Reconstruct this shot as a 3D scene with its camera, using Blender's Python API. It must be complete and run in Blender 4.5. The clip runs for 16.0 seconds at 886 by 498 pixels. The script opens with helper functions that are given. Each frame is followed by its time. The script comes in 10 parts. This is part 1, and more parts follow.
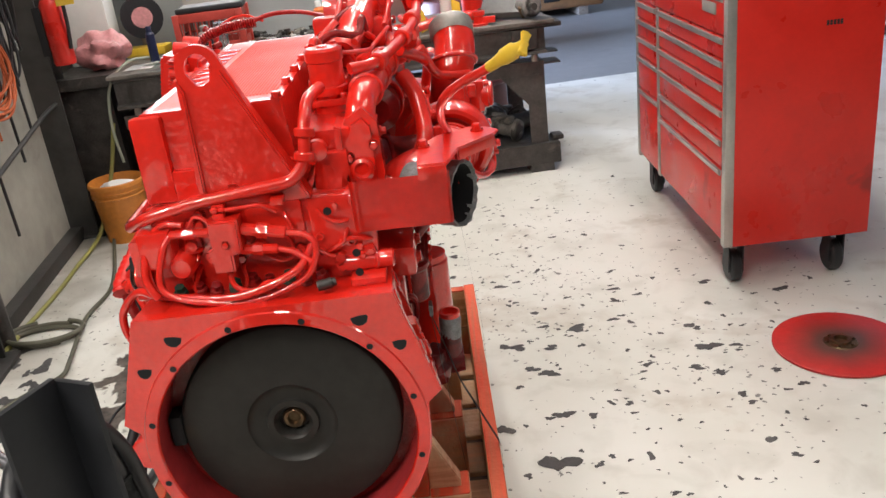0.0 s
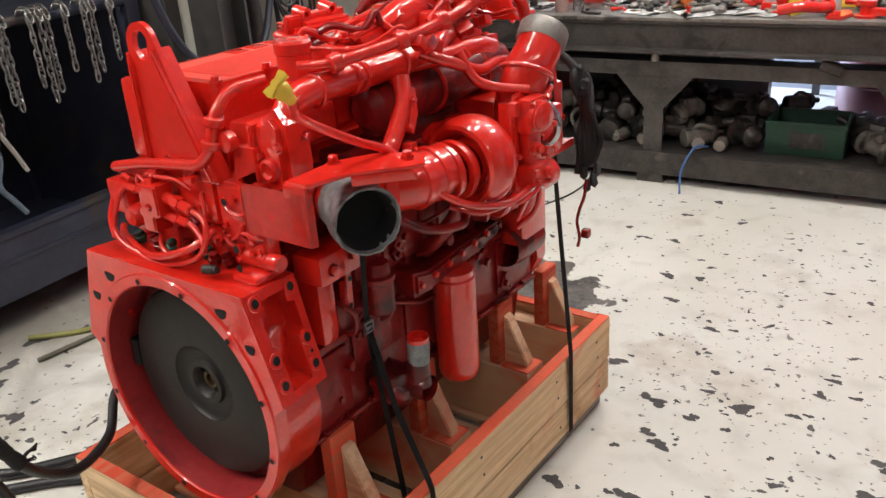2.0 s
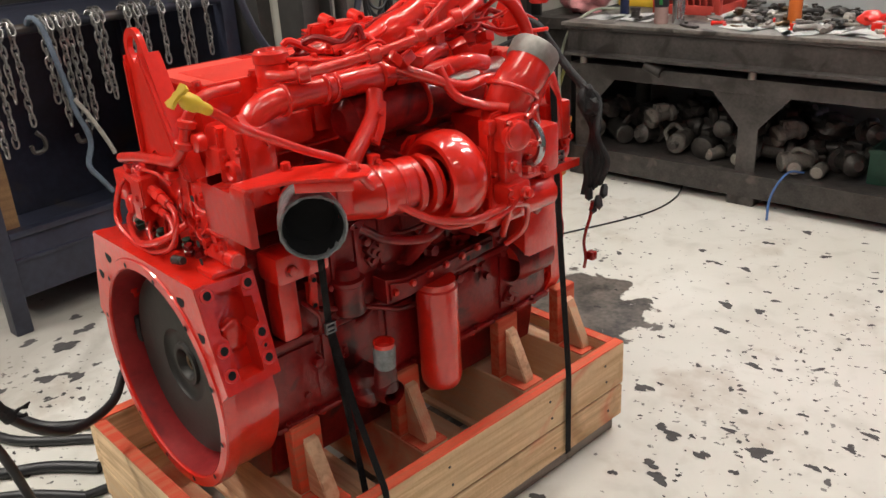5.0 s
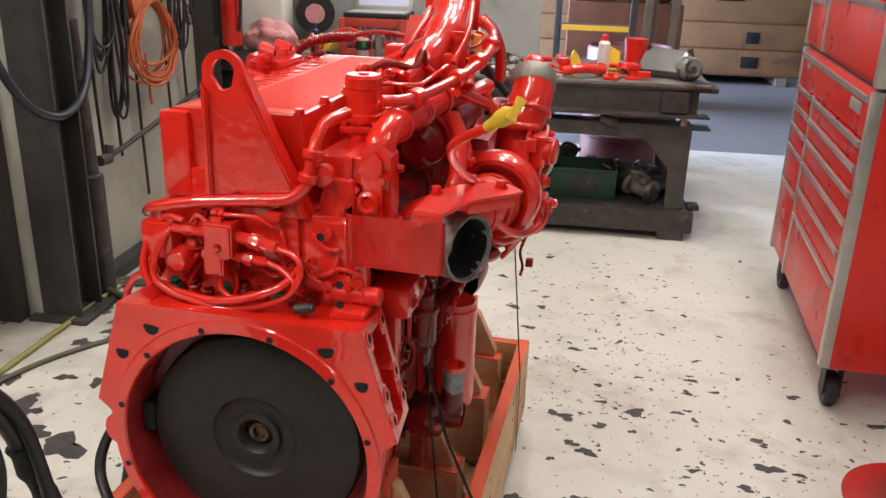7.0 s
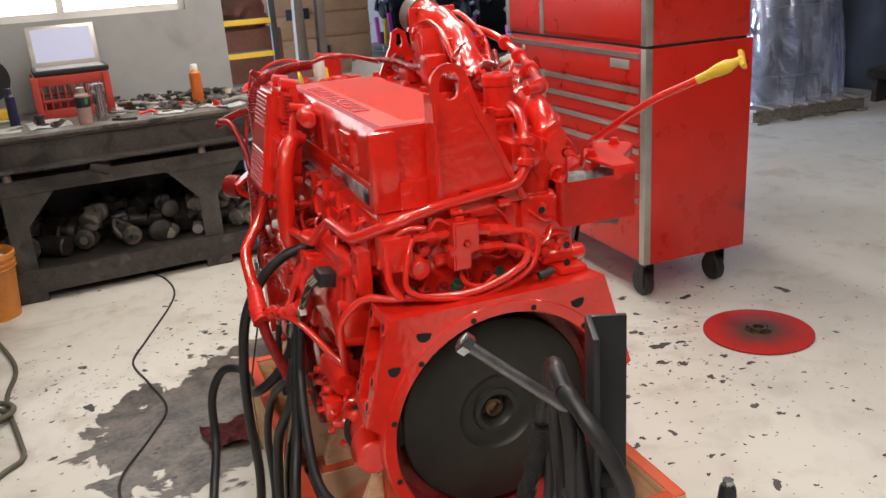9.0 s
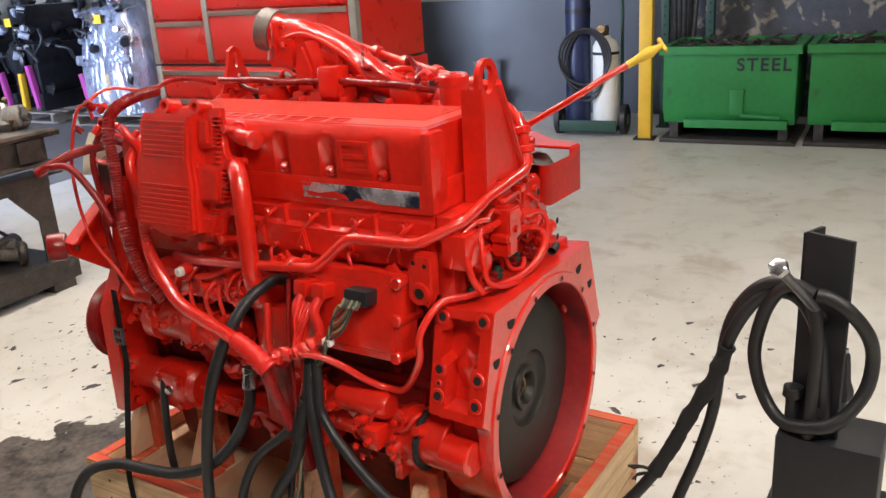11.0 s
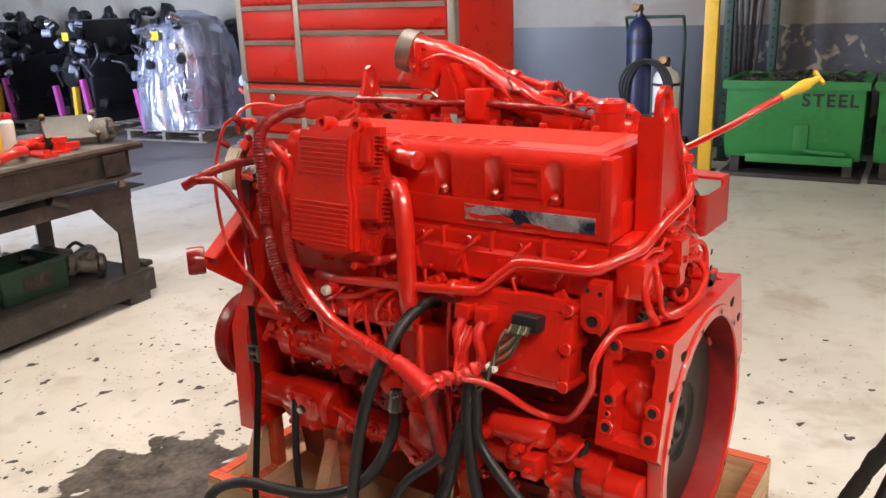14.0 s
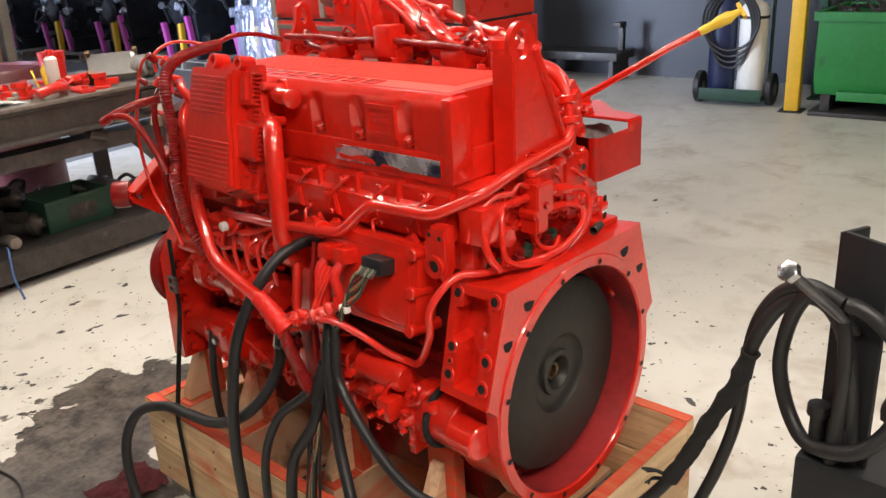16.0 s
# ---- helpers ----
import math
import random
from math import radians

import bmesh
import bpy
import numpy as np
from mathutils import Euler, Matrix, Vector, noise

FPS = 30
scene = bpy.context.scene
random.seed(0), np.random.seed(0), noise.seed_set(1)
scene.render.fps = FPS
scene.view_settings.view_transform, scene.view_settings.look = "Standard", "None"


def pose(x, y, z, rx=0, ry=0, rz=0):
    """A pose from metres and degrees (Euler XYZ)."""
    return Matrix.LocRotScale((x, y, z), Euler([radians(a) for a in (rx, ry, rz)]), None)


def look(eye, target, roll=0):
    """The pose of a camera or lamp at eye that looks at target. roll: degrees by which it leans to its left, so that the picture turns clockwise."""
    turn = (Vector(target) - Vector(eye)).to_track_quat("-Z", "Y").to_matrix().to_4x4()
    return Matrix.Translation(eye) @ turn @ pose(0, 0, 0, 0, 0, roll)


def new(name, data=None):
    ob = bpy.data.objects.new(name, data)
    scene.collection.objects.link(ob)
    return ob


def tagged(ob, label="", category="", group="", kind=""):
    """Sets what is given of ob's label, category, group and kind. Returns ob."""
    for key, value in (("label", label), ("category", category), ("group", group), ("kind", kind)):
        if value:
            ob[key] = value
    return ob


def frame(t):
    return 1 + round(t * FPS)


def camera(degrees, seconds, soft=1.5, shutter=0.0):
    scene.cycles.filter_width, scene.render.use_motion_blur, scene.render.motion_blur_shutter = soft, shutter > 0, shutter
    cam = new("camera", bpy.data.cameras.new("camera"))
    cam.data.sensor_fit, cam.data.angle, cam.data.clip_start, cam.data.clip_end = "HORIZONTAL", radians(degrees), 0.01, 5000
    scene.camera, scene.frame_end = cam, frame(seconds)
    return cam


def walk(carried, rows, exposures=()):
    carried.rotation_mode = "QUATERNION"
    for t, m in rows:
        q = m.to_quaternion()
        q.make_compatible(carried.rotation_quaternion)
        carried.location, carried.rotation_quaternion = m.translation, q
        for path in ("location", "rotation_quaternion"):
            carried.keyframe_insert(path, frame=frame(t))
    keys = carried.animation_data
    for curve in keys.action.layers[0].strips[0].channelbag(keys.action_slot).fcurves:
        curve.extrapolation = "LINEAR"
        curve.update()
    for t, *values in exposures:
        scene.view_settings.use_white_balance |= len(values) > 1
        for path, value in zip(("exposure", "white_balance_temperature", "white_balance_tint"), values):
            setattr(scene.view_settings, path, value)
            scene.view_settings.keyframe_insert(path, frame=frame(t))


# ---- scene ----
cam = camera(55.2, 16.0)
PATH = [
    (0, (0.364, -1.426, 1.539), (0.344, 0.423, 0.776), -6.9),
    (0.5, (0.72, -1.372, 1.567), (0.378, 0.447, 0.809), -5.4),
    (1, (0.933, -1.189, 1.547), (0.387, 0.567, 0.761), -3.8),
    (1.5, (1.134, -1.02, 1.563), (0.438, 0.685, 0.783), -3.0),
    (2, (1.391, -0.899, 1.563), (0.293, 0.567, 0.761), -4.0),
    (2.5, (1.491, -0.726, 1.575), (0.176, 0.551, 0.774), -3.9),
    (3, (1.588, -0.574, 1.569), (0.206, 0.636, 0.778), -3.4),
    (3.5, (1.748, -0.468, 1.578), (0.286, 0.652, 0.798), -1.4),
    (4, (1.795, -0.453, 1.575), (0.312, 0.643, 0.801), -1.5),
    (4.2, (1.791, -0.461, 1.58), (0.301, 0.631, 0.813), -2.2),
    (6.3, (1.173, -1.134, 1.578), (0.313, 0.521, 0.857), 1.0),
    (6.5, (1.03, -1.186, 1.54), (0.265, 0.534, 0.865), 2.4),
    (7, (0.681, -1.314, 1.549), (0.277, 0.519, 0.858), 1.7),
    (7.5, (0.404, -1.533, 1.559), (0.159, 0.347, 0.923), -1.5),
    (8, (0.132, -1.588, 1.607), (0.397, 0.299, 1.001), 1.5),
    (8.5, (-0.296, -1.454, 1.573), (0.214, 0.365, 0.916), 0.0),
    (9, (-0.675, -1.479, 1.544), (-0.013, 0.294, 0.898), -4.0),
    (9.2, (-0.804, -1.498, 1.575), (0.0, 0.217, 0.932), -3.1),
    (11.3, (-1.668, -0.631, 1.528), (-0.051, 0.359, 0.889), -4.3),
    (11.5, (-1.703, -0.573, 1.529), (-0.104, 0.437, 0.877), -5.2),
    (12, (-1.749, -0.505, 1.521), (-0.164, 0.488, 0.815), -2.6),
    (12.5, (-1.772, -0.493, 1.529), (-0.172, 0.512, 0.873), -2.6),
    (13, (-1.765, -0.47, 1.542), (-0.162, 0.559, 0.931), -2.6),
    (13.5, (-1.757, -0.459, 1.542), (-0.138, 0.576, 0.986), -1.5),
    (14, (-1.745, -0.475, 1.537), (-0.152, 0.59, 0.965), -2.0),
    (14.5, (-1.704, -0.536, 1.522), (-0.169, 0.576, 0.884), -3.7),
    (15, (-1.642, -0.682, 1.522), (-0.18, 0.521, 0.878), -5.0),
    (15.5, (-1.565, -0.841, 1.531), (-0.121, 0.365, 0.852), -4.2),
    (16, (-1.379, -0.915, 1.514), (-0.016, 0.372, 0.816), -3.4),
]
EXPOSURES = [(0, 0.15, 6400, 10), (1, 0.12, 6350, 10), (2, 0.10, 6350, 10), (3.5, 0.09, 6350, 10), (4.2, 0.08, 6400, 10), (6.5, 0.0, 6600, 11), (7, 0.0, 6650, 12), (7.5, -0.33, 6700, 13), (8, -0.25, 6700, 12), (8.5, -0.12, 6700, 12), (9, -0.06, 6700, 12), (11.3, 0.2, 6800, 12), (12.5, 0.22, 6850, 13), (13.5, 0.22, 7200, 15), (16, 0.17, 7000, 12)]
walk(cam, [(t, look(eye, target, roll)) for t, eye, target, roll in PATH], EXPOSURES)
LAMP_W, LAMP_COLOUR, DOOR_W = 34.0, (1.0, 0.94, 0.86), 2600.0

# ---- world and light ----
world = bpy.data.worlds.new("world")
scene.world = world
world.use_nodes = True
sky = world.node_tree.nodes.new("ShaderNodeTexSky")
sky.sky_type, sky.sun_disc = "NISHITA", False
sky.sun_elevation, sky.sun_rotation = radians(35), radians(300)
world.node_tree.links.new(sky.outputs[0], world.node_tree.nodes["Background"].inputs[0])
world.node_tree.nodes["Background"].inputs[1].default_value = 0.12

TURN = radians(5)          # the building stands turned by five degrees to the engine
HALL = Matrix.Rotation(TURN, 4, "Z")


def hall(x, y, z=0.0, rz=0.0):
    return HALL @ pose(x, y, z, 0, 0, rz)


def area_lamp(name, m, sx, sy, watts, colour):
    lamp = bpy.data.lights.new(name, "AREA")
    lamp.shape, lamp.size, lamp.size_y, lamp.energy, lamp.color = "RECTANGLE", sx, sy, watts, colour
    ob = new(name, lamp)
    ob.matrix_world = m
    return ob


# ---- materials ----
def material(name, colour, rough=0.5, metal=0.0, var=0.12, scale=8.0, bump=0.0, bump_scale=60.0, coat=0.0, spread=0.12, dark=None, dark_at=0.62, island=False, shine=0.5):
    """Principled paint or metal with two scales of mottling, uneven gloss and fine relief."""
    m = bpy.data.materials.new(name)
    m.use_nodes = True
    nt = m.node_tree
    b = nt.nodes["Principled BSDF"]
    co = nt.nodes.new("ShaderNodeTexCoord")
    n1 = nt.nodes.new("ShaderNodeTexNoise")
    n1.inputs["Scale"].default_value, n1.inputs["Detail"].default_value = scale, 6
    n2 = nt.nodes.new("ShaderNodeTexNoise")
    n2.inputs["Scale"].default_value, n2.inputs["Detail"].default_value = scale * 7, 4
    for n in (n1, n2):
        nt.links.new(co.outputs["Object"], n.inputs["Vector"])
    mix = nt.nodes.new("ShaderNodeMath")
    mix.operation = "MULTIPLY_ADD"
    nt.links.new(n1.outputs["Fac"], mix.inputs[0])
    mix.inputs[1].default_value = 0.65
    half = nt.nodes.new("ShaderNodeMath")
    half.operation = "MULTIPLY"
    nt.links.new(n2.outputs["Fac"], half.inputs[0])
    half.inputs[1].default_value = 0.35
    nt.links.new(half.outputs[0], mix.inputs[2])
    ramp = nt.nodes.new("ShaderNodeValToRGB")
    lo = [c * (1 - var) for c in colour]
    hi = [min(1, c * (1 + var)) for c in colour]
    ramp.color_ramp.elements[0].position, ramp.color_ramp.elements[0].color = 0.3, (*lo, 1)
    ramp.color_ramp.elements[1].position, ramp.color_ramp.elements[1].color = 0.7, (*hi, 1)
    nt.links.new(mix.outputs[0], ramp.inputs[0])
    out = ramp.outputs[0]
    if dark:
        n3 = nt.nodes.new("ShaderNodeTexNoise")
        n3.inputs["Scale"].default_value, n3.inputs["Detail"].default_value, n3.inputs["Distortion"].default_value = scale * 0.6, 8, 0.6
        nt.links.new(co.outputs["Object"], n3.inputs["Vector"])
        step = nt.nodes.new("ShaderNodeMapRange")
        step.inputs[1].default_value, step.inputs[2].default_value = dark_at, dark_at + 0.08
        nt.links.new(n3.outputs["Fac"], step.inputs[0])
        mc = nt.nodes.new("ShaderNodeMix")
        mc.data_type = "RGBA"
        nt.links.new(step.outputs[0], mc.inputs[0])
        nt.links.new(out, mc.inputs[6])
        mc.inputs[7].default_value = (*dark, 1)
        out = mc.outputs[2]
    if island:
        info = nt.nodes.new("ShaderNodeNewGeometry" if island == "mesh" else "ShaderNodeObjectInfo")
        hs = nt.nodes.new("ShaderNodeHueSaturation")
        mr = nt.nodes.new("ShaderNodeMapRange")
        mr.inputs[3].default_value, mr.inputs[4].default_value = 0.72, 1.25
        nt.links.new(info.outputs["Random Per Island" if island == "mesh" else "Random"], mr.inputs[0])
        nt.links.new(mr.outputs[0], hs.inputs["Value"])
        nt.links.new(out, hs.inputs["Color"])
        out = hs.outputs[0]
    nt.links.new(out, b.inputs["Base Color"])
    rr = nt.nodes.new("ShaderNodeMapRange")
    rr.inputs[3].default_value, rr.inputs[4].default_value = max(0.02, rough - spread), min(1, rough + spread)
    nt.links.new(n1.outputs["Fac"], rr.inputs[0])
    nt.links.new(rr.outputs[0], b.inputs["Roughness"])
    b.inputs["Metallic"].default_value = metal
    b.inputs["Specular IOR Level"].default_value = shine
    b.inputs["Coat Weight"].default_value = coat
    b.inputs["Coat Roughness"].default_value = 0.05
    b.inputs["Coat IOR"].default_value = 1.62
    if bump:
        n4 = nt.nodes.new("ShaderNodeTexNoise")
        n4.inputs["Scale"].default_value, n4.inputs["Detail"].default_value = bump_scale, 1.0 if coat else 5
        nt.links.new(co.outputs["Object"], n4.inputs["Vector"])
        bp = nt.nodes.new("ShaderNodeBump")
        bp.inputs["Strength"].default_value, bp.inputs["Distance"].default_value = bump, 0.01
        nt.links.new(n4.outputs["Fac"], bp.inputs["Height"])
        nt.links.new(bp.outputs[0], b.inputs["Normal"])
    return m


def wood(name, a, c, stain=None, spray=0.0, along="y"):
    """Sawn softwood: grain along one axis, dark knots and dirt, and where spray is above nought a drift of red paint."""
    m = material(name, a, 0.75, var=0.12, scale=5, bump=0.25, bump_scale=90, dark=stain, dark_at=0.6, island=True)
    nt = m.node_tree
    co = nt.nodes.new("ShaderNodeTexCoord")
    b = nt.nodes["Principled BSDF"]

    def streaks(scale, sizes, lo, hi, detail=7):
        mp = nt.nodes.new("ShaderNodeMapping")
        mp.inputs["Scale"].default_value = sizes
        n = nt.nodes.new("ShaderNodeTexNoise")
        n.inputs["Scale"].default_value, n.inputs["Detail"].default_value, n.inputs["Distortion"].default_value = scale, detail, 1.0
        r = nt.nodes.new("ShaderNodeMapRange")
        r.inputs[1].default_value, r.inputs[2].default_value = lo, hi
        nt.links.new(co.outputs["Object"], mp.inputs[0])
        nt.links.new(mp.outputs[0], n.inputs["Vector"])
        nt.links.new(n.outputs["Fac"], r.inputs[0])
        return r.outputs[0]

    def over(fac, colour):
        mc = nt.nodes.new("ShaderNodeMix")
        mc.data_type = "RGBA"
        nt.links.new(fac, mc.inputs[0])
        nt.links.new(b.inputs["Base Color"].links[0].from_socket, mc.inputs[6])
        mc.inputs[7].default_value = (*colour, 1)
        nt.links.new(mc.outputs[2], b.inputs["Base Color"])

    long = (18, 1.2, 22) if along == "y" else (1.2, 18, 22)
    over(streaks(2.2, long, 0.4, 0.66), c)
    over(streaks(3.1, (1, 1, 1), 0.68, 0.74, 4), tuple(0.32 * v for v in c))     # knots and oily thumb marks
    over(streaks(1.3, tuple(0.5 * v for v in long), 0.66, 0.80), tuple(0.45 * v for v in c))
    if spray:
        over(streaks(2.6, (1, 1, 1.4), 0.62 - 0.3 * spray, 0.86 - 0.3 * spray, 5), (0.70, 0.055, 0.028))
    return m


RED = material("engine_red_enamel", (0.72, 0.019, 0.009), 0.34, var=0.16, scale=9, bump=0.12, bump_scale=55, coat=0.95, spread=0.03, shine=0.1)
CREAM_CAP = material("cream_cap_plastic", (0.66, 0.60, 0.47), 0.5, var=0.15, scale=20)
RED_SATIN = material("engine_red_satin", (0.72, 0.020, 0.014), 0.42, var=0.1, scale=7, bump=0.05, bump_scale=60)
# shaded copy of the enamel for flanks and recesses, with patches of dark iron
RED_SHADED = material("engine_red_shaded", (0.24, 0.007, 0.007), 0.45, var=0.4, scale=11, bump=0.14, bump_scale=100, dark=(0.065, 0.006, 0.006), dark_at=0.54, shine=0.4)
# darker copy again: shade in the gaps in front of the block, as colour
RED_DEEP_SHADE = material("engine_red_deep_shade", (0.17, 0.007, 0.006), 0.4, var=0.5, scale=8, bump=0.2, bump_scale=60)
RED_DARK = material("harness_dark_red", (0.27, 0.010, 0.009), 0.26, var=0.4, scale=14, bump=0.3, bump_scale=120)
for enamel in (RED, RED_SHADED, RED_DARK):      # a clear sharp top layer over a dull pigment, with the same runs and orange peel
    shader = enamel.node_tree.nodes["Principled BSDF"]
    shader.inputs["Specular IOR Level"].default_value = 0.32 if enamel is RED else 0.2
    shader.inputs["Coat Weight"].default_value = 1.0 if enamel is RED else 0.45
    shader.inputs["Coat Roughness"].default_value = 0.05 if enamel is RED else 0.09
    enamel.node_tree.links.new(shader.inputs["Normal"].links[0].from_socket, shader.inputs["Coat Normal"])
RED_BOX = material("tool_chest_red", (0.6, 0.02, 0.012), 0.32, var=0.10, scale=7, bump=0.03, dark=(0.30, 0.016, 0.012), dark_at=0.63, spread=0.18)
RED_WOOD = wood("wood_red_overspray", (0.72, 0.085, 0.035), (0.62, 0.16, 0.08))
PINE_DUSTED = wood("pine_dusted_red", (0.78, 0.54, 0.34), (0.70, 0.42, 0.25), spray=0.34, along="x")
DULL_BARE = material("dull_bare_alloy", (0.27, 0.25, 0.23), 0.5, metal=0.5, var=0.3, scale=14)
PINE = wood("pine_board", (0.76, 0.55, 0.33), (0.62, 0.40, 0.21), (0.40, 0.24, 0.12), spray=0.22)
PINE_END = wood("pine_end_board", (0.76, 0.55, 0.33), (0.62, 0.40, 0.21), (0.40, 0.24, 0.12), spray=0.22, along="x")
PINE_OLD = wood("browned_timber", (0.30, 0.17, 0.075), (0.20, 0.11, 0.05), (0.12, 0.07, 0.04))
MAUVE = material("thin_overspray_on_iron", (0.34, 0.028, 0.030), 0.36, var=0.35, scale=7, bump=0.08, dark=(0.15, 0.02, 0.022), dark_at=0.6)
PLATE = material("scuffed_name_plate", (0.55, 0.57, 0.62), 0.28, metal=0.55, var=0.4, scale=22, dark=(0.04, 0.05, 0.09), dark_at=0.5)
OLD_WOOD = wood("grey_pallet_wood", (0.26, 0.23, 0.2), (0.15, 0.13, 0.11))
BLACK_RUBBER = material("black_rubber", (0.016, 0.016, 0.018), 0.45, var=0.3, scale=12, bump=0.1)
BLACK_TAPE = material("black_cloth_tape", (0.012, 0.012, 0.013), 0.75, var=0.3, scale=20, bump=0.4, bump_scale=150)
BLACK_PAINT = material("black_paint", (0.014, 0.015, 0.018), 0.5, var=0.35, scale=7, bump=0.05)
NAVY = material("navy_black_steel", (0.024, 0.027, 0.046), 0.42, var=0.45, scale=5, bump=0.1, dark=(0.045, 0.036, 0.032), dark_at=0.6)
FLYWHEEL = material("dark_machined_iron", (0.035, 0.033, 0.03), 0.5, metal=0.5, var=0.3, scale=5, bump=0.05, dark=(0.05, 0.035, 0.02), dark_at=0.6)
BRONZE = material("worn_bronze", (0.15, 0.10, 0.058), 0.35, metal=0.9, var=0.5, scale=30)
STEEL = material("bright_steel", (0.46, 0.46, 0.48), 0.26, metal=0.95, var=0.15, scale=15)
ALUMINIUM = material("dull_aluminium", (0.5, 0.49, 0.46), 0.42, metal=0.8, var=0.15, scale=12)
# dusty lid red, with the sheen from the window mixed in as paler colour
LID = material("dusty_red_lid_sheen", (0.80, 0.095, 0.070), 0.32, var=0.1, scale=7, bump=0.06, bump_scale=90)
GALV = material("scorched_tape_grey", (0.22, 0.23, 0.235), 0.6, metal=0.2, var=0.55, scale=45, bump=0.35)
# soot in the exhaust; on holes and slots the black paints their inner shade
SOOT_AND_HOLE_SHADE = material("soot_and_hole_shade", (0.008, 0.008, 0.009), 0.85, var=0.3)
YELLOW = material("yellow_plastic", (0.75, 0.5, 0.04), 0.45, var=0.1)
YELLOW_POST = material("yellow_safety_paint", (0.72, 0.42, 0.03), 0.5, var=0.12, scale=4, dark=(0.2, 0.12, 0.03), dark_at=0.63, bump=0.06)
GREEN = material("green_skip_paint", (0.014, 0.20, 0.045), 0.5, var=0.2, scale=3, dark=(0.03, 0.09, 0.04), dark_at=0.64, bump=0.08)
GREEN_DARK = material("grimy_green_plastic", (0.012, 0.05, 0.03), 0.55, var=0.4, scale=9)
GRIMY = material("oily_black_steel", (0.047, 0.042, 0.039), 0.45, metal=0.25, var=0.55, scale=16, bump=0.3, bump_scale=70, dark=(0.10, 0.087, 0.076), dark_at=0.6, spread=0.2)
BENCH_TOP = material("dusty_bench_steel", (0.17, 0.155, 0.14), 0.5, metal=0.2, var=0.5, scale=9, bump=0.25, bump_scale=60, dark=(0.045, 0.04, 0.036), dark_at=0.56, spread=0.2)
BENCH_STEEL = material("worn_grey_steel", (0.070, 0.064, 0.060), 0.5, metal=0.2, var=0.5, scale=9, bump=0.25, bump_scale=70, dark=(0.035, 0.030, 0.027), dark_at=0.57, spread=0.15)
GREASE = material("greasy_part_metal", (0.066, 0.060, 0.055), 0.42, metal=0.5, var=0.6, scale=12, bump=0.3, island=True)
PALE_PART = material("bare_casting", (0.36, 0.33, 0.29), 0.45, metal=0.6, var=0.25, scale=14, bump=0.15)
WALL_GREY = material("grey_wall_paint", (0.36, 0.38, 0.38), 0.55, var=0.12, scale=1.6, dark=(0.2, 0.2, 0.19), dark_at=0.64, bump=0.05)
WALL_PANEL = material("grimy_cream_panel", (0.33, 0.32, 0.28), 0.6, var=0.2, scale=2.2, dark=(0.13, 0.115, 0.09), dark_at=0.58, bump=0.06)
WALL_BLUE = material("slate_blue_wall_paint", (0.038, 0.041, 0.050), 0.5, var=0.15, scale=1.5, bump=0.05, dark=(0.04, 0.045, 0.055), dark_at=0.6)
WALL_CREAM = material("dingy_cream_wall_paint", (0.26, 0.235, 0.20), 0.7, var=0.15, scale=2.5, dark=(0.22, 0.18, 0.15), dark_at=0.58, bump=0.2)
WALL_FLAKED = material("flaked_slate_wall_paint", (0.075, 0.08, 0.095), 0.6, var=0.25, scale=12, bump=0.2, dark=(0.36, 0.31, 0.24), dark_at=0.55)
WALL_WHITE = material("flaking_white_paint", (0.55, 0.53, 0.48), 0.7, var=0.15, scale=2.5, dark=(0.24, 0.19, 0.15), dark_at=0.55, bump=0.2)
CEILING = material("ceiling_paint", (0.16, 0.16, 0.16), 0.7, var=0.08, scale=1)
COLUMN = material("dark_column_paint", (0.040, 0.038, 0.036), 0.5, var=0.5, scale=3, bump=0.1, dark=(0.05, 0.045, 0.04), dark_at=0.6)
ORANGE = material("orange_plastic", (0.7, 0.17, 0.03), 0.45, var=0.12)
ORANGE_BUCKET = material("orange_bucket", (0.55, 0.2, 0.03), 0.5, var=0.25, scale=6, dark=(0.2, 0.1, 0.04))
RUST_ORANGE = material("worn_orange_crate", (0.24, 0.125, 0.055), 0.65, var=0.25, scale=3, dark=(0.14, 0.08, 0.04), dark_at=0.58)
WHITE = material("white_paint", (0.75, 0.75, 0.72), 0.5, var=0.06, scale=5)
PAPER = material("white_paper", (0.8, 0.8, 0.79), 0.8, var=0.03)
PINK = material("pink_rag_bag", (0.6, 0.27, 0.28), 0.35, var=0.35, scale=9, bump=0.4, bump_scale=25)
RAG = material("dark_red_rag", (0.12, 0.02, 0.025), 0.9, var=0.4, scale=18, bump=0.6, bump_scale=90)
HOSE_GREEN = material("yellow_green_hose", (0.27, 0.26, 0.08), 0.45, var=0.2)
BLUE = material("blue_paint", (0.012, 0.020, 0.065), 0.4, var=0.2)
MAGENTA = material("magenta_strap", (0.45, 0.06, 0.3), 0.5, var=0.15)
ENGINE_DARK = material("distant_engine_black", (0.02, 0.021, 0.026), 0.35, metal=0.4, var=0.5, scale=8, bump=0.2)


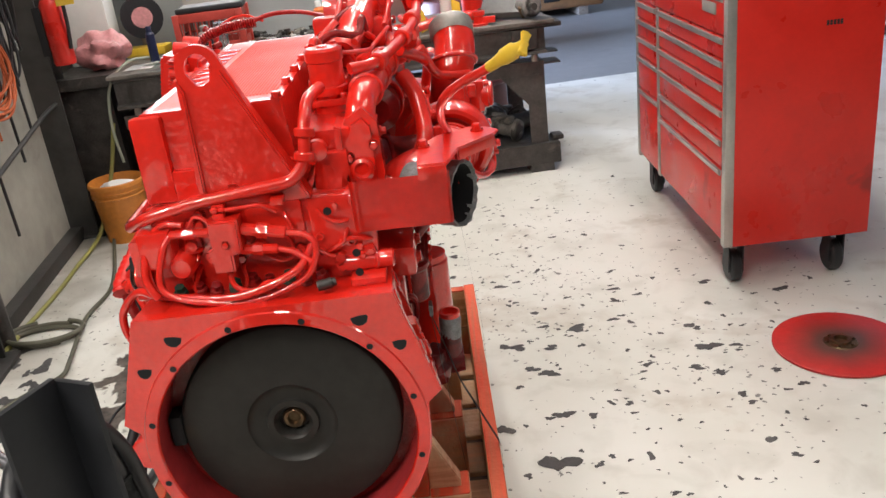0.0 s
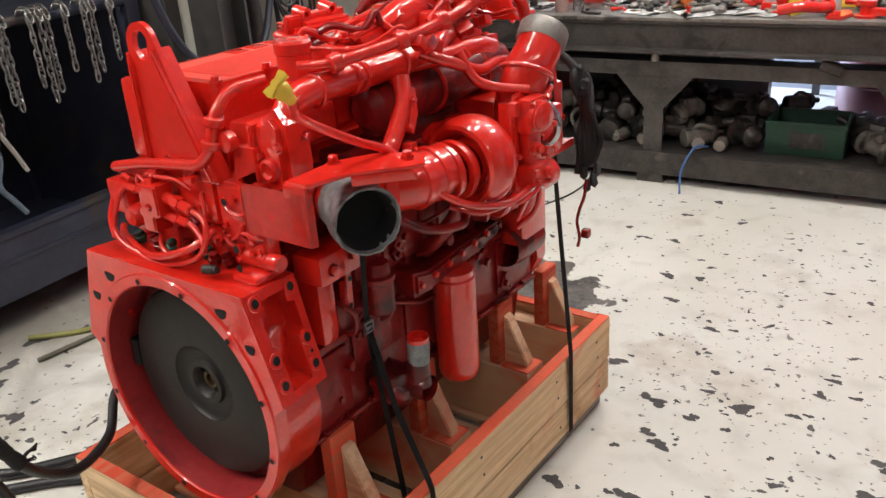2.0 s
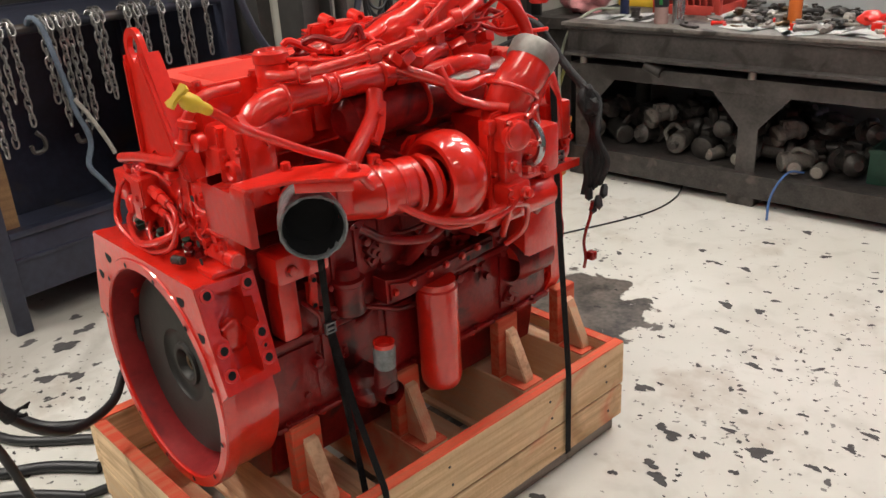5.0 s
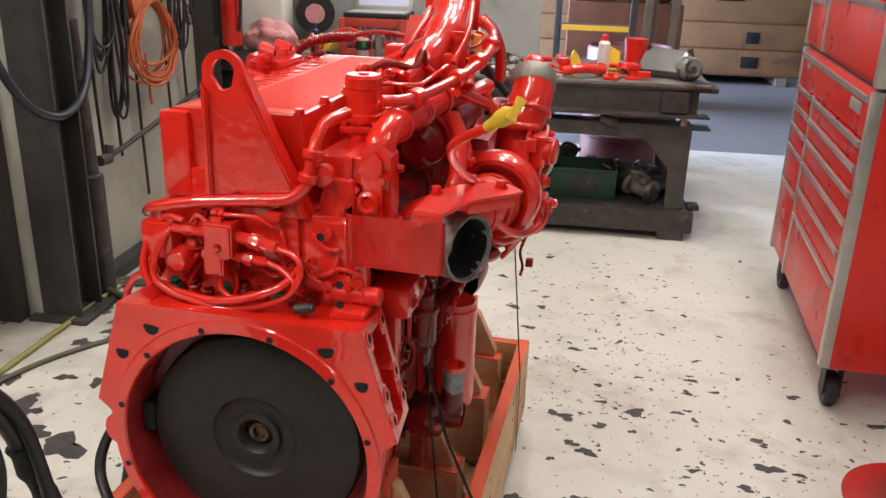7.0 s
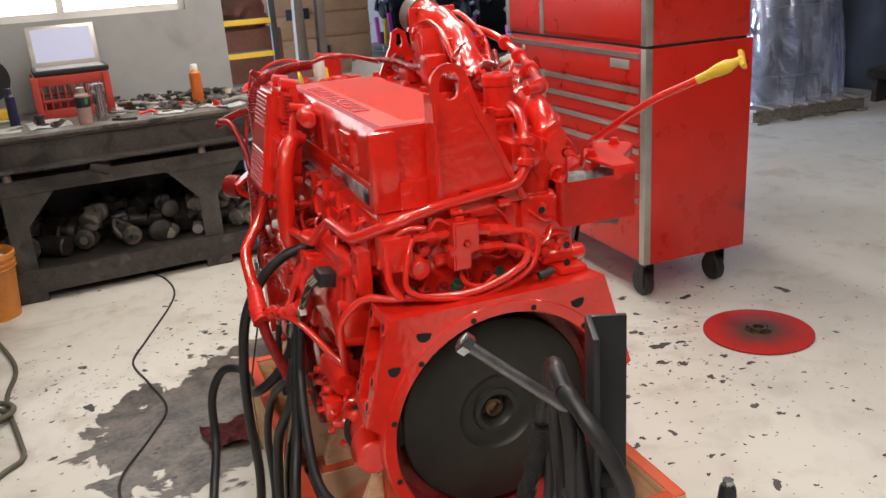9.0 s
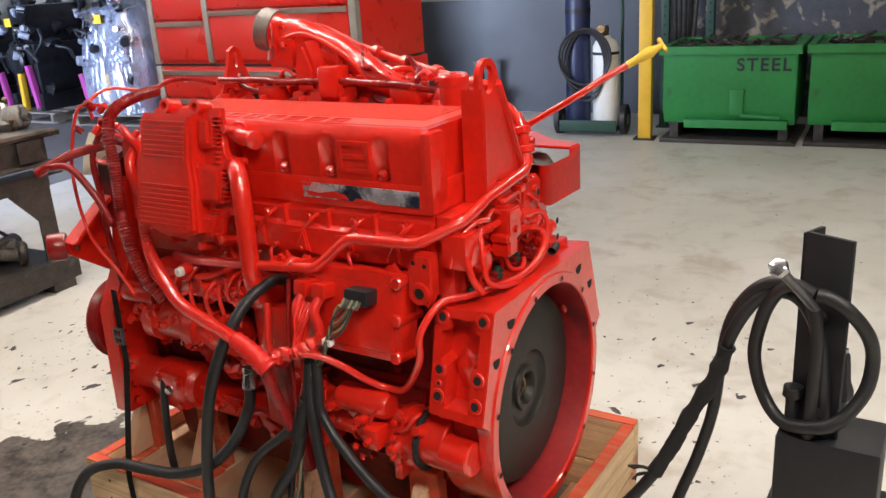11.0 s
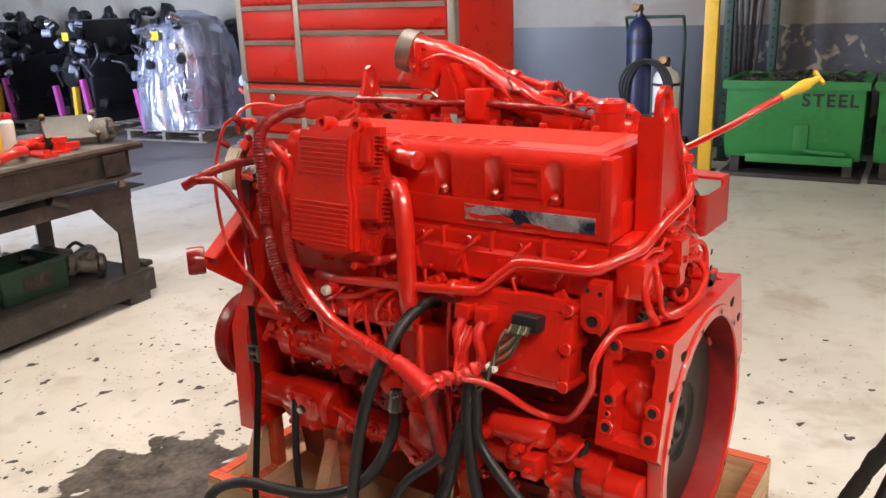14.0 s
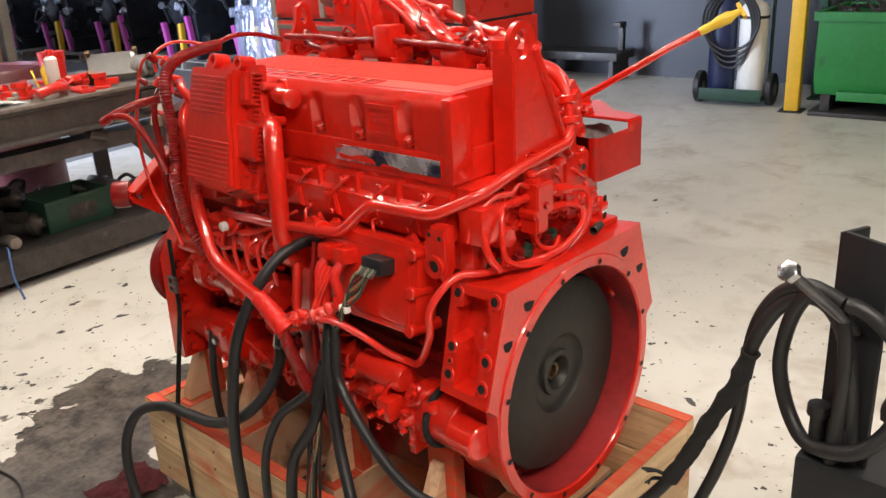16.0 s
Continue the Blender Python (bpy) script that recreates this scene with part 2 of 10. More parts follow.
def film_wrap():
    m = bpy.data.materials.new("clear_plastic_wrap")
    m.use_nodes = True
    nt = m.node_tree
    out = nt.nodes["Material Output"]
    tr, gl, df, milk, mix = (nt.nodes.new(n) for n in ("ShaderNodeBsdfTransparent", "ShaderNodeBsdfGlossy", "ShaderNodeBsdfDiffuse", "ShaderNodeMixShader", "ShaderNodeMixShader"))
    tr.inputs[0].default_value = (0.80, 0.85, 0.97, 1)
    df.inputs["Color"].default_value = (0.62, 0.68, 0.92, 1)
    gl.inputs["Color"].default_value = (0.85, 0.9, 1, 1)
    gl.inputs["Roughness"].default_value = 0.2
    co = nt.nodes.new("ShaderNodeTexCoord")
    mp = nt.nodes.new("ShaderNodeMapping")
    mp.inputs["Scale"].default_value = (3.0, 3.0, 0.9)      # long folds running down
    nz = nt.nodes.new("ShaderNodeTexNoise")
    nz.inputs["Scale"].default_value, nz.inputs["Detail"].default_value, nz.inputs["Distortion"].default_value = 1.6, 2.5, 1.2
    nt.links.new(co.outputs["Object"], mp.inputs[0])
    nt.links.new(mp.outputs[0], nz.inputs["Vector"])
    bp = nt.nodes.new("ShaderNodeBump")
    bp.inputs["Strength"].default_value, bp.inputs["Distance"].default_value = 0.7, 0.12
    nt.links.new(nz.outputs["Fac"], bp.inputs["Height"])
    nt.links.new(bp.outputs[0], gl.inputs["Normal"])
    mr = nt.nodes.new("ShaderNodeMapRange")
    mr.inputs[1].default_value, mr.inputs[2].default_value = 0.3, 0.7
    mr.inputs[3].default_value, mr.inputs[4].default_value = 0.22, 0.66
    nt.links.new(nz.outputs["Fac"], mr.inputs[0])
    nt.links.new(mr.outputs[0], mix.inputs[0])
    milk.inputs[0].default_value = 0.5
    nt.links.new(df.outputs[0], milk.inputs[1])
    nt.links.new(gl.outputs[0], milk.inputs[2])
    nt.links.new(tr.outputs[0], mix.inputs[1])
    nt.links.new(milk.outputs[0], mix.inputs[2])
    nt.links.new(mix.outputs[0], out.inputs[0])
    return m


WRAP = film_wrap()


def floor_paint():
    """Cream floor paint, chipped down to dark concrete in clusters, with one oil-soaked patch ahead of the crate."""
    m = bpy.data.materials.new("chipped_floor_paint")
    m.use_nodes = True
    nt = m.node_tree
    N, L = nt.nodes.new, nt.links.new
    b = nt.nodes["Principled BSDF"]
    co = N("ShaderNodeTexCoord")

    def nz(scale, detail=4, dist=0.0):
        n = N("ShaderNodeTexNoise")
        n.inputs["Scale"].default_value, n.inputs["Detail"].default_value, n.inputs["Distortion"].default_value = scale, detail, dist
        L(co.outputs["Object"], n.inputs["Vector"])
        return n.outputs["Fac"]

    def op(kind, a, c, clamp=False):
        n = N("ShaderNodeMath")
        n.operation, n.use_clamp = kind, clamp
        for i, v in enumerate((a, c)):
            if isinstance(v, (int, float)):
                n.inputs[i].default_value = v
            else:
                L(v, n.inputs[i])
        return n.outputs[0]

    def step(v, a, c):
        n = N("ShaderNodeMapRange")
        n.inputs[1].default_value, n.inputs[2].default_value = a, c
        L(v, n.inputs[0])
        return n.outputs[0]

    def spot(x, y, r, sy=1.0):
        mp = N("ShaderNodeMapping")
        mp.inputs["Location"].default_value = (-x / r, -y / (r * sy), 0)
        mp.inputs["Scale"].default_value = (1 / r, 1 / (r * sy), 0)
        L(co.outputs["Object"], mp.inputs[0])
        ln = N("ShaderNodeVectorMath")
        ln.operation = "LENGTH"
        L(mp.outputs[0], ln.inputs[0])
        return ln.outputs["Value"]

    def mixc(f, a, c):
        n = N("ShaderNodeMix")
        n.data_type = "RGBA"
        L(f, n.inputs[0])
        for i, v in ((6, a), (7, c)):
            if isinstance(v, tuple):
                n.inputs[i].default_value = (*v, 1)
            else:
                L(v, n.inputs[i])
        return n.outputs[2]

    base = mixc(step(nz(1.3, 6), 0.35, 0.7), (0.60, 0.585, 0.53), (0.70, 0.69, 0.65))
    base = mixc(op("MULTIPLY", step(nz(6, 8, 0.5), 0.52, 0.75), 0.5), base, (0.42, 0.40, 0.35))
    soil = op("MULTIPLY", step(op("ADD", nz(2.1, 9, 0.8), op("MULTIPLY", nz(17, 6, 0.4), 0.25)), 0.70, 0.86), 0.55)
    base = mixc(soil, base, (0.36, 0.29, 0.22))
    # trodden grime along the west wall, deepened to stand in for the weaker light
    foot = op("MINIMUM", spot(-1.75, 2.6, 0.75, 3.2), spot(-1.75, -0.2, 0.75, 2.6))
    foot = op("ADD", foot, op("MULTIPLY", op("SUBTRACT", nz(3.2, 9, 0.9), 0.5), 1.5))
    base = mixc(op("MULTIPLY", step(foot, 1.05, 0.45), 0.6), base, (0.17, 0.145, 0.115))
    # chips: more of them round the engine, fewer towards the skips
    near = op("MAXIMUM", op("SUBTRACT", 1.0, spot(0.9, 1.6, 2.6)), op("SUBTRACT", 1.0, spot(-0.7, 2.0, 1.6)))
    near = op("MAXIMUM", near, op("SUBTRACT", 1.0, spot(-1.0, 0.2, 1.5)))
    gain = op("MULTIPLY", op("MAXIMUM", near, 0.0), 0.075)
    patch = op("MULTIPLY", op("SUBTRACT", nz(1.7, 2), 0.5), 0.16)
    lift = op("ADD", gain, patch)
    fine = op("ADD", nz(13, 3, 0.35), lift)
    big = op("ADD", nz(5.5, 5, 0.3), lift)
    chip = op("MAXIMUM", step(fine, 0.745, 0.757), step(big, 0.765, 0.775))
    specks = op("MULTIPLY", step(op("ADD", nz(38, 2, 0.2), op("MULTIPLY", lift, 1.15)), 0.735, 0.765), 0.75)
    chip = op("MAXIMUM", chip, specks)
    oil_d = op("MINIMUM", spot(-0.10, 1.72, 0.42, 0.9), spot(-0.52, 1.45, 0.40, 1.1))
    oil_d = op("ADD", oil_d, op("MULTIPLY", op("SUBTRACT", nz(7, 8, 0.6), 0.5), 1.5))
    oil = op("SUBTRACT", 1.0, step(oil_d, 0.86, 0.9))
    bare = mixc(step(nz(30, 5), 0.35, 0.65), (0.045, 0.042, 0.042), (0.10, 0.094, 0.09))
    wet = mixc(step(op("ADD", op("MULTIPLY", nz(9, 6, 0.6), 0.6), op("MULTIPLY", nz(48, 5), 0.4)), 0.38, 0.62), (0.042, 0.036, 0.032), (0.165, 0.14, 0.12))
    col = mixc(chip, base, bare)
    col = mixc(oil, col, wet)
    L(col, b.inputs["Base Color"])
    rg = N("ShaderNodeMapRange")
    rg.inputs[3].default_value, rg.inputs[4].default_value = 0.28, 0.5
    L(nz(3, 5), rg.inputs[0])
    ro = op("ADD", rg.outputs[0], op("MULTIPLY", chip, 0.3), True)
    L(op("SUBTRACT", ro, op("MULTIPLY", oil, 0.06)), b.inputs["Roughness"])
    bp = N("ShaderNodeBump")
    bp.inputs["Strength"].default_value, bp.inputs["Distance"].default_value = 0.35, 0.004
    L(op("SUBTRACT", op("MULTIPLY", nz(70, 4), 0.25), op("MAXIMUM", chip, oil)), bp.inputs["Height"])
    L(bp.outputs[0], b.inputs["Normal"])
    return m


FLOOR = floor_paint()
CONCRETE = material("bare_concrete", (0.2, 0.2, 0.205), 0.5, var=0.15, scale=1.2, dark=(0.12, 0.12, 0.125), dark_at=0.6, bump=0.08)


def glow(name, colour, strength):
    m = bpy.data.materials.new(name)
    m.use_nodes = True
    b = m.node_tree.nodes["Principled BSDF"]
    b.inputs["Base Color"].default_value = (*colour, 1)
    b.inputs["Emission Color"].default_value = (*colour, 1)
    b.inputs["Emission Strength"].default_value = strength
    return m


# ---- mesh helpers ----
def thing(name, label, category, group="", m=None, kind=""):
    ob = tagged(new(name), label, category, group, kind)
    ob.empty_display_size = 0.05
    if m is not None:
        ob.matrix_world = m
    return ob


def mesh_of(name, bm, mat, smooth=True):
    bmesh.ops.recalc_face_normals(bm, faces=bm.faces)
    me = bpy.data.meshes.new(name)
    bm.to_mesh(me)
    bm.free()
    me.materials.append(mat)
    if smooth:
        me.polygons.foreach_set("use_smooth", [True] * len(me.polygons))
        me.set_sharp_from_angle(angle=radians(38))
    return me


def part(name, bm, mat, parent, label="", smooth=True):
    ob = new(name, mesh_of(name, bm, mat, smooth))
    ob.parent = parent
    if label:
        ob["label"] = label
    return ob


def solo(name, bm, mat, label, category, group="", m=None, kind="", smooth=True):
    ob = tagged(new(name, mesh_of(name, bm, mat, smooth)), label, category, group, kind)
    if m is not None:
        ob.matrix_world = m
    return ob


def share(name, me, parent, m):
    ob = new(name, me)
    ob.parent = parent
    ob.matrix_local = m
    return ob


def B():
    return bmesh.new()


def box(bm, x0, x1, y0, y1, z0, z1, bevel=0.0, m=None, seg=2):
    r = bmesh.ops.create_cube(bm, size=1.0)
    vs = r["verts"]
    c = Matrix.Translation(((x0 + x1) / 2, (y0 + y1) / 2, (z0 + z1) / 2)) @ Matrix.Diagonal((abs(x1 - x0), abs(y1 - y0), abs(z1 - z0), 1))
    bmesh.ops.transform(bm, matrix=c, verts=vs)
    if bevel:
        es = {e for v in vs for e in v.link_edges}
        r = bmesh.ops.bevel(bm, geom=list(es), offset=bevel, segments=seg, affect="EDGES", profile=0.6)
        vs = list({v for f in r["faces"] for v in f.verts} | {v for v in vs if v.is_valid})
    if m is not None:
        bmesh.ops.transform(bm, matrix=m, verts=vs)
    return vs


def frame_of(d):
    return Vector(d).normalized().to_track_quat("Z", "Y").to_matrix().to_4x4()


def lathe(bm, profile, origin, axis, seg=24):
    """Turns (along, radius) points round the axis through origin."""
    m = Matrix.Translation(origin) @ frame_of(axis)
    rings = []
    for h, r in profile:
        if r < 1e-5:
            rings.append([bm.verts.new(m @ Vector((0, 0, h)))])
        else:
            rings.append([bm.verts.new(m @ Vector((r * math.cos(a), r * math.sin(a), h))) for a in (2 * math.pi * k / seg for k in range(seg))])
    for p, q in zip(rings, rings[1:]):
        for k in range(seg):
            j = (k + 1) % seg
            if len(p) == 1 and len(q) > 1:
                bm.faces.new((p[0], q[k], q[j]))
            elif len(q) == 1 and len(p) > 1:
                bm.faces.new((p[k], p[j], q[0]))
            elif len(p) > 1:
                bm.faces.new((p[k], p[j], q[j], q[k]))


def cyl(bm, p, q, r, r2=None, seg=16, bev=0.0):
    p, q = Vector(p), Vector(q)
    h = (q - p).length
    r2 = r if r2 is None else r2
    if bev:
        lathe(bm, [(0, 0), (0, r - bev), (bev, r), (h - bev, r2), (h, r2 - bev), (h, 0)], p, q - p, seg)
    else:
        lathe(bm, [(0, 0), (0, r), (h, r2), (h, 0)], p, q - p, seg)


def smooth_path(pts, n=6):
    pts = [Vector(p) for p in pts]
    if len(pts) < 3:
        return pts
    ext = [2 * pts[0] - pts[1], *pts, 2 * pts[-1] - pts[-2]]
    out = []
    for i in range(1, len(ext) - 2):
        a, b, c, d = ext[i - 1 : i + 3]
        for k in range(n):
            t = k / n
            out.append(0.5 * (2 * b + (c - a) * t + (2 * a - 5 * b + 4 * c - d) * t * t + (3 * b - a - 3 * c + d) * t**3))
    out.append(pts[-1])
    return out


def rounded_path(pts, r=0.04, n=5):
    """Straight runs with bends of radius about r, like a bent steel tube."""
    pts = [Vector(p) for p in pts]
    out = [pts[0]]
    for a, b, c in zip(pts, pts[1:], pts[2:]):
        d = min(r, (b - a).length * 0.45, (c - b).length * 0.45)
        p, q = b + (a - b).normalized() * d, b + (c - b).normalized() * d
        for k in range(n + 1):
            t = k / n
            out.append((1 - t) ** 2 * p + 2 * t * (1 - t) * b + t * t * q)
    out.append(pts[-1])
    return out


def tube(bm, path, r, seg=10, ribs=0.0, radii=None, caps=True):
    """Sweeps a circle along the path; ribs: height of the rings of a corrugated conduit."""
    path = [Vector(p) for p in path]
    if ribs:
        fine = []
        for a, b in zip(path, path[1:]):
            n = max(1, int((b - a).length / (r * 0.23)))
            fine += [a.lerp(b, k / n) for k in range(n)]
        path = [*fine, path[-1]]
    up = None
    rings = []
    for i, p in enumerate(path):
        d = (path[min(i + 1, len(path) - 1)] - path[max(i - 1, 0)]).normalized()
        if up is None:
            up = d.orthogonal().normalized()
        up = (up - d * up.dot(d)).normalized()
        side = d.cross(up)
        rr = radii[i] if radii else r
        if ribs:
            rr = r + (ribs if i % 2 else -ribs)
        rings.append([bm.verts.new(p + rr * (math.cos(a) * up + math.sin(a) * side)) for a in (2 * math.pi * k / seg for k in range(seg))])
    for p, q in zip(rings, rings[1:]):
        for k in range(seg):
            j = (k + 1) % seg
            bm.faces.new((p[k], p[j], q[j], q[k]))
    if caps:
        bm.faces.new(rings[0][::-1])
        bm.faces.new(rings[-1])


def prism(bm, outline, axis, a, b, bevel=0.0):
    """Extrudes a flat outline along x, y or z from a to b."""
    def at(u, v, w):
        return {"x": (w, u, v), "y": (u, w, v), "z": (u, v, w)}[axis]
    p = [bm.verts.new(at(u, v, a)) for u, v in outline]
    q = [bm.verts.new(at(u, v, b)) for u, v in outline]
    n = len(p)
    fs = [bm.faces.new(p), bm.faces.new(q[::-1])]
    for k in range(n):
        fs.append(bm.faces.new((p[k], q[k], q[(k + 1) % n], p[(k + 1) % n])))
    if bevel:
        es = {e for f in fs[:2] for e in f.edges}
        bmesh.ops.recalc_face_normals(bm, faces=fs)
        bmesh.ops.bevel(bm, geom=list(es), offset=bevel, segments=2, affect="EDGES")


def arc(cx, cy, r, a0, a1, n):
    return [(cx + r * math.cos(radians(a0 + (a1 - a0) * k / n)), cy + r * math.sin(radians(a0 + (a1 - a0) * k / n))) for k in range(n + 1)]


def washer(bm, outline, hole, axis, a, b):
    """A plate with a hole: outline and hole are loops with the same number of points."""
    def at(u, v, w):
        return {"x": (w, u, v), "y": (u, w, v), "z": (u, v, w)}[axis]
    loops = [[bm.verts.new(at(u, v, w)) for u, v in l] for l, w in ((outline, a), (hole, a), (hole, b), (outline, b))]
    n = len(outline)
    for p, q in ((0, 1), (1, 2), (2, 3), (3, 0)):
        for k in range(n):
            j = (k + 1) % n
            bm.faces.new((loops[p][k], loops[p][j], loops[q][j], loops[q][k]))


def lump(bm, c, s, seed=0, sub=2, rough=0.25):
    """An uneven cast or crumpled lump."""
    r = bmesh.ops.create_icosphere(bm, subdivisions=sub, radius=1.0)
    for v in r["verts"]:
        k = 1 + rough * noise.noise(v.co * 1.7 + Vector((seed * 3.1, seed * 1.7, 0)))
        v.co = Vector(c) + Vector((v.co.x * s[0] * k, v.co.y * s[1] * k, v.co.z * s[2] * k))


_bolt_cache = {}


def bolt_mesh(r, h, mat):
    key = (round(r, 4), round(h, 4), mat.name)
    if key not in _bolt_cache:
        bm = B()
        lathe(bm, [(0, 0), (0, r * 1.35), (h * 0.25, r * 1.35), (h * 0.25, r * 1.3)], (0, 0, 0), (0, 0, 1), 12)
        lathe(bm, [(h * 0.2, r), (h * 0.9, r), (h, r * 0.85), (h, 0)], (0, 0, 0), (0, 0, 1), 6)
        _bolt_cache[key] = mesh_of("bolt", bm, mat)
    return _bolt_cache[key]


def bolts(parent, places, r=0.008, h=0.01, mat=None):
    me = bolt_mesh(r, h, mat or RED)
    for p, d in places:
        share("bolt", me, parent, Matrix.Translation(p) @ frame_of(d))


def holes(parent, places, r=0.007, rim=0.0):
    """Dark bolt holes: flat black discs that stand in for the shade inside."""
    bm = B()
    lathe(bm, [(0.0015, r * 1.02), (0.0015, 0)], (0, 0, 0), (0, 0, 1), 12)
    me = mesh_of("bolt_hole", bm, SOOT_AND_HOLE_SHADE)
    for p, d in places:
        share("bolt_hole", me, parent, Matrix.Translation(p) @ frame_of(d))

# ---- the hall ----
def structure(name, bm, mat, label, m=None, category="wall"):
    return solo(name, bm, mat, label, category, kind="structure", m=HALL if m is None else m)


bm = B()
box(bm, -5.0, 9.0, -5.0, 5.50, -0.10, 0.0)
floor = structure("floor", bm, FLOOR, "chipped cream-painted concrete workshop floor with oil stains", category="floor")
bm = B()
box(bm, -5.0, 9.0, 5.50, 16.0, -0.10, -0.001)
structure("floor_far", bm, CONCRETE, "bare grey concrete floor beyond the painted area", category="floor")
# unseen ceiling: shuts out the sky, kept dark to limit bounced light
bm = B()
box(bm, -5.0, 9.0, -5.0, 16.0, 4.2, 4.3)
structure("ceiling", bm, CEILING, "plain pale workshop ceiling", category="ceiling")

# west: a panelled partition between steel columns, and the bay behind the chain rack
bm = B()
box(bm, -1.57, -1.47, 1.62, 4.10, 0.0, 4.2)
structure("wall_west", bm, WALL_PANEL, "grimy cream sheet-metal partition wall")
bm = B()
box(bm, -3.1, -2.95, -5.0, 1.62, 0.0, 4.2)
box(bm, -2.95, -1.57, 1.55, 1.62, 0.0, 4.2)
structure("wall_bay", bm, COLUMN, "dark grey bay wall behind the rack")
# unseen wall behind the camera, dark so that less light bounces back
bm = B()
box(bm, -3.1, 9.0, -5.1, -5.0, 0.0, 4.2)
structure("wall_south", bm, WALL_BLUE, "unseen dark wall added to close the hall")
# wall behind the bench, with a bright window over it
bm = B()
box(bm, -1.47, 0.42, 4.10, 4.20, 0.0, 1.36)
box(bm, -1.47, -1.20, 4.10, 4.20, 1.36, 2.3)
box(bm, 0.20, 0.42, 4.10, 4.20, 1.36, 2.3)
box(bm, -1.47, 0.42, 4.10, 4.20, 2.3, 4.2)
structure("wall_bench", bm, WALL_GREY, "grey-painted sheet wall behind the workbench")
win = thing("window_1", "bright daylit window above the workbench", "window", m=HALL, kind="structure")
bm = B()
for x in (-1.20, -0.52, 0.16):
    box(bm, x, x + 0.04, 4.12, 4.18, 1.36, 2.3)
box(bm, -1.2, 0.2, 4.12, 4.18, 1.36, 1.40)
box(bm, -1.2, 0.2, 4.12, 4.18, 2.26, 2.3)
part("window_frame", bm, WHITE, win)
bm = B()
box(bm, -1.16, 0.16, 4.165, 4.17, 1.40, 2.26)
part("pane", bm, glow("window_daylight", (0.9, 0.95, 1.0), 2.2), win)

# far hall: north wall, west door opening with daylight
bm = B()
box(bm, -5.0, 9.0, 15.0, 15.1, 0.0, 4.2)
structure("wall_north", bm, WALL_WHITE, "stained pale wall at the far end of the hall")
bm = B()
box(bm, -5.1, -5.0, -5.0, 6.0, 0.0, 4.2)
box(bm, -5.1, -5.0, 9.6, 15.0, 0.0, 4.2)
box(bm, -5.1, -5.0, 6.0, 9.6, 3.4, 4.2)
structure("wall_door_side", bm, WALL_WHITE, "pale wall with an open vehicle door")
# east: dark blue dado with pale wall above
bm = B()
box(bm, 6.9, 7.0, 1.0, 15.0, 0.0, 1.18)
structure("wall_east", bm, WALL_BLUE, "slate-blue painted lower wall")
bm = B()
box(bm, 6.9, 7.0, -5.0, 1.0, 0.0, 1.18)
structure("wall_east_flaked", bm, WALL_FLAKED, "slate-blue lower wall flaking to cream behind the skips")
bm = B()
box(bm, 6.905, 7.0, -5.0, 15.0, 1.18, 4.2)
structure("wall_east_upper", bm, WALL_CREAM, "dingy cream upper wall")


def column(x, y, s, mat, label, z1=4.2, bumper=False):
    ob = thing("column", label, "column", m=hall(x, y), kind="structure")
    bm = B()
    box(bm, -s, s, -s, -s + 0.014, 0, z1)
    box(bm, -s, s, s - 0.014, s, 0, z1)
    box(bm, -0.008, 0.008, -s + 0.014, s - 0.014, 0, z1)
    part("column_shaft", bm, mat, ob)
    bm = B()
    box(bm, -s * 1.5, s * 1.5, -s * 1.5, s * 1.5, 0, 0.02, 0.003)
    part("base_plate", bm, mat, ob)
    return ob


column(-1.42, 1.70, 0.085, COLUMN, "dark grimy steel column beside the partition")
column(-1.40, 3.30, 0.075, COLUMN, "dark grimy steel column at the partition's end")
# kerb rail along the foot of the partition
bm = B()
box(bm, -1.47, -1.40, 1.80, 3.22, 0.0, 0.07, 0.006)
structure("baseboard", bm, COLUMN, "dark steel foot rail of the partition", category="baseboard")


def ceiling_light(x, y, length=1.25, along="y", watts=60, colour=(1.0, 0.93, 0.82)):
    rz = 0 if along == "y" else 90
    ob = thing("ceiling_light", "white compact twin-tube ceiling light", "lamp", "ceiling lights", hall(x, y, 3.6, rz))
    bm = B()
    box(bm, -0.14, 0.14, -length / 2, length / 2, 0.03, 0.09, 0.01)
    part("housing", bm, WHITE, ob)
    for s in (-0.07, 0.07):
        bm = B()
        cyl(bm, (s, -length / 2 + 0.03, 0.005), (s, length / 2 - 0.03, 0.005), 0.016, seg=10)
        part("lamp_tube", bm, TUBE_GLOW, ob)
    bm = B()
    for s in (-0.25, 0.25):
        cyl(bm, (0, s, 0.09), (0, s, 0.6), 0.005, seg=6)
    part("hanger", bm, STEEL, ob)
    area_lamp("ceiling_lamp", hall(x, y, 3.57, rz), 0.16, length, watts, colour)


TUBE_GLOW = glow("fluorescent_tube", (1.0, 0.95, 0.86), 5.0)
LIGHTS = [(-2.3, -1.2, 1.9), (-1.9, -2.4, 1.8), (-0.5, -2.4, 1.1), (1.6, -1.4, 0.2), (0.1, 2.7, 0.9), (0.9, 3.0, 1.0), (1.7, 2.5, 1.1), (3.1, -0.7, 0.5), (2.6, -3.2, 0.3), (0.0, 0.3, 0.45), (0.6, 1.25, 0.5)]
for x, y, gain in LIGHTS:
    ceiling_light(x, y, watts=LAMP_W * gain, colour=LAMP_COLOUR)
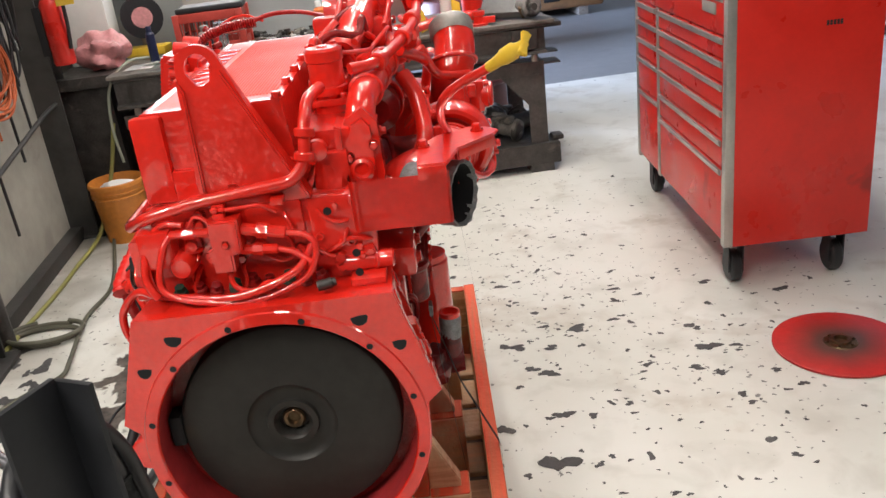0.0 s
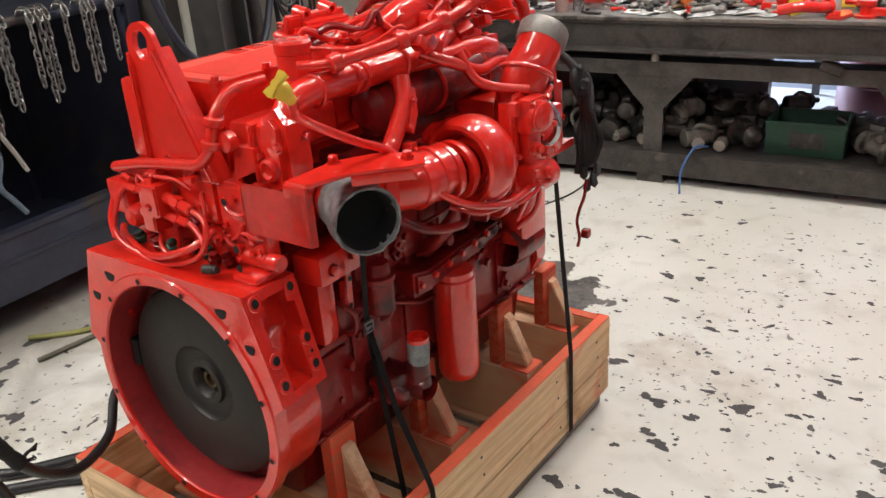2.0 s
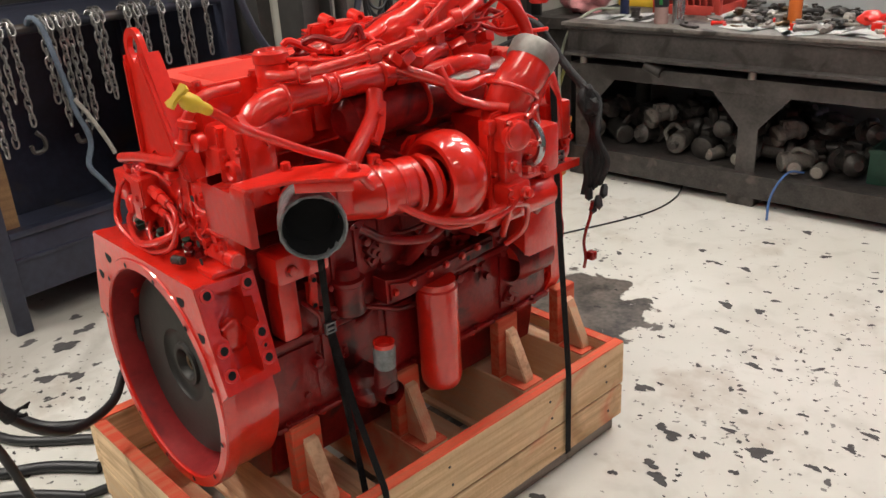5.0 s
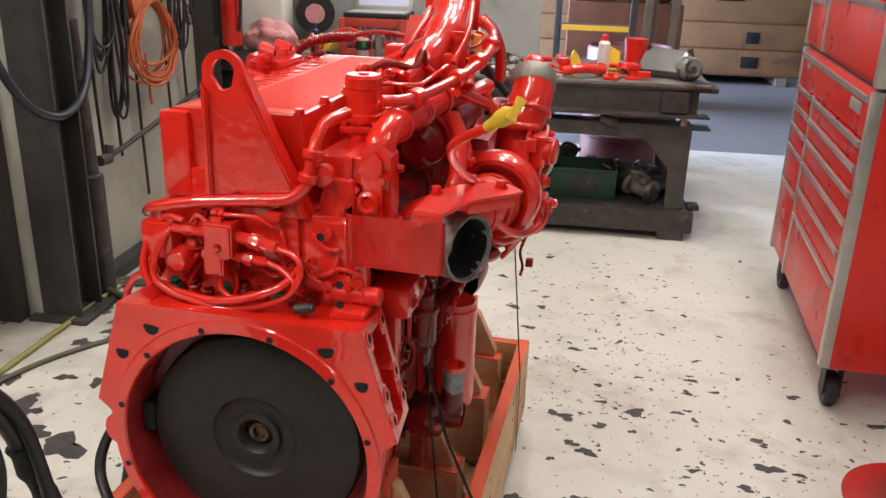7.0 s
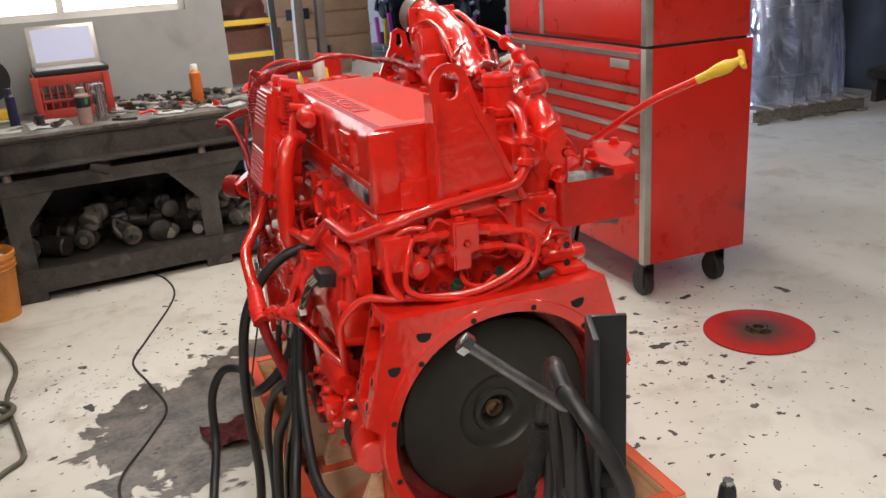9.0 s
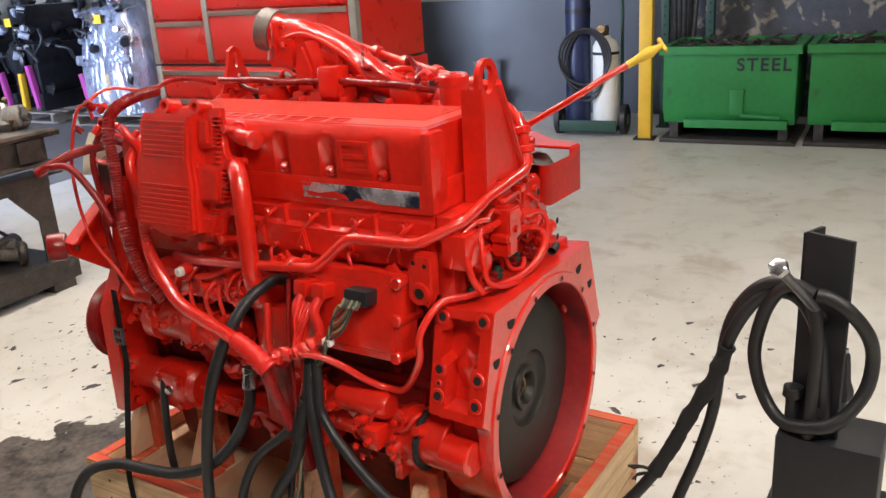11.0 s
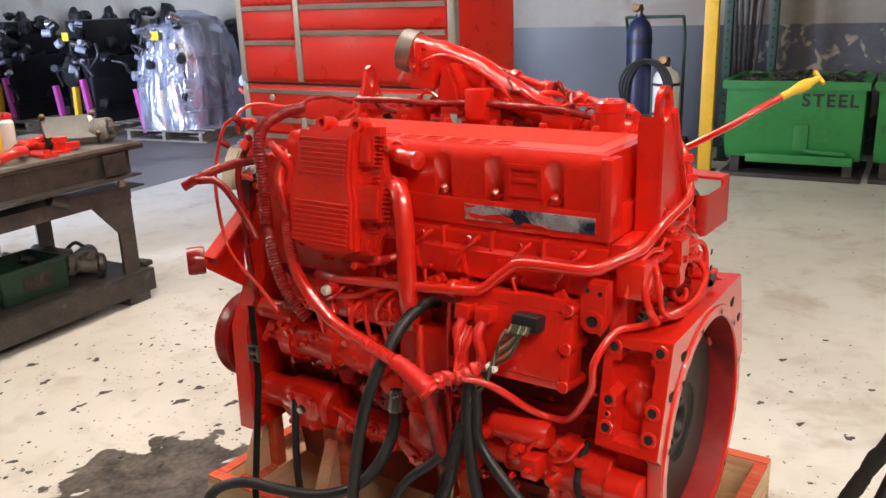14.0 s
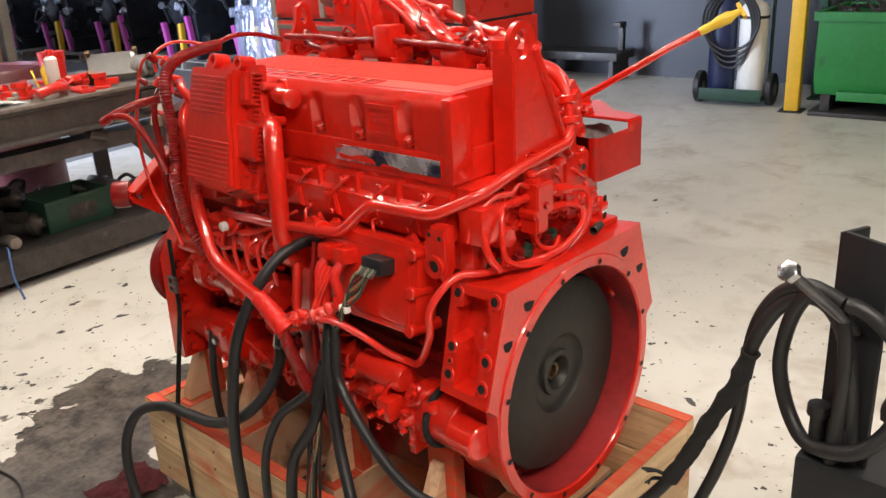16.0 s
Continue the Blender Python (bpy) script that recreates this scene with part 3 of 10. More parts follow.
# daylight through the open vehicle door
area_lamp("door_daylight", HALL @ Matrix.Translation((-4.9, 7.8, 1.8)) @ Matrix.Rotation(radians(-90), 4, "Y"), 3.0, 3.4, DOOR_W, (0.55, 0.7, 1.0))


# ---- tool chest ----
def tool_chest():
    x0, x1, y0, y1, zb, zm, zt = 1.40, 1.945, 1.525, 2.83, 0.19, 1.137, 1.80
    ob = thing("tool_chest", "tall red rolling tool chest with aluminium drawer pulls", "tool chest")
    bm = B()
    box(bm, x0 + 0.012, x1, y0, y1, zb, zm, 0.004)
    body = part("lower_cabinet", bm, RED_BOX, ob)
    bm = B()
    box(bm, x0 + 0.012, x1 - 0.02, y0 + 0.004, y1 - 0.004, zm + 0.012, zt, 0.004)
    upper = part("upper_chest", bm, RED_BOX, ob)
    bm = B()
    box(bm, x0 + 0.02, x1 - 0.03, y0 + 0.01, y1 - 0.01, zm, zm + 0.012)
    part("gap_seal", bm, BLACK_RUBBER, ob)
    for ya, yb in ((y0, y0 + 0.035), (y1 - 0.035, y1)):
        for za, zz, par in ((zb, zm, body), (zm + 0.012, zt, upper)):
            bm = B()
            box(bm, x0 - 0.006, x0 + 0.03, ya - 0.002, yb + 0.002, za, zz, 0.005)
            part("corner_trim", bm, ALUMINIUM, par, "brushed aluminium corner trim")
    ysplit = y0 + 0.90

    def drawer(ya, yb, za, zz, par, pull=True):
        bm = B()
        box(bm, x0 - 0.004, x0 + 0.014, ya, yb, za, zz, 0.003)
        d = part("drawer", bm, RED_BOX, par)
        if pull:
            bm = B()
            prism(bm, [(x0 - 0.016, zz - 0.002), (x0 - 0.004, zz - 0.002), (x0 - 0.004, zz - 0.024), (x0 - 0.010, zz - 0.024), (x0 - 0.014, zz - 0.014)], "y", ya + 0.004, yb - 0.004)
            part("drawer_pull", bm, ALUMINIUM, d, "long bright aluminium pull")

    a, b = y0 + 0.042, y1 - 0.042
    drawer(a, b, 0.985, 1.120, body)
    for zz in ((0.90, 0.975), (0.815, 0.892), (0.72, 0.807), (0.61, 0.712), (0.50, 0.602)):
        drawer(a, ysplit - 0.02, zz[0], zz[1], body)
    for zz in ((0.90, 0.975), (0.815, 0.892), (0.72, 0.807), (0.56, 0.712)):
        drawer(ysplit + 0.02, b, zz[0], zz[1], body)
    drawer(a, ysplit - 0.02, 0.215, 0.49, body)
    drawer(ysplit + 0.02, b, 0.215, 0.55, body)
    bm = B()
    box(bm, x0 - 0.008, x0 + 0.014, ysplit - 0.018, ysplit + 0.018, 0.2, 0.98, 0.004)
    part("divider_trim", bm, ALUMINIUM, body)
    bm = B()
    box(bm, x0 - 0.008, x0 + 0.014, ysplit - 0.018, ysplit + 0.018, zm + 0.02, zt - 0.02, 0.004)
    part("divider_trim", bm, ALUMINIUM, upper)
    for zz in ((1.17, 1.40), (1.41, 1.52), (1.53, 1.63), (1.64, 1.73)):
        drawer(a, ysplit - 0.02, zz[0], zz[1], upper)
    for zz in ((1.17, 1.355), (1.365, 1.52), (1.53, 1.63), (1.64, 1.73)):
        drawer(ysplit + 0.02, b, zz[0], zz[1], upper)
    bm = B()
    cyl(bm, (x0 - 0.012, b - 0.16, 1.075), (x0 + 0.0, b - 0.16, 1.075), 0.016, seg=14, bev=0.003)
    part("lock", bm, ALUMINIUM, body, "round key lock")
    bm = B()
    box(bm, x0 - 0.0075, x0 + 0.0, y0 + 0.12, y0 + 0.27, 1.045, 1.085, 0.003)
    part("badge", bm, ALUMINIUM, body, "small bright maker's badge without letters")
    bm = B()
    for k in range(5):
        box(bm, x0 + 0.34 + k * 0.012, x0 + 0.348 + k * 0.012, y0 - 0.002, y0 + 0.001, 0.985, 1.002)
    part("vent_slot", bm, BLACK_PAINT, body)
    for cx, cy in ((x0 + 0.07, y0 + 0.09), (x1 - 0.08, y0 + 0.09), (x0 + 0.07, y1 - 0.09), (x1 - 0.08, y1 - 0.09)):
        bm = B()
        cyl(bm, (cx - 0.022, cy + 0.02, 0.065), (cx + 0.022, cy + 0.02, 0.065), 0.065, seg=20, bev=0.008)
        wheel = part("caster", bm, BLACK_RUBBER, ob, "black rubber caster wheel")
        bm = B()
        for s in (-0.03, 0.026):
            box(bm, cx + s, cx + s + 0.004, cy - 0.02, cy + 0.045, 0.05, 0.17)
        box(bm, cx - 0.045, cx + 0.045, cy - 0.045, cy + 0.045, 0.168, 0.19, 0.004)
        part("caster_fork", bm, BLACK_PAINT, wheel)
    return ob


tool_chest()


# ---- bench ----
def workbench():
    ob = thing("workbench", "heavy oil-blackened steel workbench with a lower shelf", "workbench", m=HALL)
    x0, x1, y0, y1, z = -1.06, 1.345, 3.18, 4.04, 0.865
    bm = B()
    box(bm, x0, x1, y0, y1, z - 0.018, z, 0.003)
    part("bench_top", bm, BENCH_TOP, ob, "scarred dusty steel bench top")
    bm = B()
    for yy in (y0 + 0.01, y1 - 0.09):     # rolled channel under the front and back edges
        prism(bm, [(yy, z - 0.018), (yy + 0.07, z - 0.018), (yy + 0.07, z - 0.178), (yy - 0.006, z - 0.178), (yy - 0.006, z - 0.164), (yy + 0.030, z - 0.155), (yy + 0.030, z - 0.040), (yy, z - 0.032)], "x", x0 + 0.02, x1 - 0.05)
    part("edge_channel", bm, BENCH_STEEL, ob)
    bm = B()
    box(bm, x0 + 0.03, x1 - 0.06, y0 + 0.05, y0 + 0.11, z - 0.30, z - 0.225, 0.004)
    box(bm, x0 + 0.03, x1 - 0.06, y0 + 0.05, y0 + 0.19, z - 0.235, z - 0.225)
    box(bm, x0 + 0.03, x1 - 0.06, y1 - 0.13, y1 - 0.07, z - 0.30, z - 0.225, 0.004)
    part("rail", bm, BENCH_STEEL, ob)
    for x in (x0 + 0.06, x0 + 1.02, x1 - 0.16):
        for yy in (y0 + 0.06, y1 - 0.12):
            bm = B()
            box(bm, x, x + 0.10, yy, yy + 0.012, 0.10, z - 0.225)
            box(bm, x + 0.044, x + 0.056, yy + 0.012, yy + 0.07, 0.10, z - 0.225)
            for s in ((1,) if x < x0 + 0.1 else (-1,) if x > x1 - 0.3 else (-1, 1)):   # gusset that splays into the rail
                cx = x + 0.05
                prism(bm, [(cx + s * 0.05, z - 0.30), (cx + s * 0.20, z - 0.30), (cx + s * 0.05, z - 0.47)], "y", yy - 0.001, yy + 0.011)
            leg = part("leg", bm, BENCH_STEEL, ob)
            bm = B()
            box(bm, x - 0.02, x + 0.12, yy - 0.03, yy + 0.10, 0.0, 0.05, 0.004)
            part("foot", bm, BENCH_STEEL, leg)
            if yy < 3.6:
                bm = B()
                lathe(bm, [(0, 0), (0, 0.022), (0.05, 0.018), (0.07, 0.008), (0.08, 0)], (x + 0.05, yy + 0.0, z - 0.225), (0, 0, 1), 12)
                part("stud", bm, PALE_PART, leg)
    bm = B()
    box(bm, x0 + 0.02, x1 - 0.02, y0 + 0.08, y1 - 0.06, 0.155, 0.17)
    prism(bm, [(y0 + 0.02, 0.05), (y0 + 0.09, 0.05), (y0 + 0.09, 0.17), (y0 + 0.02, 0.17)], "x", x0 + 0.0, x1 - 0.0, 0.004)
    box(bm, x0 + 0.02, x1 - 0.02, y1 - 0.08, y1 - 0.02, 0.05, 0.17)
    part("lower_shelf", bm, GRIMY, ob, "oil-soaked lower shelf on a thick edge beam")
    # ragged plate ends that stick out past the end leg
    for a in ((x1 - 0.06, x1 + 0.045, y0 + 0.03, y0 + 0.30, z - 0.045, z - 0.020), (x1 - 0.07, x1 + 0.02, y0 + 0.04, y0 + 0.16, z - 0.185, z - 0.176), (x1 - 0.07, x1 + 0.035, y0 + 0.05, y0 + 0.19, z - 0.248, z - 0.238), (x1 - 0.03, x1 + 0.03, y0 + 0.06, y0 + 0.15, 0.172, 0.198)):
        bm = B()
        box(bm, *a, 0.003)
        part("plate_end", bm, GRIMY, ob)
    bm = B()
    box(bm, x1 - 0.24, x1 - 0.10, y0 + 0.004, y0 + 0.012, z - 0.15, z - 0.04, 0.003)
    part("welded_pocket", bm, GRIMY, ob)
    for x in (x0 + 0.5, x1 - 0.55):
        bm = B()
        tube(bm, [(x, y0 + 0.05, z - 0.20), (x + 0.09, y0 + 0.05, z - 0.235)], 0.03, 12)
        part("roller", bm, GRIMY, ob)
    return ob


workbench()


# ---- crate under the engine ----
def crate():
    ob = thing("engine_crate", "pine engine crate with red overspray on its edges", "crate")
    x0, x1, y0, y1, zt = -0.415, 0.425, -0.07, 1.215, 0.305
    t = 0.036

    def plank(name, a, mat, parent=ob, bev=0.003, m=None):
        bm = B()
        box(bm, *a, bev, m, 1)
        return part(name, bm, mat, parent)

    for xa, xb in ((x0, x0 + t), (x1 - t, x1)):
        plank("board", (xa, xb, y0, y1, 0.165, zt), PINE)
        plank("board", (xa, xb, y0 + 0.004, y1 - 0.003, 0.055, 0.160), PINE)
        plank("painted_edge", (xa + 0.001, xb - 0.001, y0 + 0.001, y1 - 0.001, zt, zt + 0.0025), RED_WOOD)
    for ya, yb in ((y0, y0 + t), (y1 - t, y1)):
        plank("board", (x0 + t, x1 - t, ya, yb, 0.165, zt - 0.004), PINE_END)
        plank("board", (x0 + t, x1 - t, ya, yb, 0.055, 0.160), PINE_END)
        plank("painted_edge", (x0 + t, x1 - t, ya + 0.001, yb - 0.001, zt - 0.004, zt - 0.0015), RED_WOOD)
    for xx in (x0 + 0.02, -0.05, x1 - 0.12):
        plank("skid", (xx, xx + 0.1, y0 + 0.02, y1 - 0.02, 0.0, 0.055), OLD_WOOD)
    for k in range(7):
        ya = y0 + 0.05 + k * 0.172
        plank("deck_board", (x0 + t, x1 - t, ya, ya + 0.14, 0.056, 0.074), PINE_DUSTED)
    # cross beams with upright boards and wedge gussets that cradle the sump
    c = 0.5 * (x0 + x1)
    for yb in (0.165, 0.478, 0.858, 1.118):
        plank("cross_beam", (c - 0.338, c + 0.338, yb, yb + 0.085, 0.075, 0.268), PINE_DUSTED)
        for s in (-1, 1):
            xs = sorted((c + s * 0.246, c + s * 0.337))
            plank("painted_edge", (xs[0], xs[1], yb + 0.001, yb + 0.084, 0.268, 0.2705), RED_WOOD)
            xs = sorted((c + s * 0.208, c + s * 0.244))
            plank("support_board", (xs[0], xs[1], yb + 0.002, yb + 0.083, 0.269, 0.455), RED_WOOD)
            bm = B()
            prism(bm, [(c + s * 0.2455, 0.2712), (c + s * 0.318, 0.2712), (c + s * 0.318, 0.286), (c + s * 0.258, 0.412), (c + s * 0.2455, 0.418)], "y", yb + 0.026, yb + 0.064, 0.003)
            part("gusset", bm, PINE_DUSTED, ob)
            bm = B()
            cyl(bm, (c + s * 0.305, yb + 0.045, 0.30), (c + s * 0.3085, yb + 0.045, 0.3015), 0.004, seg=8)
            part("nail_head", bm, GRIMY, ob)
    # nail heads and splits along the outer boards
    for s, xx in ((-1, x0), (1, x1)):
        for yy in (0.205, 0.50, 0.885, 1.135):
            for zz in (0.098, 0.205, 0.262):
                bm = B()
                cyl(bm, (xx - s * 0.002, yy + 0.012 * math.sin(zz * 90), zz), (xx + s * 0.0012, yy + 0.012 * math.sin(zz * 90), zz), 0.0042, seg=8)
                part("nail_head", bm, GRIMY, ob)
    return ob


crate()

# ---- the engine ----
ENGINE = thing("diesel_engine", "large inline diesel engine freshly sprayed glossy red, standing on a crate", "engine")
CZ = 0.583          # height of the crank


def poly_outline(pts, step=0.03):
    out = []
    for a, b in zip(pts, pts[1:] + pts[:1]):
        a, b = Vector(a), Vector(b)
        n = max(1, int((b - a).length / step))
        out += [tuple(a.lerp(b, k / n)) for k in range(n)]
    return out


def housing():
    ring = arc(0, CZ, 0.284, 8, -188, 40)
    face = poly_outline([(-0.312, 0.655), (-0.243, 0.876), (0.243, 0.876), (0.312, 0.655)] , 0.03)
    top = [p for p in face if p[1] > 0.6501][: -1]
    # keep only the upper three sides, then the round lower flange
    upper = []
    for a, b in (((-0.312, 0.655), (-0.243, 0.876)), ((-0.243, 0.876), (0.243, 0.876)), ((0.243, 0.876), (0.312, 0.655))):
        n = 12
        upper += [(a[0] + (b[0] - a[0]) * k / n, a[1] + (b[1] - a[1]) * k / n) for k in range(n)]
    outline = upper + [(0.312, 0.655), (0.286, 0.632)] + arc(0, CZ, 0.284, 4, -184, 44) + [(-0.286, 0.632)]

    def hole(r):
        return [(r * math.cos(a), CZ + r * math.sin(a)) for a in (math.atan2(v - CZ, u) for u, v in outline)]

    bm = B()
    washer(bm, outline, hole(0.2555), "y", 0.0, 0.028)
    ob = part("flywheel_housing", bm, RED, ENGINE, "red bell housing flange")
    bm = B()
    lathe(bm, [(0.0, 0.2555), (-0.004, 0.2585), (-0.004, 0.281), (0.0, 0.2835)], (0, 0, CZ), (0, 1, 0), 72)
    part("register_ring", bm, RED, ob)
    inner = []
    for u, v in outline:
        q = Vector((max(-0.205, min(0.205, u)), (v - CZ) * 0.985)) if v > 0.60 else Vector((u * 0.95, (v - CZ) * 0.95))
        if q.length < 0.264:
            q = q.normalized() * 0.264
        inner.append((q.x, CZ + q.y))
    bm = B()
    washer(bm, inner, hole(0.2552), "y", 0.028, 0.136)
    part("bell", bm, RED, ob)
    bm = B()
    lathe(bm, [(0.095, 0.2550), (0.100, 0.20), (0.115, 0.0)], (0, 0, CZ), (0, 1, 0), 48)
    part("rear_wall", bm, RED_DARK, ob)
    bm = B()
    lathe(bm, [(0.003, 0.2551), (0.006, 0.2546), (0.094, 0.2542)], (0, 0, CZ), (0, 1, 0), 96)
    part("bore_lining", bm, MAUVE, ob, "bore thinly dusted with paint")
    holes(ob, [((0.2665 * math.cos(a), -0.0045, CZ + 0.2665 * math.sin(a)), (0, -1, 0)) for a in (radians(15 + 30 * k) for k in range(12))], 0.0065)
    # cored windows in the face, as black patches for their shaded depth
    for s in (-1, 1):
        for u, v, k, t in ((0.178, 0.826, 0.80, -s * 12), (0.246, 0.765, 0.66, -s * 8)):
            o = [(-0.021, 0.012), (0.0, 0.0125), (0.018, 0.010), (0.021, 0.004), (0.014, -0.008), (0.004, -0.0125), (-0.008, -0.012), (-0.019, -0.002)]
            bm = B()
            prism(bm, [(s * p * k, q * (k if k == 1 else 0.85)) for p, q in o], "y", -0.0008, 0.010)
            bmesh.ops.transform(bm, matrix=Matrix.Translation((s * u, 0, v)) @ Matrix.Rotation(radians(t), 4, "Y"), verts=bm.verts)
            part("cored_window", bm, SOOT_AND_HOLE_SHADE, ob)
    # side pads with a deep pocket and bosses
    for s in (-1, 1):
        A = [Vector((s * x, y, z)) for x, y, z in ((0.246, 0.002, 0.876), (0.240, 0.140, 0.868), (0.300, 0.136, 0.650), (0.3145, 0.002, 0.653))]

        def at(u, v, d=0.0):
            p = A[0].lerp(A[1], u).lerp(A[3].lerp(A[2], u), v)
            return p - Vector((s * d, 0, 0))

        # frame with lobes round the bolt bosses and a deep cored pocket
        n = (A[1] - A[0]).cross(A[3] - A[0]).normalized()
        if n.x * s < 0:
            n = -n
        i = [(0.27, 0.09), (0.73, 0.09), (0.73, 0.20), (0.86, 0.22), (0.86, 0.48), (0.72, 0.53), (0.72, 0.92), (0.28, 0.92), (0.28, 0.53), (0.14, 0.48), (0.14, 0.22), (0.27, 0.20)]
        ov = [(0.27, 0), (0.73, 0), (1, 0), (1, 0.22), (1, 0.48), (1, 0.55), (1, 1), (0, 1), (0, 0.55), (0, 0.48), (0, 0.22), (0, 0)]
        bm = B()
        rings = [[bm.verts.new(at(u, v, d)) for u, v in l] for l, d in ((ov, 0.052), (ov, 0.0), (i, 0.0), (i, 0.050))]
        for p, q in zip(rings, rings[1:]):
            for k in range(12):
                j = (k + 1) % 12
                bm.faces.new((p[k], p[j], q[j], q[k]))
        bm.faces.new(rings[3])
        pad = part("side_pad", bm, RED, ob, "pocketed mounting pad", smooth=False)
        bm = B()
        lump(bm, at(0.5, 0.62, 0.050), (0.016, 0.03, 0.05), 4, 3, 0.3)
        part("pocket_swell", bm, RED, pad)
        for u, v in ((0.15, 0.09), (0.85, 0.09), (0.15, 0.60), (0.15, 0.83), (0.85, 0.57), (0.85, 0.82), (0.85, 0.70)):
            r = 0.0075 if v == 0.70 else 0.0165
            c = at(u, v)
            bm = B()
            lathe(bm, [(-0.038, r), (0.002, r), (0.0035, r - 0.0015), (0.0035, r * 0.58), (-0.012, r * 0.58)], c, n, 18)
            part("boss", bm, RED, pad)
            bm = B()
            lathe(bm, [(0.0026, r * 0.585), (0.0026, 0)], c, n, 16)
            part("bolt_hole", bm, SOOT_AND_HOLE_SHADE, pad)
    return ob


housing()

bm = B()
Y = 0.052
lathe(bm, [(0.10, 0.0), (0.10, 0.226), (0.012, 0.226), (0.003, 0.222), (0.0, 0.216), (0.0, 0.092), (0.006, 0.088), (0.012, 0.074), (0.012, 0.055), (0.004, 0.052), (0.004, 0.040), (0.010, 0.034), (0.03, 0.030), (0.03, 0.0)], (0, Y, CZ), (0, 1, 0), 72)
fly = part("flywheel", bm, FLYWHEEL, ENGINE, "dark machined flywheel face")
bm = B()
lathe(bm, [(0.022, 0.024), (0.018, 0.020), (0.02, 0.014), (0.029, 0.012), (0.029, 0.0)], (0, Y, CZ), (0, 1, 0), 32)
part("pilot_bearing", bm, BRONZE, fly, "worn bronze pilot bearing")
# black block in place of the shaded opening
bm = B()
box(bm, -0.25, -0.222, 0.05, 0.10, 0.56, 0.63, 0.008)
part("timing_window", bm, SOOT_AND_HOLE_SHADE, ENGINE)


def block():
    # block coloured dark for the shade behind the parts hung on it
    bm = B()
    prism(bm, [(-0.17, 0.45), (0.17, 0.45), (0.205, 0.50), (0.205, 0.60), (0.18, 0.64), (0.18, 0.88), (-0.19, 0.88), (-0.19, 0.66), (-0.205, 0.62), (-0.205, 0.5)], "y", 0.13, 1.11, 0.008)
    ob = part("engine_block", bm, RED_DEEP_SHADE, ENGINE, "cast block in a dark shaded copy of the engine red")
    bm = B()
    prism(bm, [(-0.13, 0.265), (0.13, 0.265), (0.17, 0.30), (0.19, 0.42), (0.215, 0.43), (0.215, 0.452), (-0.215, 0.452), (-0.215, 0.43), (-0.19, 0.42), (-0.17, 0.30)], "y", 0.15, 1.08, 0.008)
    part("sump", bm, RED_SHADED, ENGINE, "deep oil sump in a shaded copy of the engine red")
    bolts(ob, [((s * 0.2155, 0.19 + 0.085 * k, 0.441), (s, 0, 0)) for s in (-1, 1) for k in range(11)], 0.007, 0.012)
    rnd = random.Random(5)
    # cast ribs, bosses and core plugs on both flanks
    for s in (-1, 1):
        for k in range(7):
            y = 0.20 + k * 0.14
            bm = B()
            prism(bm, [(s * 0.19, 0.49), (s * 0.216, 0.50), (s * 0.216, 0.60), (s * 0.19, 0.68)], "y", y, y + 0.016, 0.003)
            part("casting_rib", bm, RED_SHADED, ob)
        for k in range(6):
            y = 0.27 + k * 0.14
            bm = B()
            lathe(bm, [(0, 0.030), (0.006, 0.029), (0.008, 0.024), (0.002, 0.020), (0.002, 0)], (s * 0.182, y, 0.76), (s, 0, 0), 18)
            part("core_plug", bm, RED_SHADED, ob)
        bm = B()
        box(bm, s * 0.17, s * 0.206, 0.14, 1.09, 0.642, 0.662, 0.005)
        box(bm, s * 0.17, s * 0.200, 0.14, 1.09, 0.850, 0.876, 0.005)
        part("casting_ledge", bm, RED_SHADED, ob)
        places = []
        for k in range(22):
            places.append(((s * (0.183 + rnd.random() * 0.004), 0.17 + rnd.random() * 0.9, 0.67 + rnd.random() * 0.17), (s, 0, 0)))
        bolts(ob, places, 0.0075, 0.012)
    return ob


BLOCK = block()


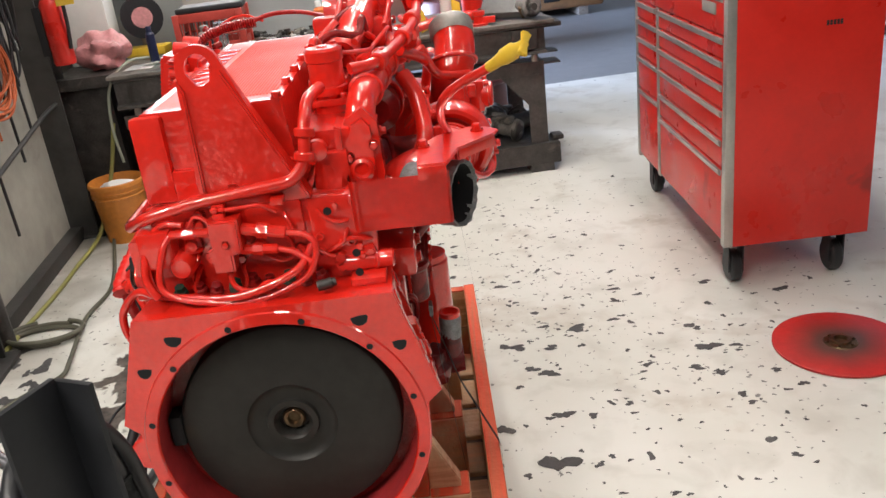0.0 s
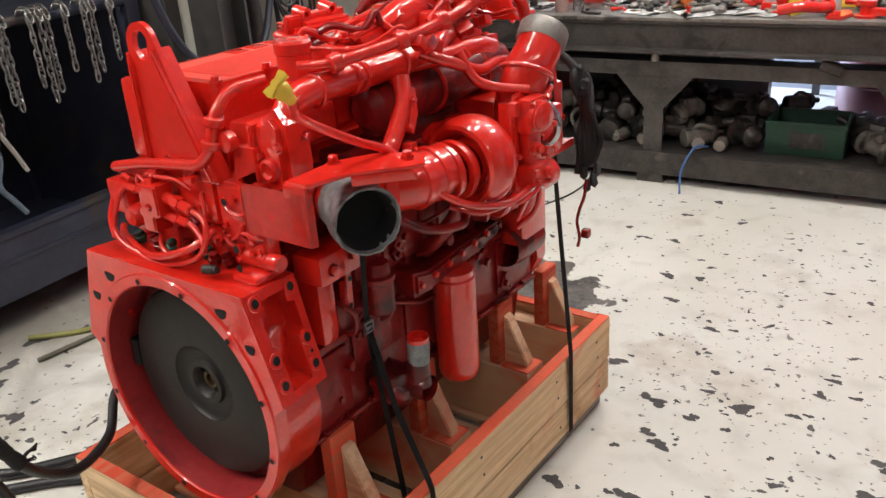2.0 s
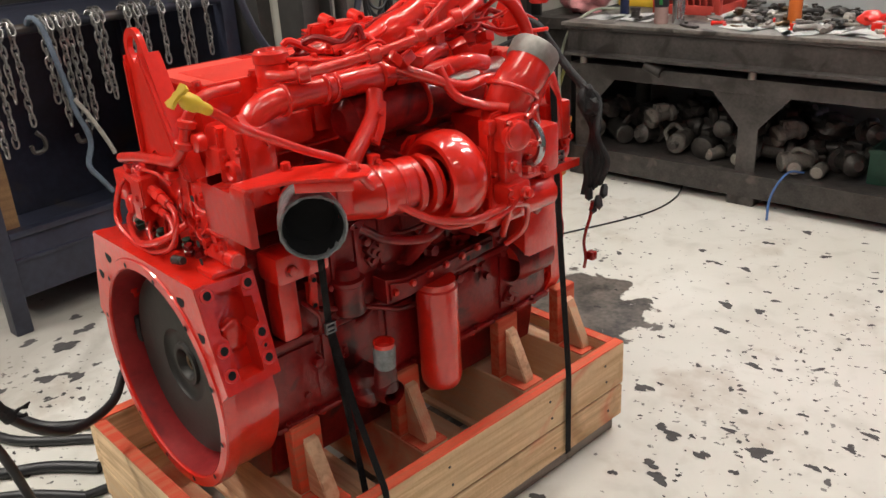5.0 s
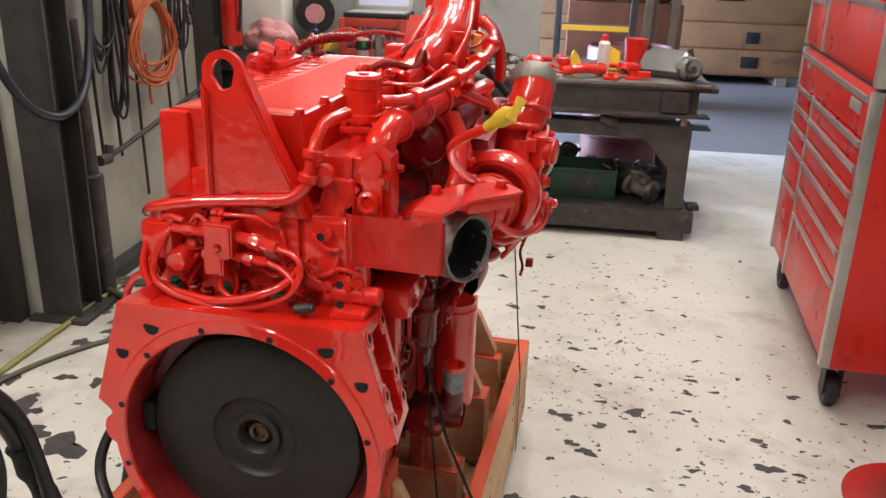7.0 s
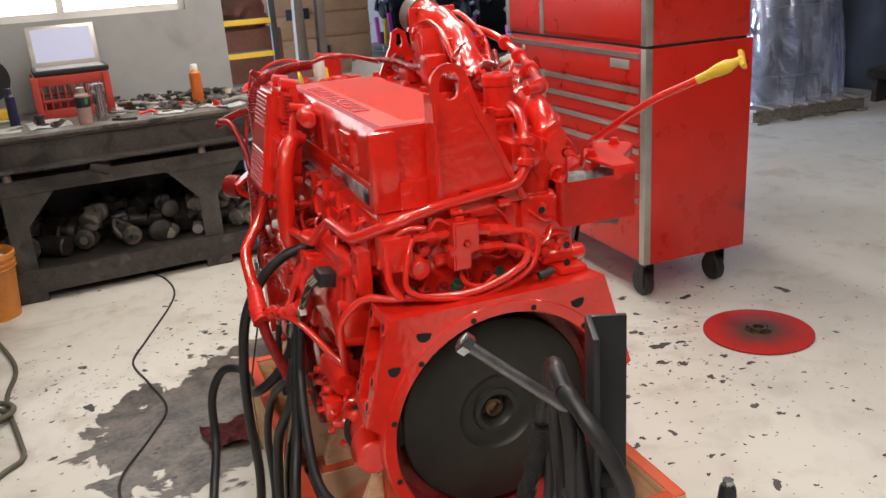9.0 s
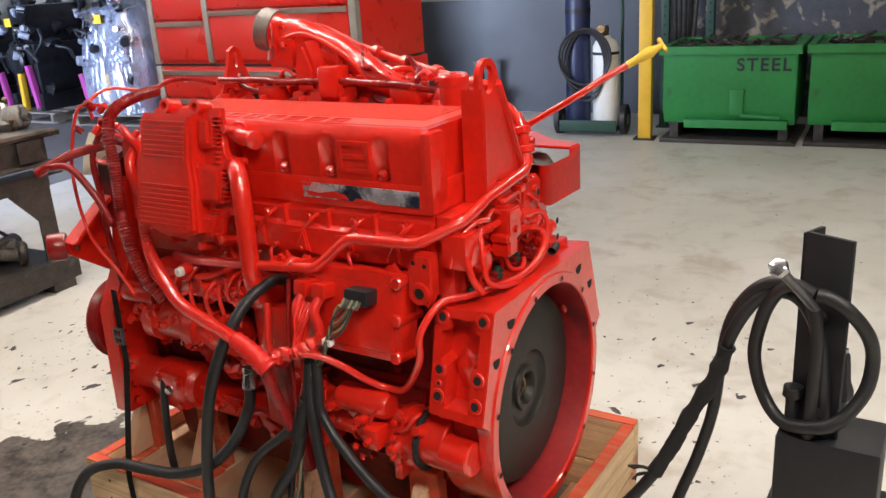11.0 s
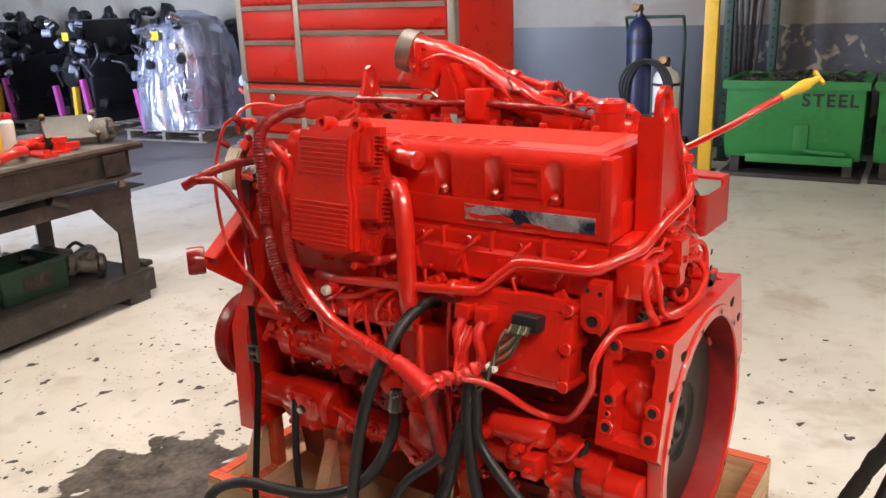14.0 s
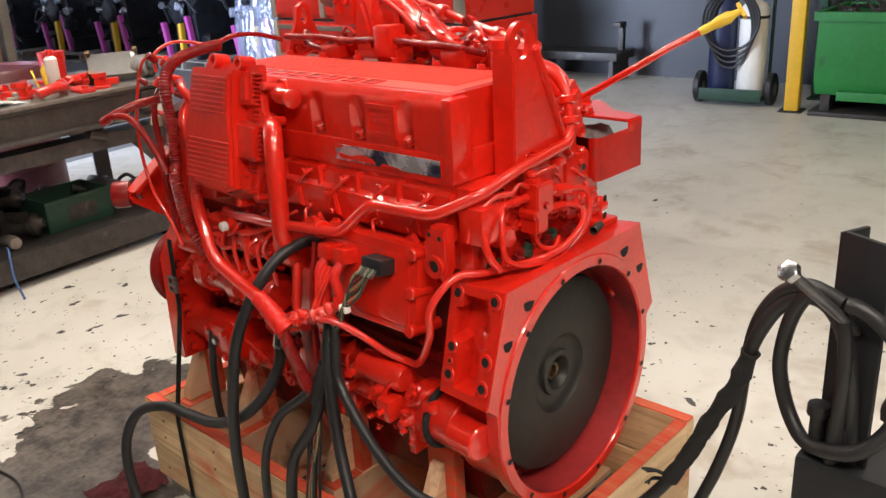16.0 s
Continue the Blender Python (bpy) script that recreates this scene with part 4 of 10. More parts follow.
def head_and_cover():
    bm = B()
    prism(bm, [(-0.20, 0.875), (0.11, 0.875), (0.11, 1.05), (-0.205, 1.05), (-0.21, 1.0)], "y", 0.145, 1.09, 0.006)
    head = part("cylinder_head", bm, RED, ENGINE)
    # intake side ledge with cast ports
    bm = B()
    prism(bm, [(-0.19, 0.935), (-0.232, 0.94), (-0.232, 1.0), (-0.218, 1.008), (-0.218, 1.036), (-0.19, 1.040)], "y", 0.15, 0.84, 0.004)
    man = part("intake_manifold", bm, RED, ENGINE)
    for k in range(5):
        y = 0.20 + k * 0.125
        bm = B()
        tube(bm, rounded_path([(-0.215, y, 1.03), (-0.236, y, 1.026), (-0.240, y + 0.03, 1.0), (-0.236, y + 0.055, 0.955)], 0.012), 0.0042, 8)
        part("injector_pipe", bm, RED, man)
        bm = B()
        prism(bm, [(y + 0.02, 0.945), (y + 0.075, 0.945), (y + 0.07, 0.99), (y + 0.03, 0.995)], "x", -0.240, -0.228, 0.003)
        part("port_boss", bm, RED, man)
        bm = B()
        box(bm, -0.228, -0.205, y + 0.088, y + 0.096, 0.945, 1.045, 0.002)
        part("manifold_web", bm, RED, man)
    bolts(man, [((-0.233, 0.18 + 0.078 * k, 0.952), (-1, 0, 0)) for k in range(9)], 0.006, 0.01)
    bolts(man, [((-0.219, 0.22 + 0.125 * k, 1.024), (-1, 0, 0.1)) for k in range(5)], 0.008, 0.012)
    # rocker cover: lower rail, scalloped flank and ribbed lid
    bm = B()
    box(bm, -0.212, 0.095, 0.15, 1.02, 1.05, 1.112, 0.006)
    rail = part("rocker_rail", bm, RED, ENGINE)
    y0, y1, z0, z1 = 0.162, 1.01, 1.112, 1.226
    bm = B()
    NY, NZ = 150, 16
    grid = []
    for i in range(NY + 1):
        y = y0 + (y1 - y0) * i / NY
        row = []
        for j in range(NZ + 1):
            t = j / NZ
            z = z0 + (z1 - z0) * min(1.0, t / 0.88)
            x = -0.207 + (0.0 if t < 0.88 else 0.014 * (t - 0.88) / 0.12)
            if t > 0.88:
                z = z1 - 0.0
            x += 0.018 * max(0, (z - 1.195) / 0.031) ** 2
            for c in (0.276, 0.417, 0.548, 0.69, 0.83, 0.95):
                u = (y - c) / 0.021
                v = (z - 1.118) / 0.086
                if abs(u) < 1 and v < 1:
                    x += 0.026 * (1 - u * u) ** 0.5 * max(0.0, 1 - v) ** 0.55
            row.append(bm.verts.new((x, y, z)))
        grid.append(row)
    for i in range(NY):
        for j in range(NZ):
            bm.faces.new((grid[i][j], grid[i + 1][j], grid[i + 1][j + 1], grid[i][j + 1]))
    # lid and remaining walls
    edge_l = [r[-1] for r in grid]
    xr = 0.088
    top_r = [bm.verts.new((xr - 0.012, y0 + (y1 - y0) * i / NY, z1)) for i in range(NY + 1)]
    bot_r = [bm.verts.new((xr, y0 + (y1 - y0) * i / NY, z0)) for i in range(NY + 1)]
    for i in range(NY):
        bm.faces.new((edge_l[i], edge_l[i + 1], top_r[i + 1], top_r[i]))
        bm.faces.new((top_r[i], top_r[i + 1], bot_r[i + 1], bot_r[i]))
    for k in (0, NY):
        bm.faces.new([*grid[k], top_r[k], bot_r[k]])
    cover = part("rocker_cover", bm, RED, ENGINE, "long glossy rocker cover with a ribbed lid")
    # chamfered rear corner post
    bm = B()
    box(bm, -0.213, -0.150, 0.146, 0.175, 1.05, 1.222, 0.012)
    part("corner_post", bm, RED, cover)
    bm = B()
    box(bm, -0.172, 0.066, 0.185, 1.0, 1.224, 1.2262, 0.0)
    part("lid_panel", bm, LID, cover, "dusty red lid surface, paled for the window sheen")
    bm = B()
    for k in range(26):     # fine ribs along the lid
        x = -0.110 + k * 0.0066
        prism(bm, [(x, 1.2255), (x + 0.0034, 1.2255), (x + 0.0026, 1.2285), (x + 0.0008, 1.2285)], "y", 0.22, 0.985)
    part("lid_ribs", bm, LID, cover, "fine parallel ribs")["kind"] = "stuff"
    for k in range(8):      # maker's mark as plain raised bars
        y = 0.40 + k * 0.062
        bm = B()
        box(bm, -0.168, -0.128, y, y + 0.042, 1.2255, 1.2285, 0.001)
        part("mark_bar", bm, RED, cover)
    bm = B()
    washer(bm, [(0.300, 1.128), (0.300, 1.196), (0.384, 1.196), (0.384, 1.128)], [(0.310, 1.138), (0.310, 1.186), (0.374, 1.186), (0.374, 1.138)], "x", -0.2125, -0.205)
    box(bm, -0.2115, -0.205, 0.312, 0.372, 1.158, 1.168, 0.001)
    part("emblem", bm, RED, cover, "plain raised square emblem")
    bolts(cover, [((-0.196, c, 1.121), (-0.5, 0, 1)) for c in (0.276, 0.417, 0.548, 0.69, 0.83, 0.95)] + [((-0.195, 0.163, 1.117), (-0.2, 0, 1))], 0.010, 0.014)
    bolts(cover, [((0.070, 0.17 + 0.135 * k, 1.226), (0, 0, 1)) for k in range(7)], 0.0095, 0.013)
    bm = B()
    box(bm, -0.2155, -0.2125, 0.180, 0.487, 1.066, 1.100, 0.001, Matrix.Identity(4))
    plate = part("name_plate", bm, PLATE, rail, "bare aluminium strip partly oversprayed red")
    bm = B()
    prism(bm, [(0.36, 1.069), (0.47, 1.070), (0.482, 1.082), (0.44, 1.078), (0.40, 1.085), (0.37, 1.079)], "x", -0.2162, -0.2156)
    prism(bm, [(0.455, 1.0995), (0.487, 1.0995), (0.482, 1.091), (0.465, 1.094)], "x", -0.2162, -0.2156)
    prism(bm, [(0.28, 1.066), (0.35, 1.066), (0.34, 1.074), (0.30, 1.071)], "x", -0.2162, -0.2156)
    part("overspray_patch", bm, RED, plate)
    return cover


head_and_cover()


def lifting_eyes():
    c, r = (-0.047, 1.308), 0.041
    out = [(-0.090, 1.045), (-0.089, 1.20), (-0.088, 1.30)] + arc(c[0], c[1], r, 175, 18, 14) + [(0.03, 1.225), (0.075, 1.13), (0.112, 1.055), (0.112, 1.045), (0.0, 1.045)]
    hole = []
    for u, v in out:
        a = math.atan2(v - c[1], u - c[0])
        hole.append((c[0] + 0.024 * math.cos(a), c[1] - 0.003 + 0.029 * math.sin(a)))
    bm = B()
    washer(bm, out, hole, "y", 0.100, 0.112)
    ob = part("rear_lifting_eye", bm, RED, ENGINE, "tall triangular lifting bracket with a slotted eye")
    bm = B()
    prism(bm, [(-0.093, 1.05), (-0.080, 1.05), (-0.078, 1.27), (-0.089, 1.29)], "y", 0.090, 0.145, 0.003)
    part("bracket_flange", bm, RED, ob)
    bm = B()
    prism(bm, [(0.112, 1.05), (0.098, 1.05), (-0.018, 1.29), (-0.008, 1.30)], "y", 0.088, 0.14, 0.003)
    part("bracket_flange", bm, RED, ob)
    bolts(ob, [((-0.03, 0.10, 1.075), (0, -1, 0)), ((0.05, 0.10, 1.075), (0, -1, 0))], 0.011, 0.012)
    c = (0.0, 1.325)
    out = [(-0.075, 1.22), (-0.03, 1.31), (-0.022, 1.35), (0.0, 1.362), (0.022, 1.35), (0.03, 1.31), (0.075, 1.22), (0.0, 1.22)]
    hole = [(0.011 * math.cos(a), 1.325 + 0.022 * math.sin(a)) for a in (math.atan2(v - 1.325, u) for u, v in out)]
    bm = B()
    washer(bm, out, hole, "y", -0.006, 0.006)
    fe = part("front_lifting_eye", bm, RED, ENGINE, "triangular front lifting bracket")
    fe.matrix_local = Matrix.Translation((0.165, 1.03, -0.005))
    bolts(fe, [((-0.04, -0.006, 1.24), (0, -1, 0)), ((0.04, -0.006, 1.24), (0, -1, 0))], 0.009, 0.01)


lifting_eyes()


def breather():
    m = Matrix.Translation((-0.272, 0.785, 1.118)) @ Matrix.Rotation(radians(12), 4, "Y")
    # local: y along the engine, z up the face, -x outwards
    out = [(-0.062, 0.130), (0.098, 0.128), (0.104, 0.045), (0.118, 0.0), (0.112, -0.07), (0.10, -0.125), (0.03, -0.148), (-0.05, -0.150), (-0.088, -0.135), (-0.078, -0.03), (-0.064, 0.03)]
    bm = B()
    prism(bm, out, "x", -0.055, 0.045, 0.008)
    bmesh.ops.transform(bm, matrix=m, verts=bm.verts)
    ob = part("breather_housing", bm, RED, ENGINE, "red plastic crankcase breather with ribbed face")
    big = [(-0.108, 0.146), (0.108, 0.140), (0.118, 0.05), (0.130, 0.0), (0.125, -0.08), (0.108, -0.138), (0.03, -0.162), (-0.06, -0.165), (-0.118, -0.148), (-0.128, -0.10), (-0.150, -0.075), (-0.152, 0.025), (-0.128, 0.05), (-0.118, 0.09)]
    bm = B()
    prism(bm, big, "x", -0.008, 0.012, 0.004)
    bmesh.ops.transform(bm, matrix=m, verts=bm.verts)
    part("split_flange", bm, RED, ob)
    bm = B()
    prism(bm, [(-0.06, 0.02), (-0.138, 0.015), (-0.140, -0.065), (-0.075, -0.07)], "x", -0.038, 0.03, 0.008)
    bmesh.ops.transform(bm, matrix=m, verts=bm.verts)
    part("side_chamber", bm, RED, ob)
    for o in ([(-0.060, 0.128), (-0.100, 0.126), (-0.106, 0.058), (-0.064, 0.054)], [(-0.080, -0.092), (-0.122, -0.095), (-0.112, -0.142), (-0.085, -0.145)]):
        bm = B()
        prism(bm, o, "x", -0.034, 0.02, 0.010)
        bmesh.ops.transform(bm, matrix=m, verts=bm.verts)
        part("shoulder", bm, RED, ob)
    for z0, z1, n in ((0.060, 0.126, 8), (0.026, 0.048, 3), (-0.088, -0.072, 3), (-0.138, -0.096, 5)):
        for k in range(n):
            z = z0 + (z1 - z0) * k / (n - 1)
            bm = B()
            box(bm, -0.022, 0.0, -0.117, -0.100, z - 0.0018, z + 0.0018, 0.0005, m)
            part("moulding_rib", bm, RED, ob)
    for k in range(8):
        z = -0.06 + 0.0105 * k
        bm = B()
        box(bm, -0.026, -0.006, -0.150, -0.136, z - 0.002, z + 0.002, 0.0005, m)
        part("moulding_rib", bm, RED, ob)
    for k in range(9):
        for z0, ya, yb in ((0.028, -0.048, 0.086), (-0.128, -0.068, 0.094)):
            if k == 8 and z0 > 0:
                continue
            bm = B()
            z = z0 + 0.0112 * k
            prism(bm, [(-0.054, z), (-0.0585, z + 0.0018), (-0.0585, z + 0.0048), (-0.054, z + 0.0066)], "y", ya, yb)
            bmesh.ops.transform(bm, matrix=m, verts=bm.verts)
            part("face_rib", bm, RED, ob)
    for y, z in ((-0.128, 0.10), (-0.155, 0.03), (-0.158, -0.08), (-0.125, -0.15), (-0.06, -0.172), (0.04, -0.168), (0.115, -0.14), (0.135, -0.03), (0.122, 0.10)):
        bm = B()
        cyl(bm, m @ Vector((-0.016, y, z)), m @ Vector((0.03, y, z)), 0.0095, seg=10, bev=0.002)
        part("clamp_lug", bm, RED, ob)
    for y in (-0.045, 0.055):
        bm = B()
        lathe(bm, [(-0.014, 0.009), (-0.014, 0.017), (0.026, 0.017), (0.026, 0.009), (-0.014, 0.009)], m @ Vector((-0.01, y, 0.146)), m.to_3x3() @ Vector((1, 0, 0)), 16)
        part("lug", bm, RED, ob)
    bm = B()
    tube(bm, rounded_path([(-0.25, 0.66, 1.135), (-0.292, 0.602, 1.133), (-0.312, 0.580, 1.06), (-0.324, 0.572, 0.90), (-0.30, 0.58, 0.84)], 0.045, 7), 0.0215, 16)
    part("breather_pipe", bm, RED, ENGINE)
    bm = B()
    tube(bm, smooth_path([(-0.19, 0.675, 1.200), (-0.225, 0.655, 1.198), (-0.238, 0.625, 1.195), (-0.222, 0.60, 1.190)]), 0.018, 12)
    lathe(bm, [(0, 0.024), (0.02, 0.024), (0.02, 0)], (-0.185, 0.67, 1.200), (-1, 0, 0), 14)
    lathe(bm, [(0, 0.021), (0.012, 0.021), (0.016, 0.012), (0.016, 0)], (-0.230, 0.606, 1.190), (-0.3, -1, 0), 14)
    part("breather_port", bm, RED, ENGINE)


breather()


def red_tube(name, pts, r, bend=0.035, smooth=False, mat=None, seg=12, label="", ribs=0.0, parent=None):
    bm = B()
    tube(bm, smooth_path(pts) if smooth else rounded_path(pts, bend), r, seg, ribs)
    return part(name, bm, mat or RED, parent or ENGINE, label)


# coolant crossover round the back of the head
W = red_tube("coolant_tube", [(-0.25, 0.90, 0.885), (-0.285, 0.80, 0.898), (-0.314, 0.561, 0.926), (-0.295, 0.404, 0.934), (-0.272, 0.328, 1.004), (-0.264, 0.160, 1.006), (-0.205, 0.085, 1.045),
              (-0.10, 0.085, 1.066), (0.085, 0.085, 1.086), (0.112, 0.095, 1.115), (0.120, 0.112, 1.185), (0.128, 0.15, 1.222), (0.145, 0.225, 1.226)], 0.0118, 0.022)
for p, q in (((0.112, 0.096, 1.118), (0.115, 0.099, 1.135)), ((0.118, 0.107, 1.16), (0.120, 0.111, 1.178)), ((-0.29, 0.48, 0.9305), (-0.296, 0.46, 0.9305)), ((-0.31, 0.60, 0.922), (-0.312, 0.575, 0.924))):
    bm = B()
    cyl(bm, p, q, 0.020, seg=14, bev=0.003)
    part("hose_clamp", bm, RED, W)
for x in (-0.06, 0.05):
    bm = B()
    box(bm, x - 0.012, x + 0.012, 0.075, 0.14, 1.045, 1.06, 0.003)
    part("pipe_bracket", bm, RED, W)


def rear_clutter():
    """Rear plate, fuel shut-off block, fittings and hoses above the housing."""
    bm = B()
    box(bm, -0.205, 0.205, 0.112, 0.15, 0.86, 1.05, 0.006)
    rear = part("rear_gear_cover", bm, RED, ENGINE)
    for a in ((0.10, 0.225, 0.100, 0.13, 0.90, 1.045), (-0.225, -0.16, 0.07, 0.13, 0.945, 1.02), (0.165, 0.235, 0.05, 0.12, 0.872, 0.888), (-0.02, 0.09, 0.10, 0.125, 0.955, 1.045)):
        bm = B()
        box(bm, *a, 0.008)
        part("cover_boss", bm, RED, rear)
    bm = B()
    prism(bm, [(-0.082, 0.934), (-0.044, 0.934), (-0.043, 0.965), (-0.024, 0.972), (-0.023, 1.036), (-0.080, 1.036), (-0.080, 0.985), (-0.088, 0.980), (-0.088, 0.968), (-0.082, 0.965)], "y", 0.046, 0.092, 0.004)
    box(bm, -0.070, -0.048, 0.060, 0.085, 1.034, 1.046, 0.003)
    valve = part("shutoff_valve", bm, RED, ENGINE, "square red valve block with hose fittings")
    bolts(valve, [((-0.052, 0.046, 0.990), (0, -1, 0))], 0.0065, 0.006)
    for p, q, r in (((-0.024, 0.070, 1.010), (0.060, 0.066, 0.994), 0.0120), ((-0.034, 0.072, 0.968), (0.040, 0.068, 0.963), 0.0100), ((-0.160, 0.074, 1.012), (-0.082, 0.070, 1.010), 0.0085), ((-0.065, 0.07, 1.046), (-0.065, 0.07, 1.058), 0.008), ((-0.052, 0.07, 1.046), (-0.052, 0.07, 1.056), 0.007)):
        bm = B()
        cyl(bm, p, q, r, seg=8, bev=0.003)
        d = (Vector(q) - Vector(p))
        cyl(bm, Vector(p) + d * 0.35, Vector(p) + d * 0.6, r * 1.25, seg=6)
        part("hose_fitting", bm, RED, valve)
    bm = B()
    lathe(bm, [(-0.10, 0.0), (-0.10, 0.024), (-0.04, 0.026), (0.0, 0.024), (0.008, 0.018), (0.006, 0.010), (0.006, 0)], (-0.150, 0.07, 0.945), (0, -1, 0), 16)
    part("rear_plug", bm, RED, rear)
    red_tube("fuel_line", [(-0.215, 0.08, 0.985), (-0.222, 0.06, 0.93), (-0.20, 0.05, 0.895)], 0.008)
    red_tube("fuel_line", [(-0.13, 0.07, 1.03), (-0.17, 0.08, 1.035), (-0.215, 0.10, 1.0), (-0.225, 0.11, 0.95)], 0.006, 0.02)
    red_tube("rear_hose", [(-0.160, 0.074, 1.010), (-0.176, 0.060, 0.985), (-0.190, 0.045, 0.925), (-0.160, 0.036, 0.898), (-0.100, 0.034, 0.882), (-0.036, 0.034, 0.874), (0.039, 0.036, 0.889), (0.093, 0.042, 0.916), (0.112, 0.050, 0.962), (0.098, 0.058, 0.986), (0.060, 0.066, 0.994)], 0.0062, smooth=True, label="painted rubber fuel hose")
    red_tube("rear_hose", [(0.040, 0.068, 0.963), (0.070, 0.060, 0.955), (0.098, 0.050, 0.935), (0.100, 0.044, 0.918)], 0.0062, smooth=True)
    red_tube("rear_hose", [(-0.062, 0.072, 0.934), (-0.055, 0.060, 0.900), (-0.020, 0.052, 0.888), (0.010, 0.060, 0.900), (0.022, 0.080, 0.880)], 0.0055, smooth=True)
    red_tube("fuel_line", [(-0.080, 0.07, 1.030), (-0.105, 0.072, 1.046), (-0.125, 0.078, 1.020), (-0.150, 0.085, 1.005)], 0.0042, 0.012)
    red_tube("fuel_line", [(-0.045, 0.07, 1.050), (0.020, 0.072, 1.052), (0.045, 0.085, 1.030)], 0.0042, 0.012)
    bm = B()
    cyl(bm, (0.150, 0.105, 0.903), (0.252, 0.105, 0.903), 0.0185, seg=20, bev=0.004)
    cyl(bm, (0.215, 0.105, 0.903), (0.222, 0.105, 0.903), 0.0215, seg=20, bev=0.002)
    part("cross_shaft_boss", bm, RED, rear)
    for x, z in ((-0.01, 1.020), (0.055, 0.930), (0.115, 0.965), (0.115, 0.935), (0.175, 0.950)):
        bm = B()
        lathe(bm, [(0, 0.0085), (0.006, 0.0085), (0.007, 0.006), (0.002, 0.005), (0.002, 0)], (x, 0.112 if x < 0.1 else 0.100, z), (0, -1, 0), 12)
        part("plug_boss", bm, RED, rear)
    red_tube("return_hose", [(0.10, 0.08, 0.955), (0.066, 0.034, 0.925), (-0.05, 0.03, 0.890), (-0.20, 0.075, 0.888), (-0.262, 0.112, 0.888), (-0.312, 0.135, 0.835), (-0.314, 0.140, 0.776), (-0.298, 0.19, 0.695), (-0.283, 0.246, 0.675), (-0.305, 0.285, 0.695), (-0.335, 0.322, 0.733), (-0.362, 0.36, 0.762), (-0.385, 0.40, 0.772)], 0.0080, smooth=True)
    rnd = random.Random(3)
    for k in range(9):
        x = -0.17 + 0.035 * k
        bm = B()
        lathe(bm, [(0, 0.014), (0.012, 0.014), (0.014, 0.010), (0.024, 0.010), (0.026, 0)], (x, 0.085 + rnd.random() * 0.03, 0.878), (rnd.uniform(-0.3, 0.3), rnd.uniform(-0.5, 0), 1), 6)
        part("union_nut", bm, RED_SHADED if k % 3 else GREEN_DARK, rear)
    bolts(rear, [((rnd.uniform(-0.19, 0.19), 0.112, rnd.uniform(0.88, 1.04)), (0, -1, 0)) for k in range(18)], 0.009, 0.011)
    holes(rear, [((0.185, 0.058, 0.94), (0, -1, 0)), ((0.185, 0.058, 0.90), (0, -1, 0)), ((0.14, 0.084, 1.02), (0, -1, 0))], 0.008)
    bm = B()
    lathe(bm, [(0, 0.010), (0.028, 0.010), (0.030, 0.008), (0.036, 0.008), (0.036, 0)], (0.105, 0.035, 0.890), (1, 0.1, 0.15), 10)
    part("sensor", bm, GRIMY, rear)


rear_clutter()


DULL_KHAKI = material("dirty_pale_wire", (0.20, 0.18, 0.10), 0.5, var=0.4, scale=40)


